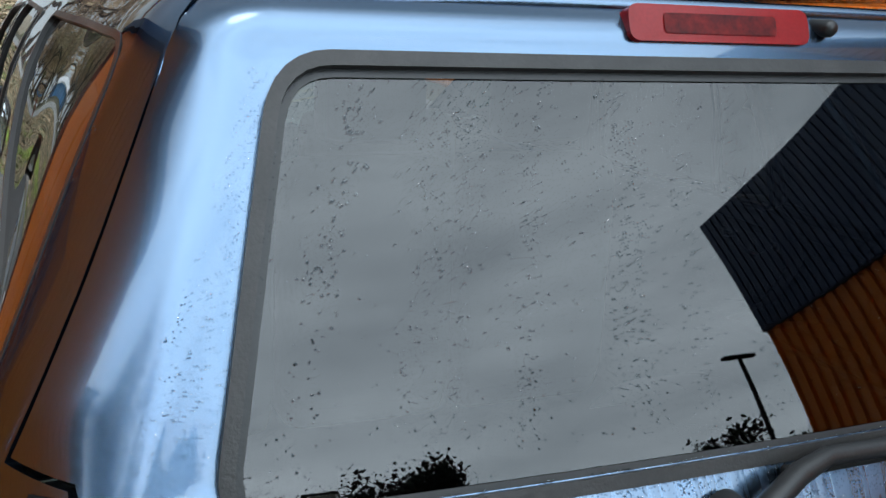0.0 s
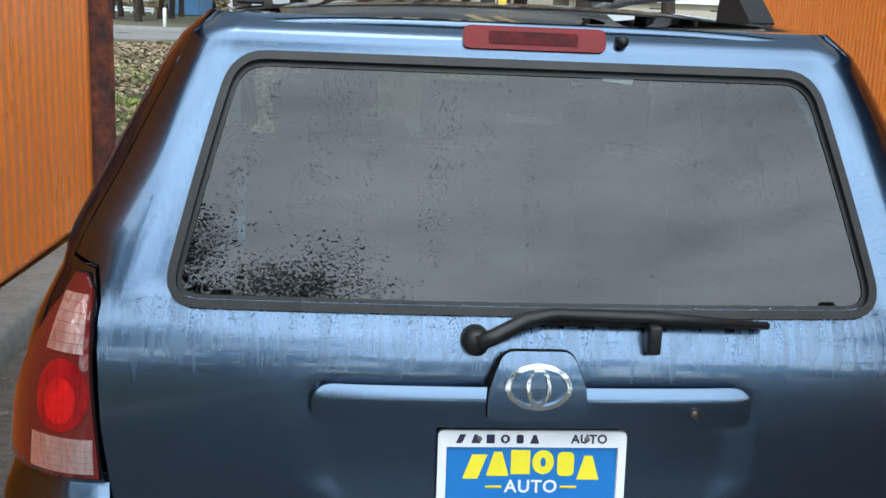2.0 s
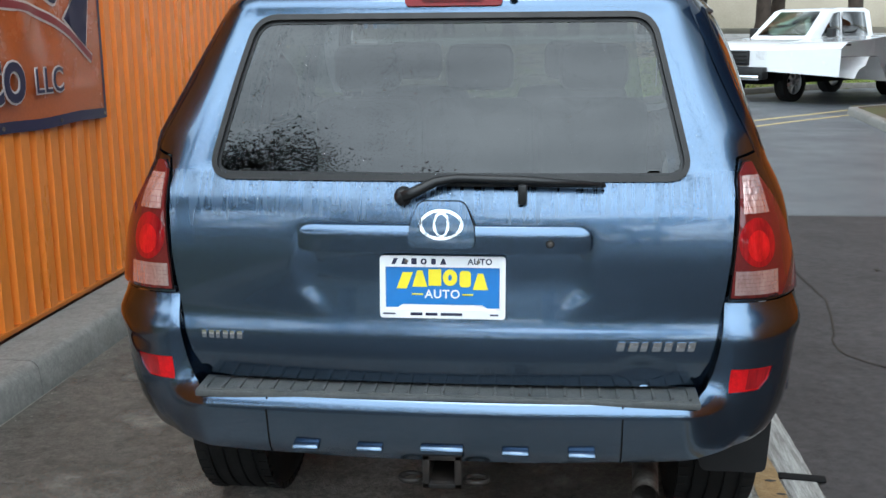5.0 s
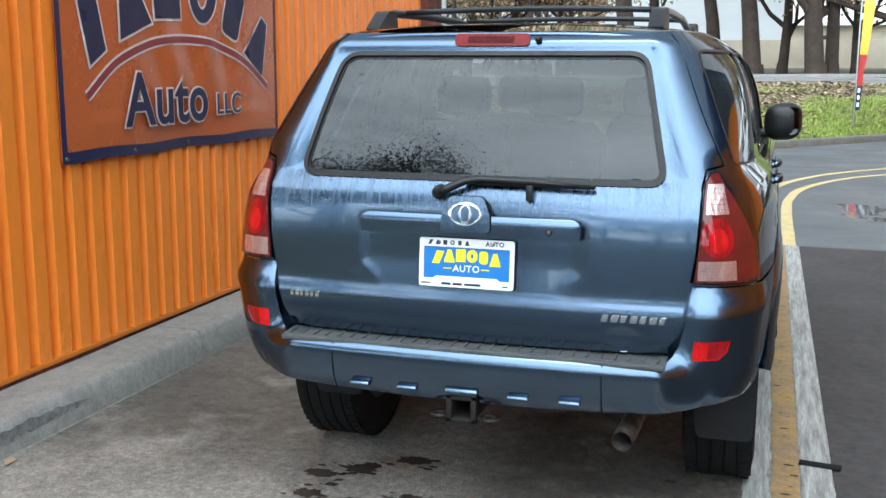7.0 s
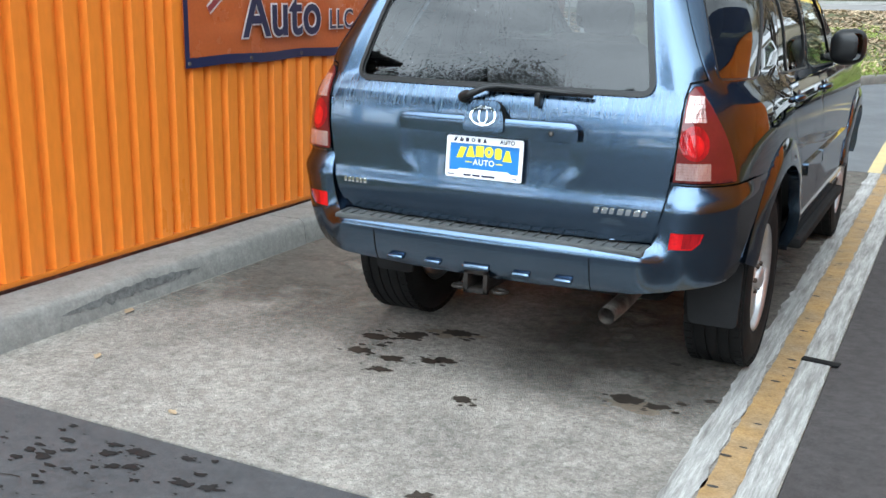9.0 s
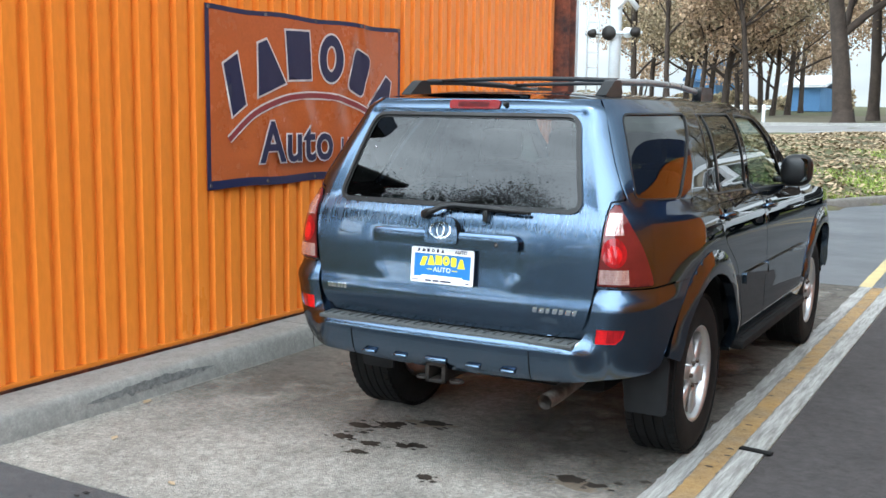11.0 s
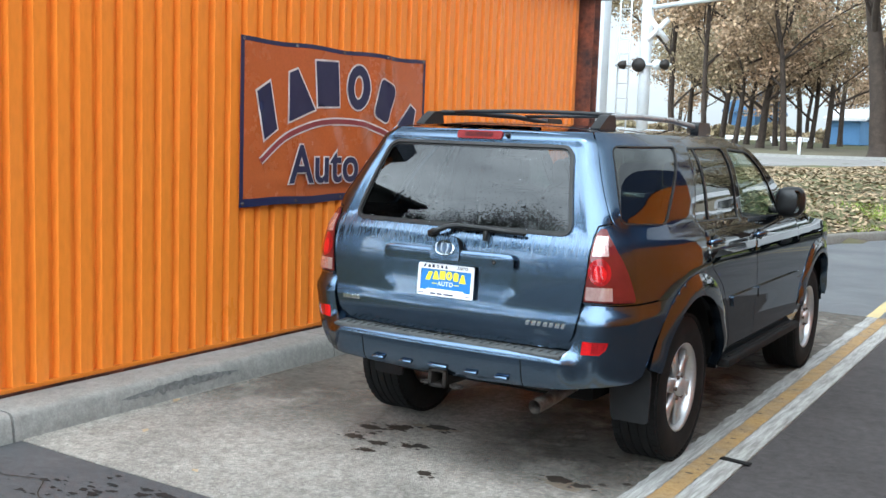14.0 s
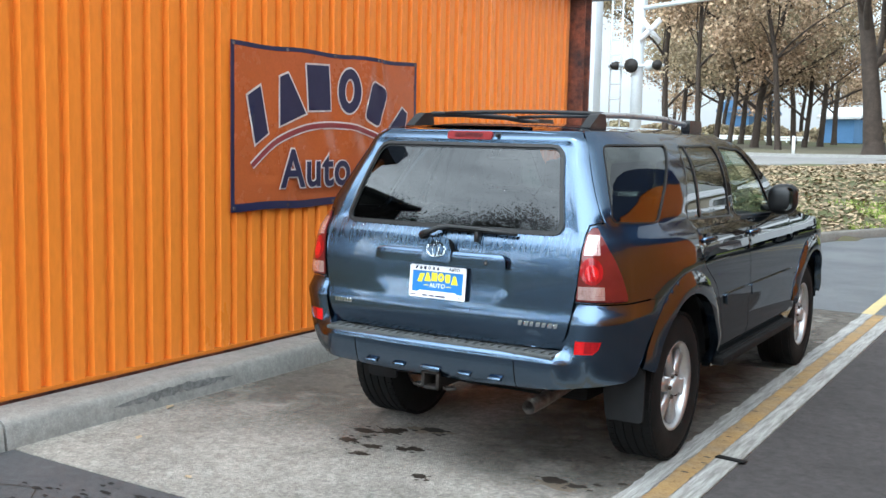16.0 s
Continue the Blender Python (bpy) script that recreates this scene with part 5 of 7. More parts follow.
# tail lights wrap the corners
TL = [("x", 0.711, 0.916), ("x", 0.718, 1.00), ("x", 0.725, 1.10), ("x", 0.727, 1.17), ("x", 0.729, 1.215), ("x", 0.745, 1.240), ("x", 0.765, 1.240), ("x", 0.79, 1.20), ("y", 0.335, 1.12), ("y", 0.362, 1.02), ("y", 0.385, 0.93), ("y", 0.380, 0.914)]
for side in (1, -1):
    bm = bmesh.new()
    sheet(bm, on_body(TL, 0.03), body_pt, 0.03, off=0.010, thick=0.02, mirror=CX, sides=(side,))
    light = part("tail_light", sharp(bm, 50), RED, car, "red and clear wraparound tail light")
    bm = bmesh.new()
    sheet(bm, on_body([("x", 0.708, 0.911), ("x", 0.715, 1.00), ("x", 0.722, 1.10), ("x", 0.7245, 1.17), ("x", 0.7265, 1.217), ("x", 0.7438, 1.244), ("x", 0.7665, 1.244), ("x", 0.793, 1.202), ("y", 0.338, 1.121), ("y", 0.365, 1.021), ("y", 0.389, 0.93), ("y", 0.384, 0.910)], 0.03), body_pt, 0.03, off=0.002, mirror=CX, sides=(side,))
    part("lamp_gasket", bm, DARK, light)
    for nm, z0, z1, x0, mat, pr in (("reverse_lens", 0.924, 0.984, 0.720, CLEAR, 0.012), ("signal_lens", 1.122, 1.208, 0.734, CLEAR, 0.012)):
        xo0, xo1 = (0.835, 0.83) if z0 < 1 else (0.806, 0.782)
        for k in range(6):
            za, zb = z0 + (z1 - z0) * k / 6, z0 + (z1 - z0) * (k + 0.95) / 6
            bm = bmesh.new()
            e0, e1 = xo0 + (xo1 - xo0) * k / 6, xo0 + (xo1 - xo0) * (k + 1) / 6
            sheet(bm, on_body([("x", x0, za), ("x", x0, zb), ("x", e1, zb), ("x", e0, za)], 0.02), body_pt, 0.03, off=pr, thick=0.004, mirror=CX, sides=(side,))
            part(nm, bm, mat, light, "clear ribbed lens")
    cxu = ux(0.776, 1.05)
    ring = [(math.cos(2 * math.pi * k / 28), math.sin(2 * math.pi * k / 28)) for k in range(28)]
    bm = bmesh.new()
    sheet(bm, [(cxu + 0.185 * c, 1.052 + 0.060 * q) for c, q in ring], body_pt, 0.03, off=0.0112, mirror=CX, sides=(side,))
    part("stop_lens", bm, RED_MID, light, "ribbed red stop lens")
    bm = bmesh.new()
    sheet(bm, [(cxu + 0.110 * c, 1.044 + 0.038 * q) for c, q in ring], body_pt, 0.03, off=0.0120, mirror=CX, sides=(side,))
    part("brake_lens", bm, RED_GLOW, light, "bright red brake lamp")

# bumper: one skin that sweeps from the step band up into the two corners
def corner_pt(u, z):
    """The bumper's upper corner, under the tail lamp."""
    x, y, _ = body_pt(u, z)
    dy = spline(z, [0.50, 0.54, 0.60, 0.70, 0.80, 0.838, 0.91], [0.212, 0.199, 0.192, 0.187, 0.186, 0.197, 0.224]) - spline(z, YZ, YRS)
    k = max(0.0, min(1.0, (0.66 - y) / 0.30))
    sx = 1.0 - (1.0 - spline(z, [0.50, 0.56, 0.64, 0.74, 0.83, 0.9], [0.935, 0.955, 0.972, 0.988, 0.999, 1.0])) * k * max(0.0, min(1.0, (u - 0.9) * 2.5))
    prot = 0.010 * math.exp(-((z - 0.832) / 0.03) ** 2) * k
    return (CX + (x - CX) * sx + 0.004 + prot * max(0.0, min(1, u - 0.9)), y + dy * k - 0.5 * prot, z)


def bumper_pt(u, z):
    """The whole bumper skin: the corner's surface, pushed out where the step band runs."""
    x, y, _ = corner_pt(u, z)
    e = ease((abs(x - CX) - 0.60) / 0.16)
    w = 1 - ease((z - 0.636 + 0.035 * e) / (0.055 + 0.045 * e))
    bevel = 0.006 * ease((0.720 - abs(x - CX)) / 0.026) * ease((z - 0.672) / 0.06)
    return (x, y - 0.066 * (1 - e) * w + bevel + 0.6 * max(0.0, 0.508 - z) + 0.10 * max(0.0, 0.655 - z), z)


BUMPER = [("x", 0.0, 0.487), ("x", 0.2, 0.487), ("x", 0.55, 0.499), ("x", 0.68, 0.508), ("x", 0.80, 0.514), ("y", 0.46, 0.522), ("y", 0.515, 0.545), ("y", 0.532, 0.60), ("y", 0.578, 0.70), ("y", 0.655, 0.80), ("y", 0.755, 0.898),
          ("x", 0.698, 0.898), ("x", 0.692, 0.83), ("x", 0.684, 0.77), ("x", 0.672, 0.72), ("x", 0.655, 0.685), ("x", 0.632, 0.664), ("x", 0.60, 0.657), ("x", 0.3, 0.657), ("x", 0.0, 0.657)]
REFL = [("x", 0.716, 0.674), ("x", 0.715, 0.700), ("x", 0.718, 0.736), ("x", 0.845, 0.736), ("x", 0.838, 0.70), ("x", 0.815, 0.676)]
for side in (1, -1):
    bm = bmesh.new()
    sheet(bm, on_body([("x", 0.54, 0.640), ("x", 0.735, 0.640), ("x", 0.735, 0.908), ("x", 0.60, 0.908), ("x", 0.54, 0.75)]), body_pt, 0.04, off=-0.030, mirror=CX, sides=(side,))
    part("gate_jamb", bm, PAINT, car, "blue painted jamb behind the tailgate edge")


def bumper_both(u, z):
    x, y, _ = bumper_pt(abs(u), z)
    return (x if u >= 0 else 2 * CX - x, y, z)


half, hole = on_body(BUMPER, 0.04), on_body(REFL, 0.02)
half = [q for q in half if q[0] > 1e-6 or q[1] in (0.487, 0.657)]
right = [q for q in half if q[0] > 1e-6]
bm = bmesh.new()
sheet(bm, [(0.0, 0.487)] + right + [(0.0, 0.657)] + [(-u, z) for u, z in reversed(right)], bumper_both, 0.018, holes=[hole, [(-u, z) for u, z in reversed(hole)]], thick=0.055)
for side in (1, -1):
    sheet(bm, [(0.0, 0.0), (0.64, 0.0), (0.64, 1.0), (0.0, 1.0)], lambda x, v: tuple(Vector(bumper_pt(ux(x, 0.657), 0.657)).lerp(Vector((CX + 0.97 * x, 0.285, 0.660)), v)), 0.06, mirror=CX, sides=(side,))
bumper = part("rear_bumper", sharp(bm, 50), PAINT, car, "blue painted rear bumper with step pad")
for side in (1, -1):
    bm = bmesh.new()
    sheet(bm, on_body(REFL, 0.02), bumper_pt, 0.025, off=-0.004, thick=0.01, mirror=CX, sides=(side,))
    rf = part("reflector", bm, RED_HOT, bumper, "red bumper reflector")
    bm = bmesh.new()
    sheet(bm, on_body([("x", 0.768, 0.680), ("x", 0.770, 0.732), ("x", 0.838, 0.732), ("x", 0.832, 0.70), ("x", 0.81, 0.680)], 0.02), bumper_pt, 0.025, off=-0.003, mirror=CX, sides=(side,))
    part("fog_lens", bm, RED_MID, rf, "darker ribbed red lens")
    bm = bmesh.new()
    sheet(bm, on_body([("x", 0.444, 0.496), ("x", 0.448, 0.496), ("x", 0.448, 0.654), ("x", 0.444, 0.654)], 0.03), bumper_pt, 0.02, off=0.002, thick=0.004, mirror=CX, sides=(side,))
    part("bumper_seam", bm, DARK, bumper)
for x in (-0.352, -0.186, 0.0, 0.186, 0.352):
    w, z0, z1 = (0.055, 0.518, 0.540) if x == 0 else (0.034, 0.516, 0.534)
    bm = bmesh.new()
    box(bm, (CX + x - w, 0.134, z0), (CX + x + w, 0.19, z1), 0.005)
    for v in bm.verts:
        if v.co.z > z1 - 0.004:
            v.co.y += 0.008
    part("bumper_ridge", sharp(bm), PAINT, bumper)
bm = box(bmesh.new(), (CX - 0.640, 0.152, 0.650), (CX + 0.640, 0.262, 0.668), 0.004)
for v in bm.verts:
    if v.co.y > 0.2:
        v.co.z += 0.006
part("bumper_shelf", boxed((CX - 0.70, 0.238, 0.62), (CX + 0.70, 0.33, 0.654), 0.004), PAINT, bumper)
pad = part("step_pad", sharp(bm), PAD, bumper, "grey ribbed step pad")
for i in range(29):
    x = -0.616 + 0.044 * i
    part("pad_rib", boxed((CX + x - 0.004, 0.166, 0.666), (CX + x + 0.004, 0.240, 0.676), 0.0015), PAD, pad)
part("pad_rib", boxed((CX - 0.60, 0.156, 0.666), (CX + 0.60, 0.163, 0.6715), 0.0015), PAD, pad)

# underside: hitch, exhaust, axle, flaps
bm = bmesh.new()
for lo, hi in (((-0.042, 0.15, 0.430), (0.042, 0.42, 0.440)), ((-0.042, 0.15, 0.498), (0.042, 0.42, 0.508)), ((-0.042, 0.15, 0.44), (-0.032, 0.42, 0.498)), ((0.032, 0.15, 0.44), (0.042, 0.42, 0.498)),
               ((-0.050, 0.142, 0.424), (-0.032, 0.165, 0.514)), ((0.032, 0.142, 0.424), (0.050, 0.165, 0.514)), ((-0.05, 0.142, 0.424), (0.05, 0.165, 0.438)), ((-0.05, 0.142, 0.500), (0.05, 0.165, 0.514))):
    box(bm, (CX + lo[0], lo[1], lo[2]), (CX + hi[0], hi[1], hi[2]), 0.002)
hitch = part("tow_hitch", sharp(bm), HITCH, car, "black steel tow hitch receiver")
for s in (1, -1):
    bm = bmesh.new()
    ring = [(CX + s * 0.085 + 0.030 * math.cos(a), 0.19 + 0.026 * math.sin(a), 0.432) for a in (2 * math.pi * k / 14 for k in range(15))]
    tube(bm, ring, 0.007, 6, cap=False)
    part("chain_loop", bm, HITCH, hitch)
part("hitch_tube", boxed((CX - 0.55, 0.36, 0.44), (CX + 0.55, 0.43, 0.50), 0.01), HITCH, car)
bm = bmesh.new()
tube(bm, [(CX + 0.515, 0.185, 0.405), (CX + 0.525, 0.30, 0.415), (CX + 0.54, 0.60, 0.45), (CX + 0.5, 1.0, 0.48)], 0.034, 18, cap=False)
tube(bm, [(CX + 0.515, 0.186, 0.405), (CX + 0.525, 0.30, 0.415)], 0.030, 18, cap=False)
part("tailpipe", bm, STEEL, car, "dull steel exhaust tailpipe")
part("muffler", sharp(lathe(bmesh.new(), [(-0.28, 0.0), (-0.26, 0.09), (0.26, 0.09), (0.28, 0.0)], 20, Matrix.Translation((CX + 0.1, 0.72, 0.45)))), HITCH, car)
part("rear_axle", sharp(lathe(bmesh.new(), [(-0.7, 0.045), (-0.16, 0.05), (-0.12, 0.13), (0.12, 0.13), (0.16, 0.05), (0.7, 0.045)], 16, Matrix.Translation((CX, 1.10, 0.385)))), DARK, car)
# low chassis and box: bulk added unseen to keep sky light off the slab
part("chassis", boxed((CX - 0.62, 0.62, 0.345), (CX + 0.62, 4.5, 0.60), 0.04), DARK, car)
part("fuel_tank", boxed((CX - 0.56, 1.35, 0.29), (CX + 0.50, 3.3, 0.45), 0.05), DARK, car)
part("floor_pan", boxed((CX - 0.84, 1.70, 0.44), (CX + 0.84, 3.30, 0.52), 0.02), DARK, car)
for s in (1, -1):
    bm = bmesh.new()
    dx, fy = (0.0, 0.600) if s > 0 else (-0.095, 0.680)
    outl = rounded([(0.715 + dx, 0.290), (0.905 + dx, 0.290), (0.915 + dx, 0.56), (0.69 + dx, 0.60)], 0.025, 3)
    prism(bm, [(CX + s * x, z) for x, z in outl], 0.014, lambda u, v, w: (u, fy + w + 0.06 * (0.6 - v), v))
    bmesh.ops.recalc_face_normals(bm, faces=bm.faces[:])
    part("mudflap", sharp(bm), FLAP, car, "black rubber mudflap")

# wheels: one set of meshes, four places
TYRE = bmesh.new()
prof = [(-0.115, 0.225), (-0.128, 0.26), (-0.130, 0.30), (-0.122, 0.345), (-0.105, 0.372)]
for k in range(5):
    x = -0.095 + k * 0.0475
    prof += [(x - 0.018, 0.384), (x + 0.018, 0.384), (x + 0.019, 0.376), (x + 0.028, 0.376)]
prof += [(0.105, 0.372), (0.122, 0.345), (0.130, 0.30), (0.128, 0.26), (0.115, 0.225)]
lathe(TYRE, prof, 56)
for i in range(56):
    a = 2 * math.pi * (i + 0.5) / 56
    for s in (1, -1):
        box(TYRE, (s * 0.100 - 0.014, -0.012, 0.366), (s * 0.100 + 0.016, 0.012, 0.387), 0.0, Matrix.Rotation(a, 4, "X"))
RIM = bmesh.new()
lathe(RIM, [(-0.11, 0.225), (0.112, 0.226), (0.118, 0.232), (0.114, 0.222), (0.10, 0.212), (0.02, 0.205), (-0.10, 0.20)], 48)
lathe(RIM, [(0.060, 0.215), (0.064, 0.205), (0.045, 0.20)], 48)
for i in range(6):
    m = Matrix.Rotation(2 * math.pi * i / 6 + 0.3, 4, "X")
    b0 = len(RIM.verts)
    pts = [(-0.034, 0.05), (0.034, 0.05), (0.028, 0.12), (0.042, 0.208), (-0.042, 0.208), (-0.028, 0.12)]
    prism(RIM, pts, 0.03, lambda u, v, w: m @ Vector((0.060 + w + 0.014 * (1 - v / 0.2), u, v)))
lathe(RIM, [(0.05, 0.075), (0.10, 0.070), (0.104, 0.062)], 24)
CAP = bmesh.new()
lathe(CAP, [(0.09, 0.052), (0.118, 0.048), (0.126, 0.036), (0.128, 0.0)], 24)
NUT = bmesh.new()
lathe(NUT, [(0.09, 0.012), (0.112, 0.011), (0.116, 0.0)], 8)
DISC = bmesh.new()
lathe(DISC, [(0.0, 0.0), (0.03, 0.0), (0.03, 0.165), (0.0, 0.165)], 32)


def mesh_of(name, bm, material, angle=35):
    sharp(bm, angle)
    bmesh.ops.recalc_face_normals(bm, faces=bm.faces[:])
    me = bpy.data.meshes.new(name)
    bm.to_mesh(me)
    bm.free()
    me.materials.append(material)
    for p in me.polygons:
        p.use_smooth = True
    return me


TYRE, RIM, CAP, DISC = mesh_of("tyre", TYRE, RUBBER), mesh_of("rim", RIM, ALLOY), mesh_of("hub_cap", CAP, ALLOY), mesh_of("brake_disc", DISC, STEEL)
NUT = mesh_of("wheel_nut", NUT, STEEL)
for s in (1, -1):
    for y in (1.10, 3.89):
        w = hang("wheel", TYRE, car, "black tyre on a silver six-spoke alloy rim")
        w.matrix_basis = Matrix.Translation((CX + (0.785 if s > 0 else -0.745), y, 0.385)) @ (Matrix.Identity(4) if s > 0 else Matrix.Rotation(math.pi, 4, "Z"))
        for nm, me in (("rim", RIM), ("hub_cap", CAP), ("brake_disc", DISC)):
            hang(nm, me, w)
        for i in range(6):
            hang("wheel_nut", NUT, w, loc=(0, 0.062 * math.cos(math.pi * i / 3), 0.062 * math.sin(math.pi * i / 3)))

# roof rack
rack = thing("roof_rack", (CX, 1.6, 1.70), "black roof rails with two cross bars on the car roof", "roof rack")
for s in (1, -1):
    x = CX + s * 0.515
    bm = bmesh.new()
    tube(bm, [(x, 0.80, 1.735), (x, 0.95, 1.765), (x, 1.30, 1.772), (x, 1.80, 1.768), (x - s * 0.01, 2.20, 1.745), (x - s * 0.012, 2.40, 1.705)], [0.015, 0.016, 0.016, 0.016, 0.016, 0.014], 10)
    part("side_rail", bm, RAIL if s > 0 else TRIM_BLACK, rack, "roof side rail")
    for y0, y1, lean in ((0.70, 0.92, 0.10), (2.22, 2.46, -0.08)):
        bm = bmesh.new()
        prism(bm, rounded([(y0, 1.695), (y1, 1.70), (y1 - 0.02, 1.770), (y0 + lean + 0.02 if lean > 0 else y0, 1.770)], 0.02, 3), 0.052, lambda u, v, w: (x - 0.026 + w, u, v - 0.0))
        bmesh.ops.recalc_face_normals(bm, faces=bm.faces[:])
        part("rail_foot", sharp(bm), TRIM_BLACK, rack)
for y in (1.06, 1.95):
    bm = bmesh.new()
    tube(bm, [(CX + x, y, 1.772 + 0.012 * (1 - (x / 0.515) ** 2)) for x in np.linspace(-0.515, 0.515, 9)], 0.011, 8)
    part("cross_bar", bm, TRIM_BLACK, rack)


# the car stands a little askew: its far flank lies closer in than its near one
for ob in car.children_recursive:
    if ob.type == "MESH" and ob.data.users == 1 and ob.name.split(".")[0] not in ("seat", "headrest"):
        for v in ob.data.vertices:
            p = ob.matrix_basis @ v.co
            if p.x < CX and p.y > 0.34:
                v.co.x += (0.082 * ease((p.y - 0.34) / 0.6) + 0.006 * max(0.0, p.y - 0.97)) * min(1.0, (CX - p.x) / 0.7)


# ---- the second building across the lane ----
B0, B1 = Vector((4.7, -4.6)), Vector((7.05, 18.3))
along = (B1 - B0).normalized()
out_n = Vector((-along.y, along.x))
LEN = (B1 - B0).length
TO_B = Matrix(((along.x, -out_n.x, 0, B0.x), (along.y, -out_n.y, 0, B0.y), (0, 0, 1, 0), (0, 0, 0, 1)))
shop = thing("second_building", (9, 7, 0), "orange ribbed-steel building with a dark blue fascia across the lane", "building", kind="structure")
EAVE, FASCIA_TOP = 3.53, 5.13
bm = box(bmesh.new(), (-0.08, 0.014, 0), (LEN, 8, FASCIA_TOP - 0.05))
bmesh.ops.transform(bm, matrix=TO_B, verts=bm.verts[:])
part("wall", bm, ORANGE_TRIM, shop, smooth=False)
me = rib_wall(0, -LEN, 0.10, 0.16, EAVE, face=1)
me.transform(TO_B @ Matrix(((0, -1, 0, 0), (-1, 0, 0, 0), (0, 0, 1, 0), (0, 0, 0, 1))))
me.flip_normals()
me.materials.append(ORANGE)
hang("wall_cladding", me, shop, "orange painted ribbed steel cladding")
bm = bmesh.new()
n = int((LEN + 0.12) / 0.10)
for i in range(n):
    a, b = -0.12 + (LEN + 0.12) * i / n, -0.12 + (LEN + 0.12) * (i + 1) / n
    prism(bm, [(a + 0.012, 0), (b - 0.012, 0), (b - 0.012, 1), (a + 0.012, 1)], 0.02, lambda u, v, w: TO_B @ Vector((u, -0.075 - w, EAVE + (FASCIA_TOP - EAVE) * v)))
prism(bm, [(-0.12, 0), (LEN, 0), (LEN, 1), (-0.12, 1)], 0.06, lambda u, v, w: TO_B @ Vector((u, -0.076 + w, EAVE - 0.02 + (FASCIA_TOP - EAVE + 0.04) * v)))
prism(bm, [(-0.06, 0), (8.0, 0), (8.0, 1), (-0.06, 1)], 0.06, lambda u, v, w: TO_B @ Vector((-0.14 + w, u, EAVE - 0.02 + (FASCIA_TOP - EAVE + 0.04) * v)))
bmesh.ops.recalc_face_normals(bm, faces=bm.faces[:])
part("fascia", bm, BLUE_STEEL, shop, "dark blue ribbed steel fascia", smooth=False)
bm = box(bmesh.new(), (-0.08, 0.0, FASCIA_TOP - 0.05), (LEN, 8, FASCIA_TOP - 0.02))
bmesh.ops.transform(bm, matrix=TO_B, verts=bm.verts[:])
part("roof_deck", bm, BLUE_STEEL, shop, smooth=False)
bm = bmesh.new()
box(bm, (LEN - 0.02, -0.09, 0.15), (LEN + 0.10, 0.02, 4.0), 0.01)
for k in range(24):
    box(bm, (LEN - 0.03, -0.105, 0.25 + 0.15 * k), (LEN + 0.11, -0.085, 0.30 + 0.15 * k))
bmesh.ops.transform(bm, matrix=TO_B, verts=bm.verts[:])
part("corner_post", bm, GALV, shop, "pale lattice corner post", smooth=False)
kl = [tuple((TO_B @ Vector((LEN * t, -1.25 + (0 if t < 0.97 else (t - 0.97) * 20), 0))).to_2d()) for t in np.linspace(0.28, 1.02, 30)]
kerb_run("kerb_second", kl, "pale concrete kerb of the planting bed", 0.16, 0.13, flip=-1)
bm = bmesh.new()
sheet(bm, [(LEN * 0.28, -1.1), (LEN * 1.0, -1.1), (LEN * 1.01, 0.0), (LEN * 0.28, 0.0)], lambda u, v: TO_B @ Vector((u, v, 0.11 + 0.02 * noise.noise(Vector((u * 2, v * 2, 0))))), 0.5)
bmesh.ops.recalc_face_normals(bm, faces=bm.faces[:])
part("planting_bed", bm, SOIL, None)
tagged(bpy.data.objects["planting_bed"], "bare dark soil bed along the second building", "planting bed", kind="structure")


# ---- far road and its kerb ----
bm = bmesh.new()
sheet(bm, [(-160, 0), (160, 0), (160, 8.5), (-160, 8.5)], lambda u, v: (u, 33.0 - 0.12 * u + v, road_z(u, v) + 0.02), 1.6, thick=0.5)
tagged(part("road", bm, ROAD), "grey asphalt road on top of the bank", "road", kind="structure")
bm = bmesh.new()
sheet(bm, [(-160, 0), (160, 0), (160, 0.12), (-160, 0.12)], lambda u, v: (u, 33.5 - 0.12 * u + v, road_z(u, 0.5 + v) + 0.028), 1.6)
tagged(part("road_edge_line", bm, PAINT_WHITE), "worn white edge line of the road", "road marking", kind="structure")
bm = bmesh.new()
sheet(bm, [(-160, 0), (160, 0), (160, 0.5), (-160, 0.5)], lambda u, v: (u, 41.5 - 0.12 * u + v, road_z(u, 8.5) + 0.15), 1.6, thick=0.3)
tagged(part("road_kerb", bm, KERB), "far pale kerb of the road", "kerb", kind="structure")

bollard = thing("bollard", (-8.6, 44.3, 1.2), "white marker post beside the road", "post")
bm = bmesh.new()
tube(bm, [(-8.6, 44.3, 1.1), (-8.6, 44.3, 1.95), (-8.6, 44.3, 2.0)], [0.075, 0.075, 0.04], 12)
part("shaft", bm, WHITE, bollard)

# feather flag on the bank
flag = thing("feather_flag", (2.72, 22.7, 0.15), "yellow, red and navy feather flag on a pole at the bank", "flag")
bm = bmesh.new()
tube(bm, [(2.72, 22.7, 0.05), (2.72, 22.7, 2.6), (2.74, 22.7, 3.6), (2.86, 22.7, 4.2)], [0.018, 0.016, 0.012, 0.008], 8)
part("pole", bm, GALV, flag)


def flag_pt(u, v):
    return (2.73 + u + 0.02 * v, 22.7 + 0.06 * math.sin(7 * u + 2.3 * v), 0.62 + v)


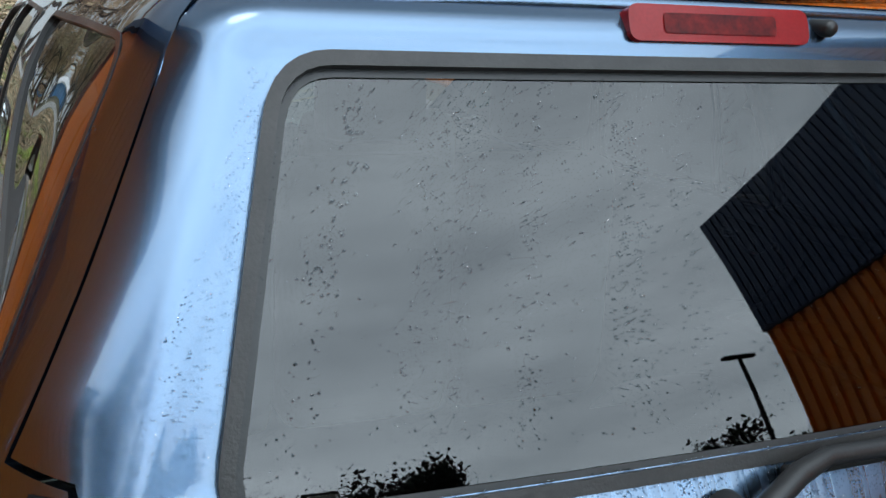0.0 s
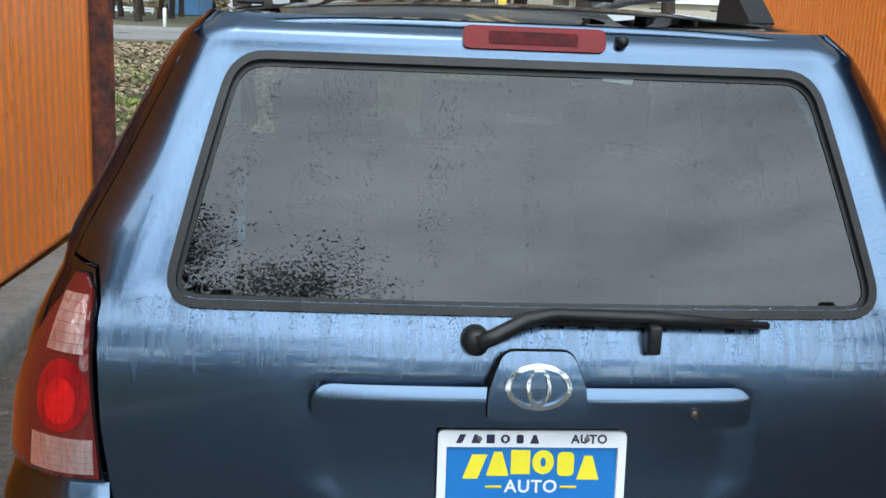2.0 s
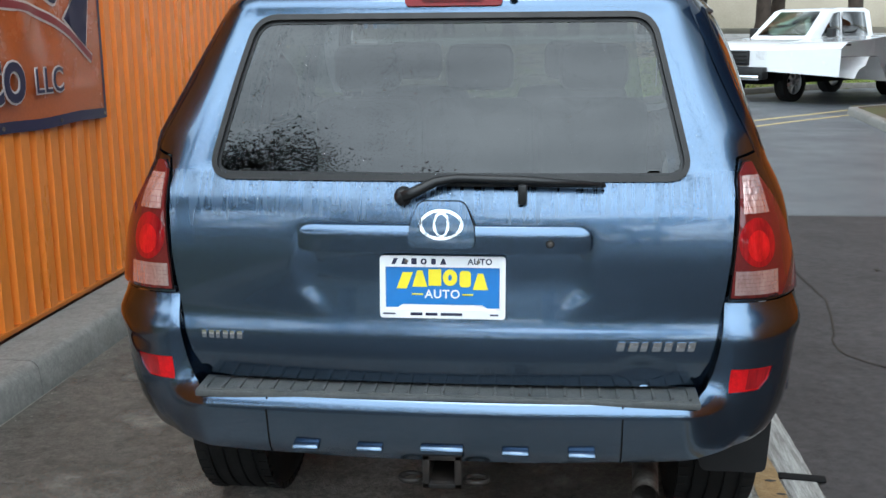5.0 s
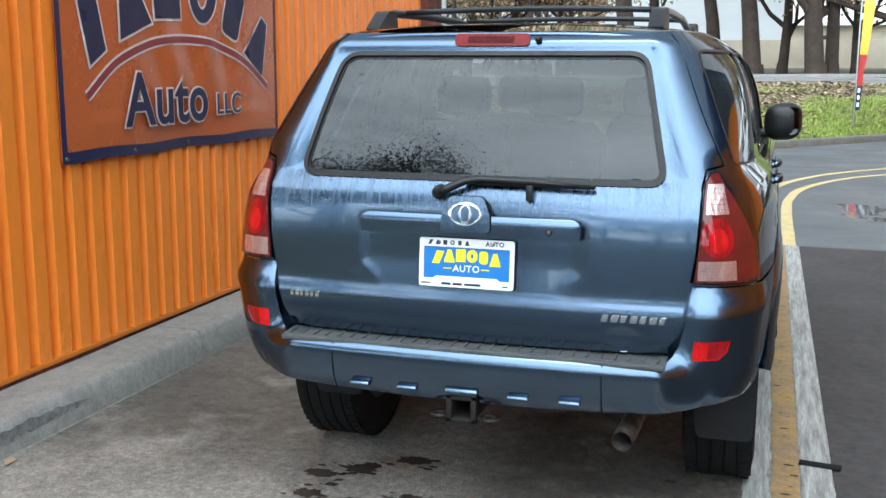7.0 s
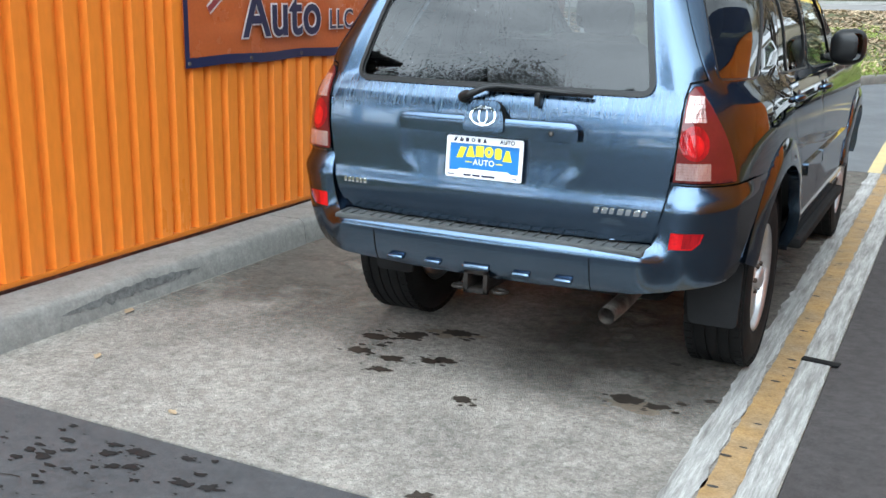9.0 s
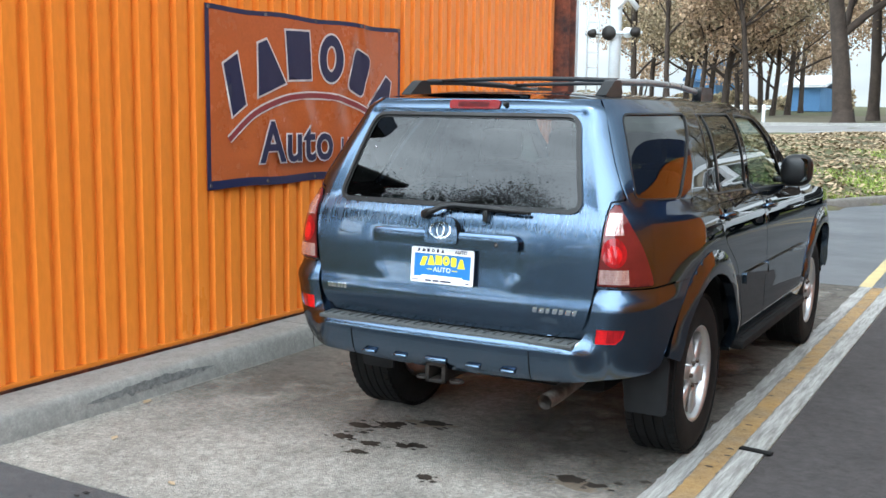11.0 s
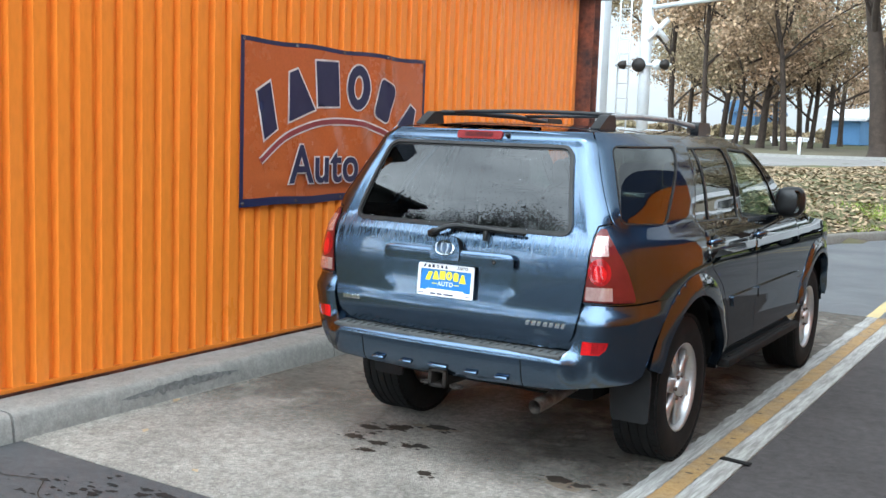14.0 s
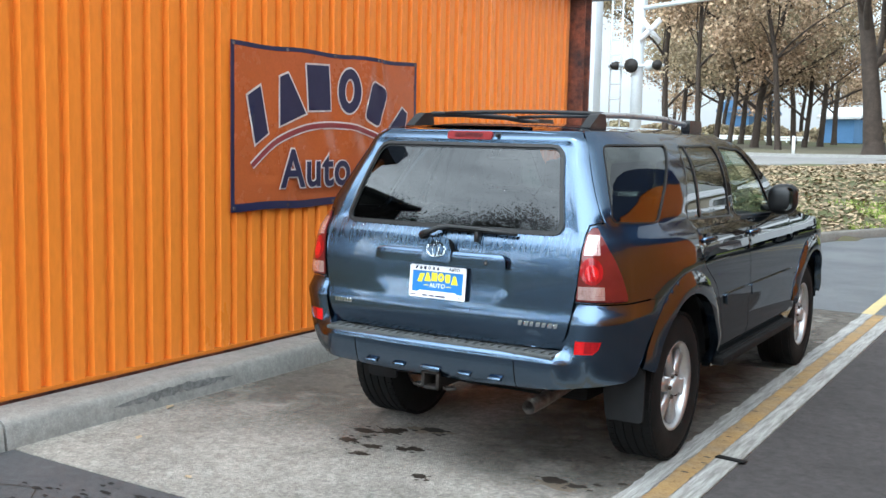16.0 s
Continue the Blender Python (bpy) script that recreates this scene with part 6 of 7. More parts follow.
for nm, v0, v1, mat in (("cloth_foot", 0.0, 0.55, INK), ("cloth_middle", 0.55, 1.25, FLAG_R), ("cloth_top", 1.25, 3.4, FLAG_Y)):
    w = lambda v: float(np.interp(v, [0, 0.55, 1.0, 1.5, 2.4, 3.4], [0.10, 0.12, 0.12, 0.20, 0.24, 0.16]))
    bm = bmesh.new()
    sheet(bm, [(0, v0), (w(v0), v0), (w((v0 + v1) / 2), (v0 + v1) / 2), (w(v1), v1), (0, v1)], flag_pt, 0.1, thick=0.004)
    part(nm, bm, mat, flag)
for v in (0.08, 0.24, 0.40):
    bm = bmesh.new()
    sheet(bm, [(0.025, v), (0.085, v), (0.085, v + 0.10), (0.025, v + 0.10)], lambda a, b: Vector(flag_pt(a, b)) - Vector((0, 0.006, 0)), 0.06)
    part("unread_mark", bm, WHITE if v < 0.5 else FLAG_Y, flag)


# ---- rail crossing signal beyond the wall ----
def signal_mast():
    o = Vector((-4.75, 14.9, 0.5))
    g = thing("crossing_signal", tuple(o), "silver rail crossing signal mast with round lamps and ladder", "signal")
    bm = bmesh.new()
    tube(bm, [o, o + Vector((0, 0, 5.4))], 0.11, 16)
    mast = part("mast", bm, GALV, g)
    bm = bmesh.new()
    box(bm, (o.x - 0.22, o.y - 0.22, 0.35), (o.x + 0.22, o.y + 0.22, 0.75), 0.02)
    part("mast_base", sharp(bm), GALV, g)
    bm = bmesh.new()
    for s in (-1, 1):
        tube(bm, [o + Vector((-0.42 + 0.11 * s, -0.05, 0)), o + Vector((-0.42 + 0.11 * s, -0.05, 5.2))], 0.018, 6)
    for k in range(18):
        tube(bm, [o + Vector((-0.53, -0.05, 0.25 + 0.28 * k)), o + Vector((-0.31, -0.05, 0.25 + 0.28 * k))], 0.011, 6)
    part("ladder", bm, GALV, g)
    bm = bmesh.new()
    tube(bm, [o + Vector((-0.55, -0.10, 2.55)), o + Vector((0.55, -0.10, 2.55))], 0.03, 8)
    bar = part("lamp_bar", bm, GALV, g)
    for dx, r, turn, mat in ((-0.36, 0.085, 40, HITCH), (-0.07, 0.135, -90, HITCH), (0.30, 0.10, -60, GALV), (0.46, 0.10, 60, HITCH)):
        bm = bmesh.new()
        lathe(bm, [(0.02, 0.0), (0.02, r - 0.005), (-0.02, r), (-0.09, 0.7 * r), (-0.14, 0.0)], 18, Matrix.Translation(o + Vector((dx, -0.16, 2.55))) @ Matrix.Rotation(radians(turn), 4, "Z"))
        part("lamp_hood", bm, mat, bar, "round signal lamp hood")
    for a in (42, -42):
        bm = box(bmesh.new(), (-0.6, -0.01, -0.10), (0.6, 0.01, 0.10), 0, Matrix.Translation(o + Vector((0.28, -0.16, 3.20))) @ Matrix.Rotation(radians(58), 4, "Z") @ Matrix.Rotation(radians(a), 4, "Y") @ Matrix.Diagonal((0.52, 1, 0.52, 1)))
        part("crossbuck_blade", bm, WHITE, g)
    arm = lambda d, h: o + Vector((0.98 * d, -0.20 * d, h + 0.06 * d))
    for h, r in ((3.62, 0.045), (4.10, 0.045)):
        bm = bmesh.new()
        tube(bm, [arm(-0.15, h), arm(4.2, h)], r, 10)
        part("truss_chord", bm, GALV, g)
    for k in range(8):
        bm = bmesh.new()
        tube(bm, [arm(0.15 + 0.55 * k, 3.62), arm(0.15 + 0.55 * k, 4.10)], 0.02, 6)
        part("truss_post", bm, GALV, g)


signal_mast()
col = thing("silver_column", (-5.6, 14.6, 0.4), "wide pale blue-white steel column beside the signal", "column")
bm = bmesh.new()
box(bm, (-5.86, 14.4, 0.3), (-5.42, 14.75, 7.5), 0.02)
part("shaft", sharp(bm), GALV, col)
bm = bmesh.new()
tube(bm, [(-6.08, 14.6, 0.3), (-6.08, 14.6, 4.6)], 0.05, 10)
for k in range(5):
    box(bm, (-6.08, 14.55, 0.8 + 0.8 * k), (-5.85, 14.65, 0.86 + 0.8 * k))
part("side_pipe", bm, GALV, col)


# ---- the white pickup in the yard ----
def pickup():
    h = Vector((-0.78, -0.63, 0)).normalized()
    left = Vector((-h.y, h.x, 0)) * -1
    left = Vector((0.63, -0.78, 0))
    o = Vector((4.95, 22.0, 0))
    M = Matrix(((-h.x, left.x, 0, o.x), (-h.y, left.y, 0, o.y), (0, 0, 1.08, 0), (0, 0, 0, 1)))
    t = thing("pickup_truck", tuple(o), "white pickup truck parked in the wet yard", "truck")

    def add(name, bm, material, parent=t, label="", smooth=True):
        bmesh.ops.transform(bm, matrix=M, verts=bm.verts[:])
        bmesh.ops.recalc_face_normals(bm, faces=bm.faces[:])
        return part(name, sharp(bm), material, parent, label, smooth)
    side = [(-0.92, 0.62), (-0.90, 1.02), (-0.70, 1.14), (0.55, 1.24), (0.72, 1.26), (4.6, 1.28), (4.75, 1.2), (4.75, 0.60), (4.15, 0.58)]
    side += [(3.60 + 0.48 * math.cos(a), 0.40 + 0.48 * math.sin(a)) for a in np.linspace(0.4, math.pi - 0.4, 12)]
    side += [(3.05, 0.50), (0.55, 0.50)]
    side += [(0.0 + 0.48 * math.cos(a), 0.40 + 0.48 * math.sin(a)) for a in np.linspace(0.4, math.pi - 0.4, 12)]
    side += [(-0.52, 0.58)]
    bm = bmesh.new()
    sheet(bm, [(x, z) for x, z in side], lambda u, v: (u, 0.96 - 0.03 * abs(v - 0.85) - 0.05 * max(0, -u - 0.3), v), 0.2, thick=1.88)
    prism(bm, [(-0.90, 0.62), (-0.90, 1.02), (-0.70, 1.14), (0.55, 1.24), (4.75, 1.2), (4.75, 0.6), (4.6, 0.95), (0.5, 0.95)], 1.84, lambda u, v, w: (u, -0.92 + w, v))
    body = add("body", bm, TRUCK_WHITE)
    roof = [(0.55, 1.22), (1.30, 1.80), (1.55, 1.86), (2.55, 1.86), (2.72, 1.80), (2.85, 1.24)]
    bm = bmesh.new()
    prism(bm, roof, 1.50, lambda u, v, w: (u, -0.75 - 0.12 * (1.86 - v) + w * (1 + 0.16 * (1.86 - v)), v))
    add("cab", bm, TRUCK_WHITE)
    for s in (1, -1):
        bm = bmesh.new()
        yy = lambda v: s * (0.765 + 0.12 * (1.86 - v))
        prism(bm, [(0.95, 1.28), (1.40, 1.74), (1.62, 1.78), (1.62, 1.28)], 0.01, lambda u, v, w: (u, yy(v) + s * w, v))
        prism(bm, [(1.70, 1.28), (1.70, 1.78), (2.50, 1.78), (2.62, 1.28)], 0.01, lambda u, v, w: (u, yy(v) + s * w, v))
        add("side_window", bm, GLASS_SIDE, label="dark side glass")
        bm = box(bmesh.new(), (0.92, s * 0.98, 1.22), (1.06, s * 1.16, 1.45), 0.03)
        add("door_mirror", bm, TRIM_BLACK)
        bm = box(bmesh.new(), (1.68, s * 0.962, 1.08), (1.84, s * 0.985, 1.12), 0.006)
        add("door_handle", bm, TRIM_BLACK)
        bm = box(bmesh.new(), (-0.90, s * 0.60, 0.80), (-0.84, s * 0.90, 1.03), 0.03)
        add("headlight", bm, CLEAR)
        for x in (0.0, 3.60):
            w = hang("wheel", TYRE, t)
            w.matrix_basis = M @ Matrix.Translation((x, s * 0.83, 0.37)) @ Matrix.Rotation(radians(90 * s), 4, "Z")
            hang("rim", RIM, w)
    bm = bmesh.new()
    prism(bm, [(-0.66, 0.02), (0.66, 0.02), (0.54, 0.98), (-0.54, 0.98)], 0.01, lambda u, v, w: (0.63 + 0.65 * v - w, u, 1.29 + 0.50 * v + w))
    add("windscreen", bm, GLASS_FRONT)
    bm = box(bmesh.new(), (-0.96, -0.45, 0.72), (-0.88, 0.45, 1.02), 0.02)
    gr = add("grille", bm, TRIM_BLACK, label="black slatted grille")
    for k in range(4):
        add("grille_slat", box(bmesh.new(), (-0.975, -0.42, 0.76 + 0.07 * k), (-0.955, 0.42, 0.785 + 0.07 * k)), FLAP, gr)
    add("front_bumper", box(bmesh.new(), (-1.06, -0.95, 0.46), (-0.86, 0.95, 0.70), 0.04), TRIM_BLACK, label="dark front bumper")
    add("bumper_bar", box(bmesh.new(), (-1.08, -0.85, 0.44), (-1.0, 0.85, 0.54), 0.02), CHROME)
    add("rear_bumper", box(bmesh.new(), (4.74, -0.92, 0.48), (4.92, 0.92, 0.66), 0.03), CHROME)
    add("underside", box(bmesh.new(), (-0.8, -0.7, 0.35), (4.6, 0.7, 0.6)), DARK)


pickup()


# ---- far buildings ----
def far_block(name, x0, x1, y, z0, z1, material, roof_mat, label, pitch=0.0, depth=10):
    t = thing(name, ((x0 + x1) / 2, y, z0), label, "building")
    part("wall", boxed((x0, y, z0), (x1, y + depth, z1)), material, t, smooth=False)
    bm = bmesh.new()
    prism(bm, [(-0.6, z1), (depth / 2, z1 + pitch + 0.3), (depth + 0.6, z1), (depth + 0.6, z1 + 0.2), (depth / 2, z1 + pitch + 0.6), (-0.6, z1 + 0.2)], x1 - x0 + 1, lambda u, v, w: (x0 - 0.5 + w, y + u, v))
    bmesh.ops.recalc_face_normals(bm, faces=bm.faces[:])
    part("roof", bm, roof_mat, t, smooth=False)
    k = 0
    x = x0 + 1.5
    while x < x1 - 2.5:
        part("window", boxed((x, y - 0.06, z0 + 1.0), (x + 1.4, y + 0.1, min(z1 - 0.4, z0 + 2.2)), 0.02), TRIM_BLACK, t)
        x += 5.0
    return t


far_block("warehouse", -28, -25.4, 98, 1.9, 4.6, FAR_BLUE, FAR_BLUE, "blue clad warehouse behind the trees", 1.5)
far_block("warehouse", -15.5, -13.2, 84, 1.8, 3.7, FAR_BLUE, FAR_WHITE, "low blue and white building beyond the road", 0.5)
far_block("shed", 2, 14, 78, 1.7, 4.6, STUCCO, FAR_WHITE, "beige building with a white roof beyond the lawn", 1.6)
far_block("shed", 16, 44, 82, 1.7, 4.2, STUCCO, FAR_WHITE, "long beige building with a white roof beyond the lawn", 1.2)
bm = box(bmesh.new(), (-4, 66, 1.2), (44, 66.3, 3.3), 0.02)
tagged(part("boundary_wall", bm, STUCCO), "long beige boundary wall behind the lawn", "wall", kind="structure")
for x, w in ((-24.5, 3.4), (-20.2, 3.6)):
    t = thing("guard_rail", (x, 84, 1.3), "low white guard rail far off under the trees", "rail", "far guard rails")
    z = ground_z(x, 84)
    for k in range(3):
        part("post", boxed((x + 0.1 + (w - 0.3) * k / 2, 84.02, z - 0.1), (x + 0.2 + (w - 0.3) * k / 2, 84.12, z + 0.40), 0.01), WHITE, t)
    for h in (0.14, 0.34):
        part("rail", boxed((x, 83.95, z + h), (x + w, 84.02, z + h + 0.15), 0.02), WHITE, t)


# ---- trees ----
def tree(name, base, height, radius, spread, leaves, leaf_mat, label, seed, crown_from=0.38, leaf=0.30, lean=(0, 0), evergreen=False, depth=4, bushy=False):
    rng = random.Random(seed)
    t = thing(name, base, label, "tree", "trees along the road" if base[1] > 0 else "trees behind the drive")
    bm = bmesh.new()
    tips = []
    o = Vector(base)

    def limb(p, d, length, r, level):
        n = 4 if level < 2 else 3
        pts, rad = [p], [r]
        q, dd = p.copy(), d.copy()
        for i in range(n):
            dd = (dd + Vector((rng.uniform(-1, 1), rng.uniform(-1, 1), rng.uniform(-0.5, 0.7))) * (0.10 if level == 0 else 0.26)).normalized()
            q = q + dd * length / n
            pts.append(q.copy())
            rad.append(r * (1 - 0.55 * (i + 1) / n))
        tube(bm, pts, rad, 10 if level == 0 else (6 if level < 3 else 4), cap=False)
        if level >= 2:
            tips.extend(pts[1:])
        if level < depth:
            kids = rng.randint(5, 7) * (2 if bushy else 1) if level == 0 else rng.randint(3, 4)
            for k in range(kids):
                f = rng.uniform(crown_from if level == 0 else 0.35, 1.0)
                i = min(n - 1, int(f * n))
                s = pts[i].lerp(pts[i + 1], f * n - i)
                a = rng.uniform(0, 2 * math.pi)
                up = rng.uniform(0.05, 0.75) if level < 2 else rng.uniform(-0.3, 0.6)
                nd = Vector((math.cos(a), math.sin(a), up)).normalized()
                nd = (nd + dd * 0.35).normalized()
                limb(s, nd, length * rng.uniform(0.42, 0.66) * (spread if level == 0 else 1), max(0.007, rad[i] * rng.uniform(0.35, 0.55)), level + 1)
    limb(o - Vector((0, 0, 0.2)), Vector((lean[0], lean[1], 1)).normalized(), height * 0.72, radius, 0)
    lathe_root = [(0, radius * 1.5), (0.25, radius * 1.18), (0.7, radius * 1.0)]
    tube(bm, [o + Vector((0, 0, z - 0.1)) for z, _ in lathe_root], [r for _, r in lathe_root], 10, cap=False)
    part("trunk", bm, BARK, t)
    if leaves and tips:
        rs = np.random.RandomState(seed)
        tp = np.array([tuple(p) for p in tips])
        c = tp[rs.randint(0, len(tp), leaves)] + rs.normal(0, 0.42 if not evergreen else 0.3, (leaves, 3))
        c[:, 2] = np.maximum(c[:, 2], base[2] + height * 0.16)
        u = rs.normal(0, 1, (leaves, 3))
        u /= np.linalg.norm(u, axis=1)[:, None]
        v = np.cross(u, rs.normal(0, 1, (leaves, 3)))
        v /= np.linalg.norm(v, axis=1)[:, None]
        s = (leaf * rs.uniform(0.45, 1.1, leaves))[:, None]
        quad = np.stack([c - u * s * 0.5, c - v * s * 0.28, c + u * s * 0.5, c + v * s * 0.32], axis=1).reshape(-1, 3)
        me = mesh_from(quad.tolist(), [(4 * i, 4 * i + 1, 4 * i + 2, 4 * i + 3) for i in range(leaves)])
        me.materials.append(leaf_mat)
        hang("crown", me, t)
    return t


def hedge(name, x0, x1, y, z0, h, count, seed):
    """A rough far hedge of leaf clumps."""
    rs = np.random.RandomState(seed)
    c = np.stack([rs.uniform(x0, x1, count), y + rs.normal(0, 0.6, count), z0 + h * rs.rand(count) ** 0.8], axis=1)
    c[:, 2] *= 1 + 0.18 * np.sin(c[:, 0] * 0.9) * np.sin(c[:, 0] * 0.37)
    u = rs.normal(0, 1, (count, 3))
    u /= np.linalg.norm(u, axis=1)[:, None]
    v = np.cross(u, rs.normal(0, 1, (count, 3)))
    v /= np.linalg.norm(v, axis=1)[:, None]
    q = 0.42 * rs.uniform(0.5, 1.1, count)[:, None]
    quad = np.stack([c - u * q * 0.5, c - v * q * 0.35, c + u * q * 0.5, c + v * q * 0.35], axis=1).reshape(-1, 3)
    me = mesh_from(quad.tolist(), [(4 * i, 4 * i + 1, 4 * i + 2, 4 * i + 3) for i in range(count)])
    me.materials.append(LEAF_OLIVE)
    return tagged(new(name, me), "brown far hedge behind the trees", "hedge", kind="stuff")


hedge("hedge", -46, -12, 93, 1.6, 1.5, 16000, 61)
hedge("hedge", -60, 60, -66, 0.0, 4.5, 9000, 62)
OAK = "tall oak with brown autumn leaves beside the road"
rng = random.Random(5)
# behind the road, in the direction past the wall's end
for i, (az, r, rad, hgt) in enumerate(((-0.355, 62, 0.30, 16), (-0.338, 74, 0.26, 17), (-0.322, 58, 0.24, 15), (-0.306, 70, 0.30, 17), (-0.293, 60, 0.22, 15), (-0.281, 76, 0.28, 18), (-0.268, 62, 0.33, 16), (-0.254, 70, 0.24, 16),
                                       (-0.246, 58, 0.25, 15), (-0.232, 80, 0.30, 17), (-0.222, 66, 0.22, 16), (-0.208, 74, 0.28, 17), (-0.196, 82, 0.28, 17))):
    x, y = 2.58 + az * r, -4.0 + r
    rad *= 0.72
    tree("oak_tree", (x, y, ground_z(x, y) - 0.05), hgt, rad, 0.72, 7500, LEAF_BROWN if i % 3 else LEAF_OLIVE, OAK, 100 + i, 0.16, 0.26, depth=3)
tree("oak_tree", (-5.4, 45.5, 1.2), 15, 0.44, 1.0, 7000, LEAF_BROWN, "large spreading oak with brown leaves beside the road", 79, 0.24, 0.22)
for i, (az, r) in enumerate(((-0.35, 96), (-0.325, 104), (-0.30, 98), (-0.274, 108), (-0.25, 97), (-0.226, 104), (-0.20, 99))):
    x, y = 2.58 + az * r, -4.0 + r
    tree("oak_tree", (x, y, ground_z(x, y) - 0.05), 13 + i % 3, 0.2, 0.8, 7000, LEAF_OLIVE if i % 2 else LEAF_BROWN, OAK, 150 + i, 0.06, 0.32, depth=3)
# across the lawn beyond the yard
for i, (x, y, rad, hgt) in enumerate(((-1.6, 47, 0.34, 15), (0.1, 44.5, 0.40, 16), (1.3, 48, 0.24, 15), (2.6, 43.5, 0.42, 16), (3.3, 45.2, 0.30, 16), (4.3, 46, 0.20, 13), (6.0, 45, 0.40, 15), (9.6, 46, 0.36, 15), (13.2, 44.5, 0.34, 16), (-5.0, 52, 0.30, 15))):
    tree("oak_tree", (x, y, ground_z(x, y) - 0.05), hgt, rad, 0.85, 11000, LEAF_BROWN if i % 2 else LEAF_OLIVE, "broad oak with sparse brown leaves on the lawn", 200 + i, 0.13, 0.22)
# past the second building
for i, (x, y, rad, hgt) in enumerate(((7.5, 52, 0.4, 17), (11.0, 50, 0.35, 16))):
    tree("oak_tree", (x, y, ground_z(x, y) - 0.05), hgt, rad, 0.9, 9000, LEAF_OLIVE, "broad oak with sparse brown leaves on the lawn", 240 + i, 0.16, 0.34)
# behind the camera, seen in the glass
for i, (x, y, rad, hgt, lv) in enumerate(((-9.5, -15.5, 0.34, 11.9, 52000), (-5.2, -19, 0.30, 9.8, 16000), (-13, -20, 0.4, 14.0, 14000), (1.9, -25, 0.26, 6.4, 8000),
                                          (-22, -26, 0.5, 11, 2500), (8, -38, 0.45, 7, 2500), (15, -40, 0.5, 8, 3000))):
    tree("bare_tree", (x, y, 0.0), hgt, rad, 1.0, lv, LEAF_DARK, "nearly bare dark tree behind the drive", 300 + i, 0.08, 0.15, depth=4, bushy=i < 4)
for i, (x, y, hgt) in enumerate(((-1.0, -36, 9.8), (4.5, -38, 10.9), (-7, -40, 10.5), (9.0, -36, 10.4), (-13, -42, 11.5), (14.2, -31.6, 7.7), (17.5, -31, 7.9), (20.6, -29, 7.9), (25.0, -27.5, 7.0))):
    tree("conifer", (x, y, 0.0), hgt, 0.3, 0.7, 5000, LEAF_DARK, "dark evergreen tree behind the drive", 400 + i, 0.12, 0.4, evergreen=True, depth=3)
lamp = thing("lamp_post", (23.0, -27.0, 0.0), "dark lamp post behind the drive", "street lamp")
bm = bmesh.new()
tube(bm, [(23, -27, 0), (23, -27, 11.7)], [0.16, 0.10], 10)
part("pole", bm, DARK, lamp)
part("lamp_head", boxed((22.1, -27.2, 11.65), (23.9, -26.8, 11.85), 0.03), DARK, lamp)

# tall dark barn with a single-pitch roof, seen in the rear glass
barn = thing("barn", (-15, -8, 0), "tall dark brown timber barn behind the drive", "building")
for nm, mat, prof, x0, x1 in (("wall", BARN, [(-11.3, 0), (-3.0, 0), (-3.0, 8.0), (-11.3, 10.55)], -20.0, -11.5), ("roof", BARN_ROOF, [(-11.9, 10.85), (-2.6, 8.0), (-2.6, 8.22), (-11.9, 11.15)], -20.4, -11.0)):
    bm = bmesh.new()
    prism(bm, prof, x1 - x0, lambda u, v, w: (x0 + w, u, v))
    bmesh.ops.recalc_face_normals(bm, faces=bm.faces[:])
    part(nm, bm, mat, barn, smooth=False)

# hedge row far behind closes the view backwards
far_block("shed", -30, -8, -62, 0, 4.5, STUCCO, FAR_WHITE, "pale far building behind the drive", 1.0, 8)


# ---- grass, fallen leaves on the bank ----
def scatter_bank():
    rs = np.random.RandomState(11)
    gv, gf, lv, lf = [], [], [], []
    tries = 0
    while len(lf) < 40000 and tries < 90000:
        tries += 1
        x, y = rs.uniform(-14, 11), rs.uniform(8.5, 33)
        d = beyond(x, y)
        if d < 0.22 or d > 12 or (x < -1.5 and y < 10.3):
            continue
        z = ground_z(x, y)
        green = 1.7 * noise.noise(Vector((x * 0.55, y * 0.55, 5))) + 0.40 - d * 0.30 + (1.05 if x > 0.5 else 0)
        if rs.rand() < 0.16 + green * 0.8:
            for k in range(8):
                a, h, w = rs.uniform(0, 6.28), rs.uniform(0.025, 0.075), rs.uniform(0.008, 0.02)
                bx, by = x + rs.normal(0, 0.08), y + rs.normal(0, 0.08)
                i = len(gv)
                lx, ly = 0.5 * h * math.cos(a + 1.2), 0.5 * h * math.sin(a + 1.2)
                gv.extend([(bx - w * math.cos(a), by - w * math.sin(a), z - 0.01), (bx + w * math.cos(a), by + w * math.sin(a), z - 0.01), (bx + lx, by + ly, z + h)])
                gf.append((i, i + 1, i + 2))
        if rs.rand() < 0.85 - green * 0.5:
            s, a, t1, t2 = rs.uniform(0.03, 0.08), rs.uniform(0, 6.28), rs.uniform(-0.5, 0.5), rs.uniform(-0.5, 0.5)
            i = len(lv)
            for q, m in ((0, 1.0), (1.57, 0.55), (3.14, 1.0), (4.71, 0.55)):
                dx, dy = s * m * math.cos(a + q), s * m * math.sin(a + q)
                lv.append((x + dx, y + dy, z + 0.025 + t1 * dx + t2 * dy))
            lf.append((i, i + 1, i + 2, i + 3))
    for nm, v, f, m, lab in (("bank_grass", gv, gf, GRASS, "short green grass on the bank"), ("fallen_leaves", lv, lf, LITTER, "brown fallen leaves over the bank")):
        me = mesh_from(v, f)
        me.materials.append(m)
        tagged(new(nm, me), lab, "grass" if nm == "bank_grass" else "leaves", kind="stuff")


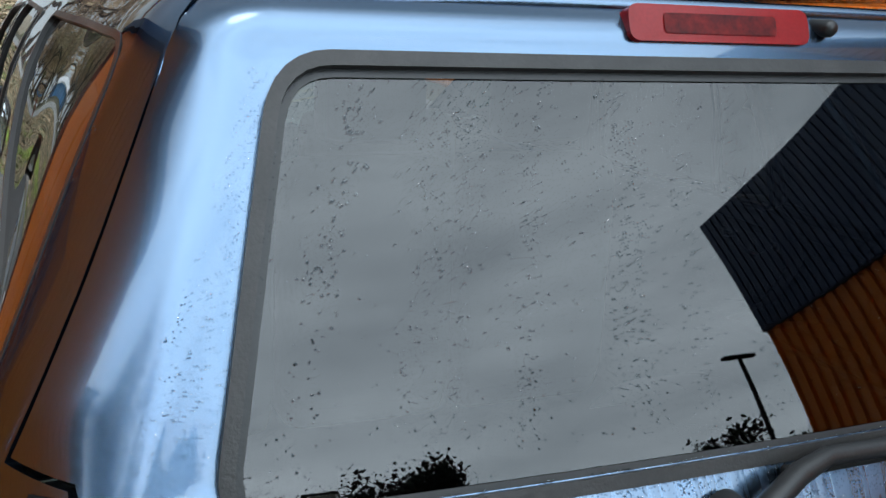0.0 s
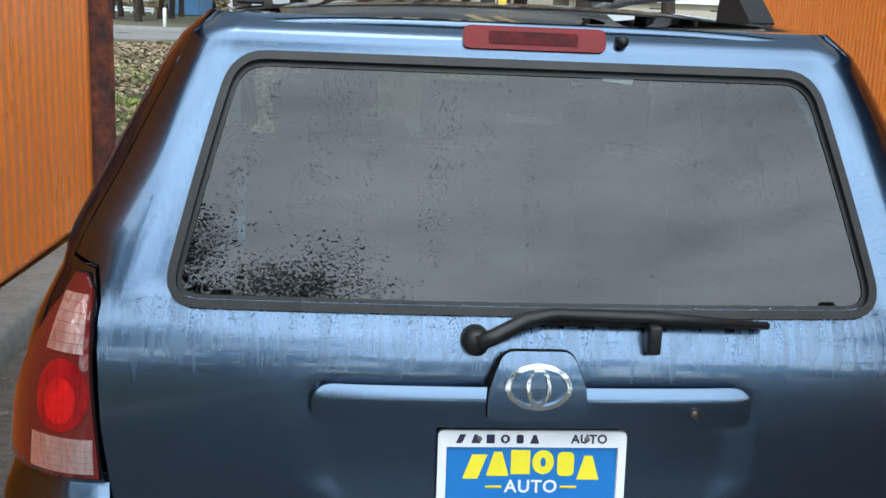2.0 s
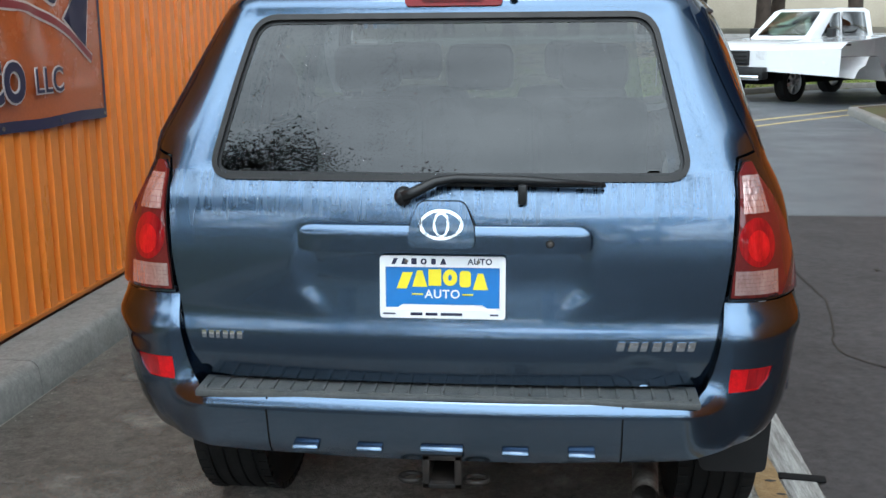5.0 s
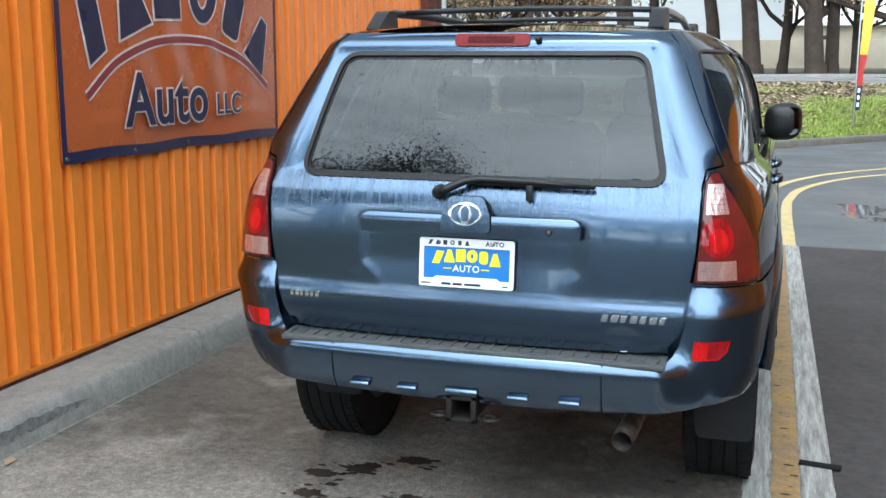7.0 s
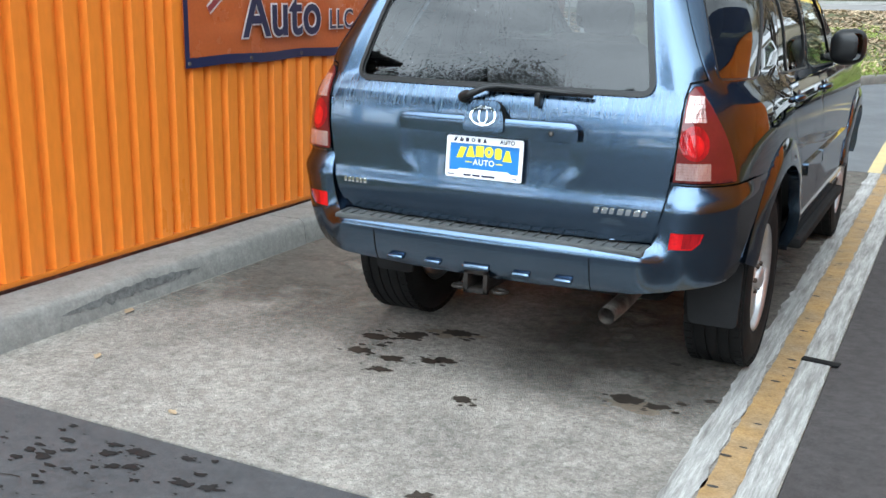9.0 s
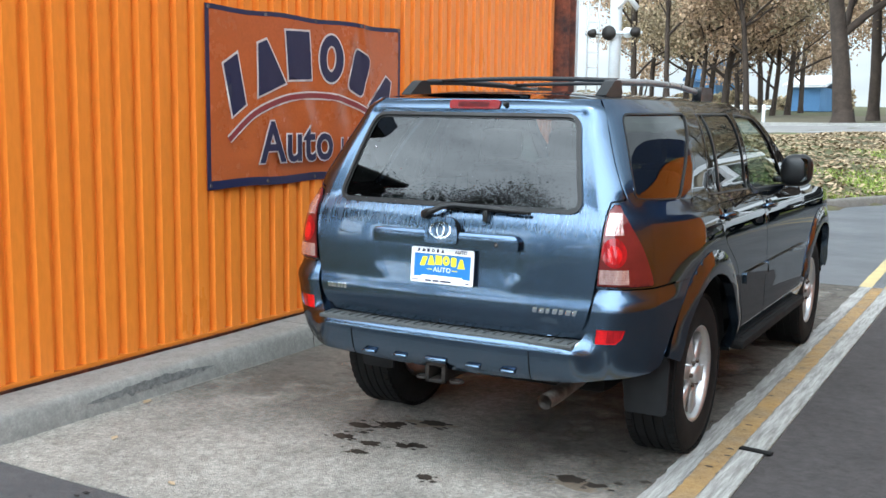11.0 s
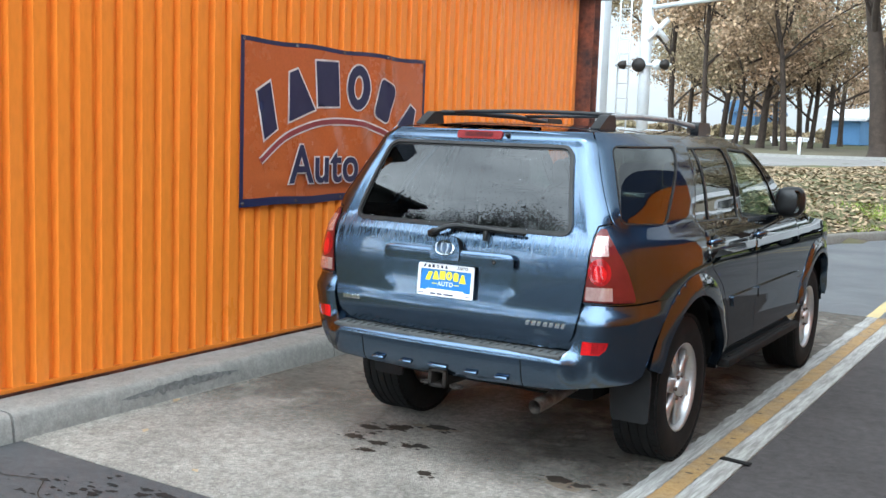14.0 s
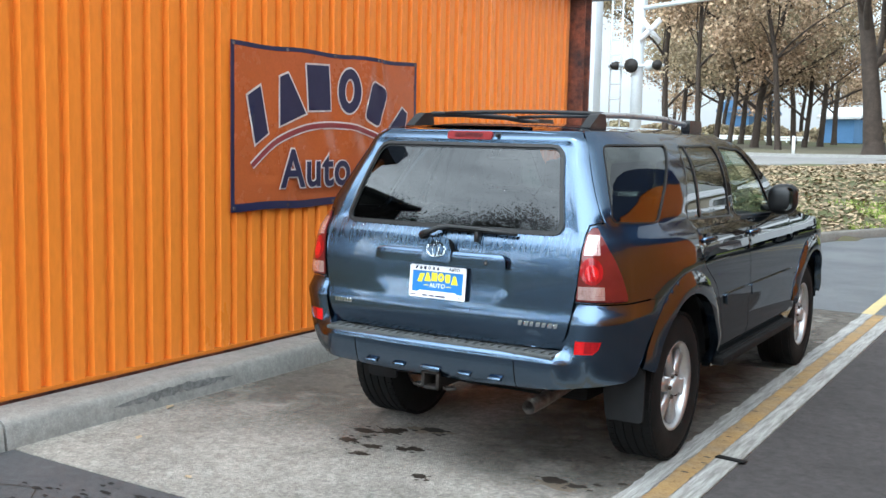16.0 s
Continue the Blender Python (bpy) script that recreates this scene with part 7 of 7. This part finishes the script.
scatter_bank()
bm = bmesh.new()
sheet(bm, [(-150, 0), (150, 0), (150, 22), (-150, 22)], lambda u, v: (u, 42.2 - 0.12 * u + v, ground_z(u, 42.2 - 0.12 * u + v) + 0.06), 4.0)
tagged(part("lawn", bm, stuff_mat("thin_turf", (0.115, 0.110, 0.060), 0.95, 0, (0.115, 0.088, 0.062), 0.3, 1.0, 9, 0.6, 10)), "thin leaf-strewn turf under the oaks", "lawn", kind="structure")


# ---- stains, cracks and scraps on the paving ----
def blot(name, x, y, rx, ry, seed, material, label, z=0.003):
    """A ragged spill with a few small spatters round it."""
    rs = random.Random(int(seed * 10))
    bm = bmesh.new()
    spots = [(x, y, rx, ry)]
    for k in range(rs.randint(3, 6)):
        a, d, q = rs.uniform(0, 6.28), rs.uniform(1.1, 2.1), rs.uniform(0.10, 0.34)
        spots.append((x + rx * d * math.cos(a), y + ry * d * math.sin(a), rx * q, ry * q))
    for j, (sx, sy, ax, ay) in enumerate(spots):
        pts = []
        for k in range(30):
            a = 2 * math.pi * k / 30
            c, q = math.cos(a), math.sin(a)
            r = 1 + 0.55 * noise.noise(Vector((1.5 * c + seed * 7.1 + j, 1.5 * q, seed))) + 0.42 * noise.noise(Vector((4 * c, 4 * q + seed, 2 + j))) + 0.2 * noise.noise(Vector((9 * c + seed, 9 * q, j)))
            pts.append(bm.verts.new((sx + ax * r * c, sy + ay * r * q, z + 0.00004 * j)))
        bm.faces.new(pts)
    return tagged(part(name, bm, material, None, smooth=False), label, "stain", kind="structure")


for i, (x, y, rx, ry) in enumerate(((-0.70, 0.57, 0.055, 0.030), (-0.58, 0.65, 0.065, 0.030), (-0.54, 0.70, 0.035, 0.02), (-0.68, 0.38, 0.045, 0.028), (-0.50, 0.35, 0.05, 0.024), (-0.48, 0.22, 0.045, 0.02), (-0.285, 0.44, 0.045, 0.024),
                                    (-0.34, 0.41, 0.035, 0.022), (-0.03, 0.09, 0.034, 0.026), (0.66, 0.39, 0.040, 0.022), (0.53, 0.41, 0.05, 0.03), (0.83, 0.55, 0.022, 0.016), (0.74, 0.47, 0.016, 0.012), (-0.62, 0.48, 0.02, 0.012), (-0.40, 0.80, 0.06, 0.03), (0.60, 0.90, 0.02, 0.012))):
    blot("oil_stain_%s" % "abcdefghijklmnopqrst"[i], x, y, 1.2 * rx, 1.3 * ry, i + 1.3, OIL, "dark oil drip stain on the concrete")
WETSPOT = stuff_mat("damp_patch", (0.011, 0.0105, 0.0105), 0.7, 0, (0.022, 0.022, 0.022), 8, 0.7, 60, ior=1.3)
for i, (x, y, rx, ry) in enumerate(((-0.80, -0.87, 0.05, 0.028), (-0.42, -0.96, 0.035, 0.02), (-0.62, -0.83, 0.03, 0.016))):
    blot("damp_patch_%s" % "abcd"[i], x, y, rx, ry, i + 40.7, WETSPOT, "dark wet patch on the asphalt", -0.001)
rs = random.Random(21)
bm = bmesh.new()
for k in range(120):
    x, y, r = rs.gauss(-0.85, 0.42), rs.gauss(-1.05, 0.19), 0.003 + 0.017 * rs.random() ** 2
    if y > -0.79:
        continue
    pts = []
    for j in range(11):
        a = 2 * math.pi * j / 11
        q = r * (1 + 1.1 * noise.noise(Vector((1.7 * math.cos(a) + k * 3.1, 1.7 * math.sin(a), k))))
        pts.append(bm.verts.new((x + 1.9 * q * math.cos(a), y + q * math.sin(a), -0.0012 + 0.00001 * k)))
    bm.faces.new(pts)
tagged(part("damp_spatter", bm, WETSPOT, None, smooth=False), "spatter of small dark wet spots on the asphalt", "stains", kind="stuff")
# dirt tone deepened with the painted shade between wall and car, faded at edges
dnt = SLAB_SHADE_DIRT.node_tree
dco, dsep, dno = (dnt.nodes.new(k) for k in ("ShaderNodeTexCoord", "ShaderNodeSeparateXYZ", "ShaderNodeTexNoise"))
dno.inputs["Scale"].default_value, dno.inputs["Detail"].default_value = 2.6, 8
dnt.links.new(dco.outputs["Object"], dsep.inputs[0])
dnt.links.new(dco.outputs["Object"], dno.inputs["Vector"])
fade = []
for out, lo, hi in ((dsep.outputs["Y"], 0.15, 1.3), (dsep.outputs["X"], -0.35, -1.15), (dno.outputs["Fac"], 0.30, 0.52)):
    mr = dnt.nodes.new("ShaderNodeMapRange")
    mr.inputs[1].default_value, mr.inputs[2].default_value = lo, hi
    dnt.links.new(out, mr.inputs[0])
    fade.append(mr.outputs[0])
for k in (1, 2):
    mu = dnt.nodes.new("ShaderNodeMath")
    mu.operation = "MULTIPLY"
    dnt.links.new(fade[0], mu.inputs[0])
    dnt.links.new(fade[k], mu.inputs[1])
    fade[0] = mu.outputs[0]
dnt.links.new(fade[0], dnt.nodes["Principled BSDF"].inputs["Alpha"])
bm = bmesh.new()
bm.faces.new([bm.verts.new(p) for p in ((-1.965, 0.1, 0.0022), (-0.3, 0.1, 0.0022), (-0.3, 6.68, 0.0022), (-1.965, 6.68, 0.0022))])
tagged(part("slab_dirt", bm, SLAB_SHADE_DIRT, None, smooth=False), "brown dirt and painted alley shade on concrete beside the kerb", "stain", kind="structure")
# dark sheet below the car: its contact shade painted into the slab colour
UNDER_CAR_SHADE = SLAB_SHADE_DIRT.copy()
for link in list(UNDER_CAR_SHADE.node_tree.links):
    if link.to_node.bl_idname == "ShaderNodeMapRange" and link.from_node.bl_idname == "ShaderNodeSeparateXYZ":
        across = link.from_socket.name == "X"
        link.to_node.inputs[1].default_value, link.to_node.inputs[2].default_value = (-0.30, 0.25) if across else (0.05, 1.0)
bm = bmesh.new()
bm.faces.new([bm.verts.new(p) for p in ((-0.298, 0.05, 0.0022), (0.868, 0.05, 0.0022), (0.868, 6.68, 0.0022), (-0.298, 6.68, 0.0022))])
tagged(part("track_dirt", bm, UNDER_CAR_SHADE, None, smooth=False), "painted brown shade on the concrete under the parked car", "stain", kind="structure")
GRIME = stuff_mat("brown_grime", (0.17, 0.13, 0.095), 0.8, 0, (0.26, 0.22, 0.17), 7, 0.9, 60)
for i, (x, y, rx, ry) in enumerate(((0.60, 0.36, 0.10, 0.05), (-0.45, 0.78, 0.10, 0.05))):
    blot("grime_%s" % "ab"[i], x, y, rx, ry, i + 90.7, GRIME, "brown grime stain on the concrete", 0.002)


def crack(name, pts, w, material, z, label):
    line = smooth_line(pts, 7)
    bm = bmesh.new()
    rows = []
    for i, p in enumerate(line):
        d = (line[min(i + 1, len(line) - 1)] - line[max(i - 1, 0)]).normalized()
        nrm = Vector((-d.y, d.x))
        j = nrm * 0.02 * noise.noise(Vector((p.x * 9, p.y * 9, 3)))
        ww = w * (0.6 + 0.8 * abs(noise.noise(Vector((p.x * 5, p.y * 5, 7)))))
        rows.append((bm.verts.new((*(p + j + nrm * ww), z)), bm.verts.new((*(p + j - nrm * ww), z))))
    for a, b in zip(rows, rows[1:]):
        bm.faces.new((a[1], b[1], b[0], a[0]))
    bmesh.ops.recalc_face_normals(bm, faces=bm.faces[:])
    return tagged(part(name, bm, material), label, "crack", kind="structure")


crack("lane_crack", [(1.95, 6.7), (2.02, 5.6), (1.88, 4.7), (1.86, 3.7), (1.70, 2.9), (1.80, 2.6), (2.3, 2.2)], 0.007, OIL, 0.0, "dark crack in the asphalt lane")
crack("apron_crack", [(-1.9, -1.05), (-1.6, -1.12), (-1.4, -1.06), (-1.2, -1.22), (-1.0, -1.2)], 0.004, OIL, 0.0, "fine crack in the dark asphalt")
bm = bmesh.new()
rows = []
for k in range(61):
    y = -0.08 + 0.98 * k / 60
    w = math.sin(math.pi * k / 60) ** 0.7
    mid = 0.088 - 0.030 * abs(k / 60 - 0.55)
    up = mid + 0.020 * w * (1 + 0.7 * noise.noise(Vector((y * 17, 0, 2))))
    dn = mid - 0.030 * w * (1 + 1.1 * noise.noise(Vector((y * 23, 4, 0))))
    rows.append([bm.verts.new((np.interp(y, [-0.74, 3], [-1.98, -2.0]) - 0.1 * z + 0.0035, y, z)) for z in (dn, up)])
for a, b in zip(rows, rows[1:]):
    bm.faces.new((a[0], b[0], b[1], a[1]))
bmesh.ops.recalc_face_normals(bm, faces=bm.faces[:])
tagged(part("kerb_stain", bm, stuff_mat("kerb_damp_stain", (0.085, 0.085, 0.082), 0.85, 0, (0.19, 0.19, 0.183), 26, 1.0, 90)), "dark damp stain on the kerb face", "stain", kind="structure")
crack("slab_joint", [(-1.93, 6.70), (0.0, 6.70), (1.2, 6.70), (4.0, 6.70), (9.0, 6.70)], 0.012, OIL, 0.002, "dark joint at the end of the slab")
bm = bmesh.new()
box(bm, (1.075, 1.215, 0.002), (1.235, 1.262, 0.012), 0.004, Matrix.Translation((1.15, 1.24, 0)) @ Matrix.Rotation(radians(-8), 4, "Z") @ Matrix.Translation((-1.15, -1.24, 0)))
tagged(part("rubber_scrap", sharp(bm), RUBBER), "flat black rubber scrap lying on the white paint band", "scrap")
rs = np.random.RandomState(31)
gv, gf = [], []
for k in range(1200):
    if k < 260:
        x, y, r = -1.955 + abs(rs.normal(0, 0.05)), rs.uniform(-0.72, 6.5), rs.uniform(0.002, 0.008)
    elif k < 420:
        x, y, r = rs.uniform(-1.9, 0.85), -0.74 + abs(rs.normal(0, 0.07)), rs.uniform(0.002, 0.008)
    else:
        x, y, r = rs.uniform(-1.9, 0.85), rs.uniform(-0.7, 2.5), rs.uniform(0.0015, 0.004)
    i = len(gv)
    a = rs.uniform(0, 6.28)
    for q in range(4):
        rr = r * rs.uniform(0.6, 1.2)
        gv.append((x + rr * math.cos(a + 1.57 * q), y + rr * math.sin(a + 1.57 * q), 0.001))
    gv.append((x, y, 0.001 + 0.55 * r))
    gf += [(i + q, i + (q + 1) % 4, i + 4) for q in range(4)]
me = mesh_from(gv, gf)
me.materials.append(stuff_mat("pale_grit", (0.36, 0.34, 0.30), 0.9, 0, (0.13, 0.12, 0.105), 30, 0.9, 60, island=0.4))
tagged(new("grit", me), "pale grit and concrete crumbs on the slab", "grit", kind="stuff")
CHIP = stuff_mat("paint_nick", (0.05, 0.045, 0.04), 0.8, 0, None, 10, 0.4, 60)
rs = random.Random(8)
bm = bmesh.new()
for k in range(46):
    y = SLAB_Y0 + 0.17 * k + rs.uniform(-0.12, 0.12)
    x = 1.022 + rs.uniform(-0.042, 0.042)
    a = rs.uniform(-0.5, 0.5)
    r = rs.uniform(0.003, 0.014)
    bm.faces.new([bm.verts.new((x + r * 1.6 * math.cos(q + a), y + r * 0.7 * math.sin(q + a), 0.0065)) for q in (2 * math.pi * j / 9 for j in range(9))])
tagged(part("paint_nicks", bm, CHIP, None, smooth=False), "small dark nicks in the ochre paint band", "marks", kind="stuff")


def dry_leaf(x, y, z, s, turn, mat):
    bm = bmesh.new()
    pts = [(0, -1), (0.35, -0.55), (0.28, -0.2), (0.6, 0.1), (0.3, 0.4), (0.2, 0.75), (0, 1), (-0.22, 0.7), (-0.34, 0.35), (-0.58, 0.05), (-0.3, -0.25), (-0.32, -0.6)]
    c, q = math.cos(turn), math.sin(turn)
    vs = [bm.verts.new((x + s * (c * a - q * b), y + s * (q * a + c * b), z + 0.004 + 0.35 * s * abs(a) + 0.1 * s * b * b)) for a, b in pts]
    m = bm.verts.new((x, y, z + 0.003))
    for i in range(len(vs)):
        bm.faces.new((vs[i], vs[(i + 1) % len(vs)], m))
    return tagged(part("fallen_leaf", bm, mat), "curled brown fallen leaf lying on the paving", "leaf", "fallen leaves on the paving")


for x, y, s, a in ((-1.93, 0.29, 0.045, 0.4), (-0.92, -0.56, 0.03, 1.2), (0.20, -0.70, 0.05, 2.2), (-1.72, 6.9, 0.05, 0.9), (-1.66, 8.2, 0.05, 2.9), (-1.25, 7.2, 0.05, 1.9), (-1.58, 8.6, 0.06, 0.2), (-1.6, -0.25, 0.035, 0.5), (2.4, 4.6, 0.035, 0.8)):
    dry_leaf(x, y, 0.0, s, a, LITTER if x < 0 else OIL)
for x, y, s, z in ((-2.12, 6.75, 0.06, 0.145), (-1.30, 7.0, 0.035, 0.0)):
    bm = bmesh.new()
    r = bmesh.ops.create_icosphere(bm, subdivisions=2, radius=s)
    for v in bm.verts:
        v.co = Vector((v.co.x * 1.4, v.co.y, v.co.z * 0.5)) * (1 + 0.5 * noise.noise(v.co * 40)) + Vector((x, y, z + s * 0.25))
    tagged(part("paper_scrap", bm, WHITE), "crumpled white paper scrap by the kerb", "litter")


# ---- rain on the car ----
def rain(name, count, pick, parent, seed, size):
    rs = np.random.RandomState(seed)
    verts, faces = [], []
    for _ in range(count):
        p, nrm, k = pick(rs)
        r = size * rs.uniform(0.45, 1.0) * k
        a = nrm.orthogonal().normalized()
        b = nrm.cross(a)
        i = len(verts)
        for rr, h in ((1.0, 0.0), (0.72, 0.30)):
            for q in range(6):
                t = 2 * math.pi * q / 6
                verts.append(tuple(p + r * rr * (math.cos(t) * a + math.sin(t) * b) + nrm * r * h))
        verts.append(tuple(p + nrm * r * 0.42))
        for q in range(6):
            faces.append((i + q, i + (q + 1) % 6, i + 6 + (q + 1) % 6, i + 6 + q))
            faces.append((i + 6 + q, i + 6 + (q + 1) % 6, i + 12))
    me = mesh_from(verts, faces)
    me.materials.append(WATER)
    for f in me.polygons:
        f.use_smooth = True
    ob = hang(name, me, parent, "fine rain drops")
    return tagged(ob, kind="stuff")


def surf(x, z, dy):
    p = Vector((CX + x, rear_y(x, z) + dy, z))
    e = 0.004
    n = (Vector((CX + x + e, rear_y(x + e, z), z)) - Vector((CX + x - e, rear_y(x - e, z), z))).cross(Vector((CX + x, rear_y(x, z + e), z + e)) - Vector((CX + x, rear_y(x, z - e), z - e))).normalized()
    return p, n


STREAKS = [(-0.55, 1.4), (-0.44, 0.7), (-0.40, 0.7), (-0.31, 0.8), (-0.19, 1.0), (-0.165, 0.8), (-0.09, 0.6), (0.0, 0.6), (0.09, 0.5), (0.2, 0.4), (0.33, 0.5), (0.47, 0.4)]


def on_glass(rs):
    if rs.rand() < 0.62:
        x0, k = STREAKS[rs.randint(len(STREAKS))]
        z = rs.uniform(1.24, 1.59)
        x = x0 * (1 - 0.22 * (z - 1.24) / 0.36) + rs.normal(0, 0.012)
    else:
        z, k = rs.uniform(1.24, 1.59), 0.7
        x = rs.uniform(-0.56, 0.56) * (1 - 0.12 * (z - 1.24) / 0.36)
    return (*surf(x, z, 0.005), 0.5 + 0.5 * k)


def on_paint(rs):
    if rs.rand() < 0.55:
        z = rs.uniform(1.12, 1.20)
        x = rs.uniform(-0.68, 0.68)
    else:
        z = rs.uniform(1.16, 1.60)
        x = (0.700 - 0.16 * max(0, (z - 1.24)) / 0.36 * 1.0 - rs.uniform(0.0, 0.075)) * rs.choice([-1, 1])
    return (*surf(x, z, -0.0003), 0.7)


rain("rain", 2600, on_glass, glass, 3, 0.0015)
RUNS = [(random.Random(90 + k).uniform(-0.66, 0.66), random.Random(190 + k).uniform(0.02, 0.10)) for k in range(150)]


def below_window(rs):
    x0, low = RUNS[rs.randint(len(RUNS))]
    z = 1.215 - low * rs.rand() ** 1.2
    return (*surf(x0 + rs.normal(0, 0.006), z, -0.0003), rs.uniform(0.7, 1.25))


rain("rain", 2400, on_paint, tailgate, 4, 0.0015)
rain("rain", 6000, below_window, tailgate, 6, 0.0012)
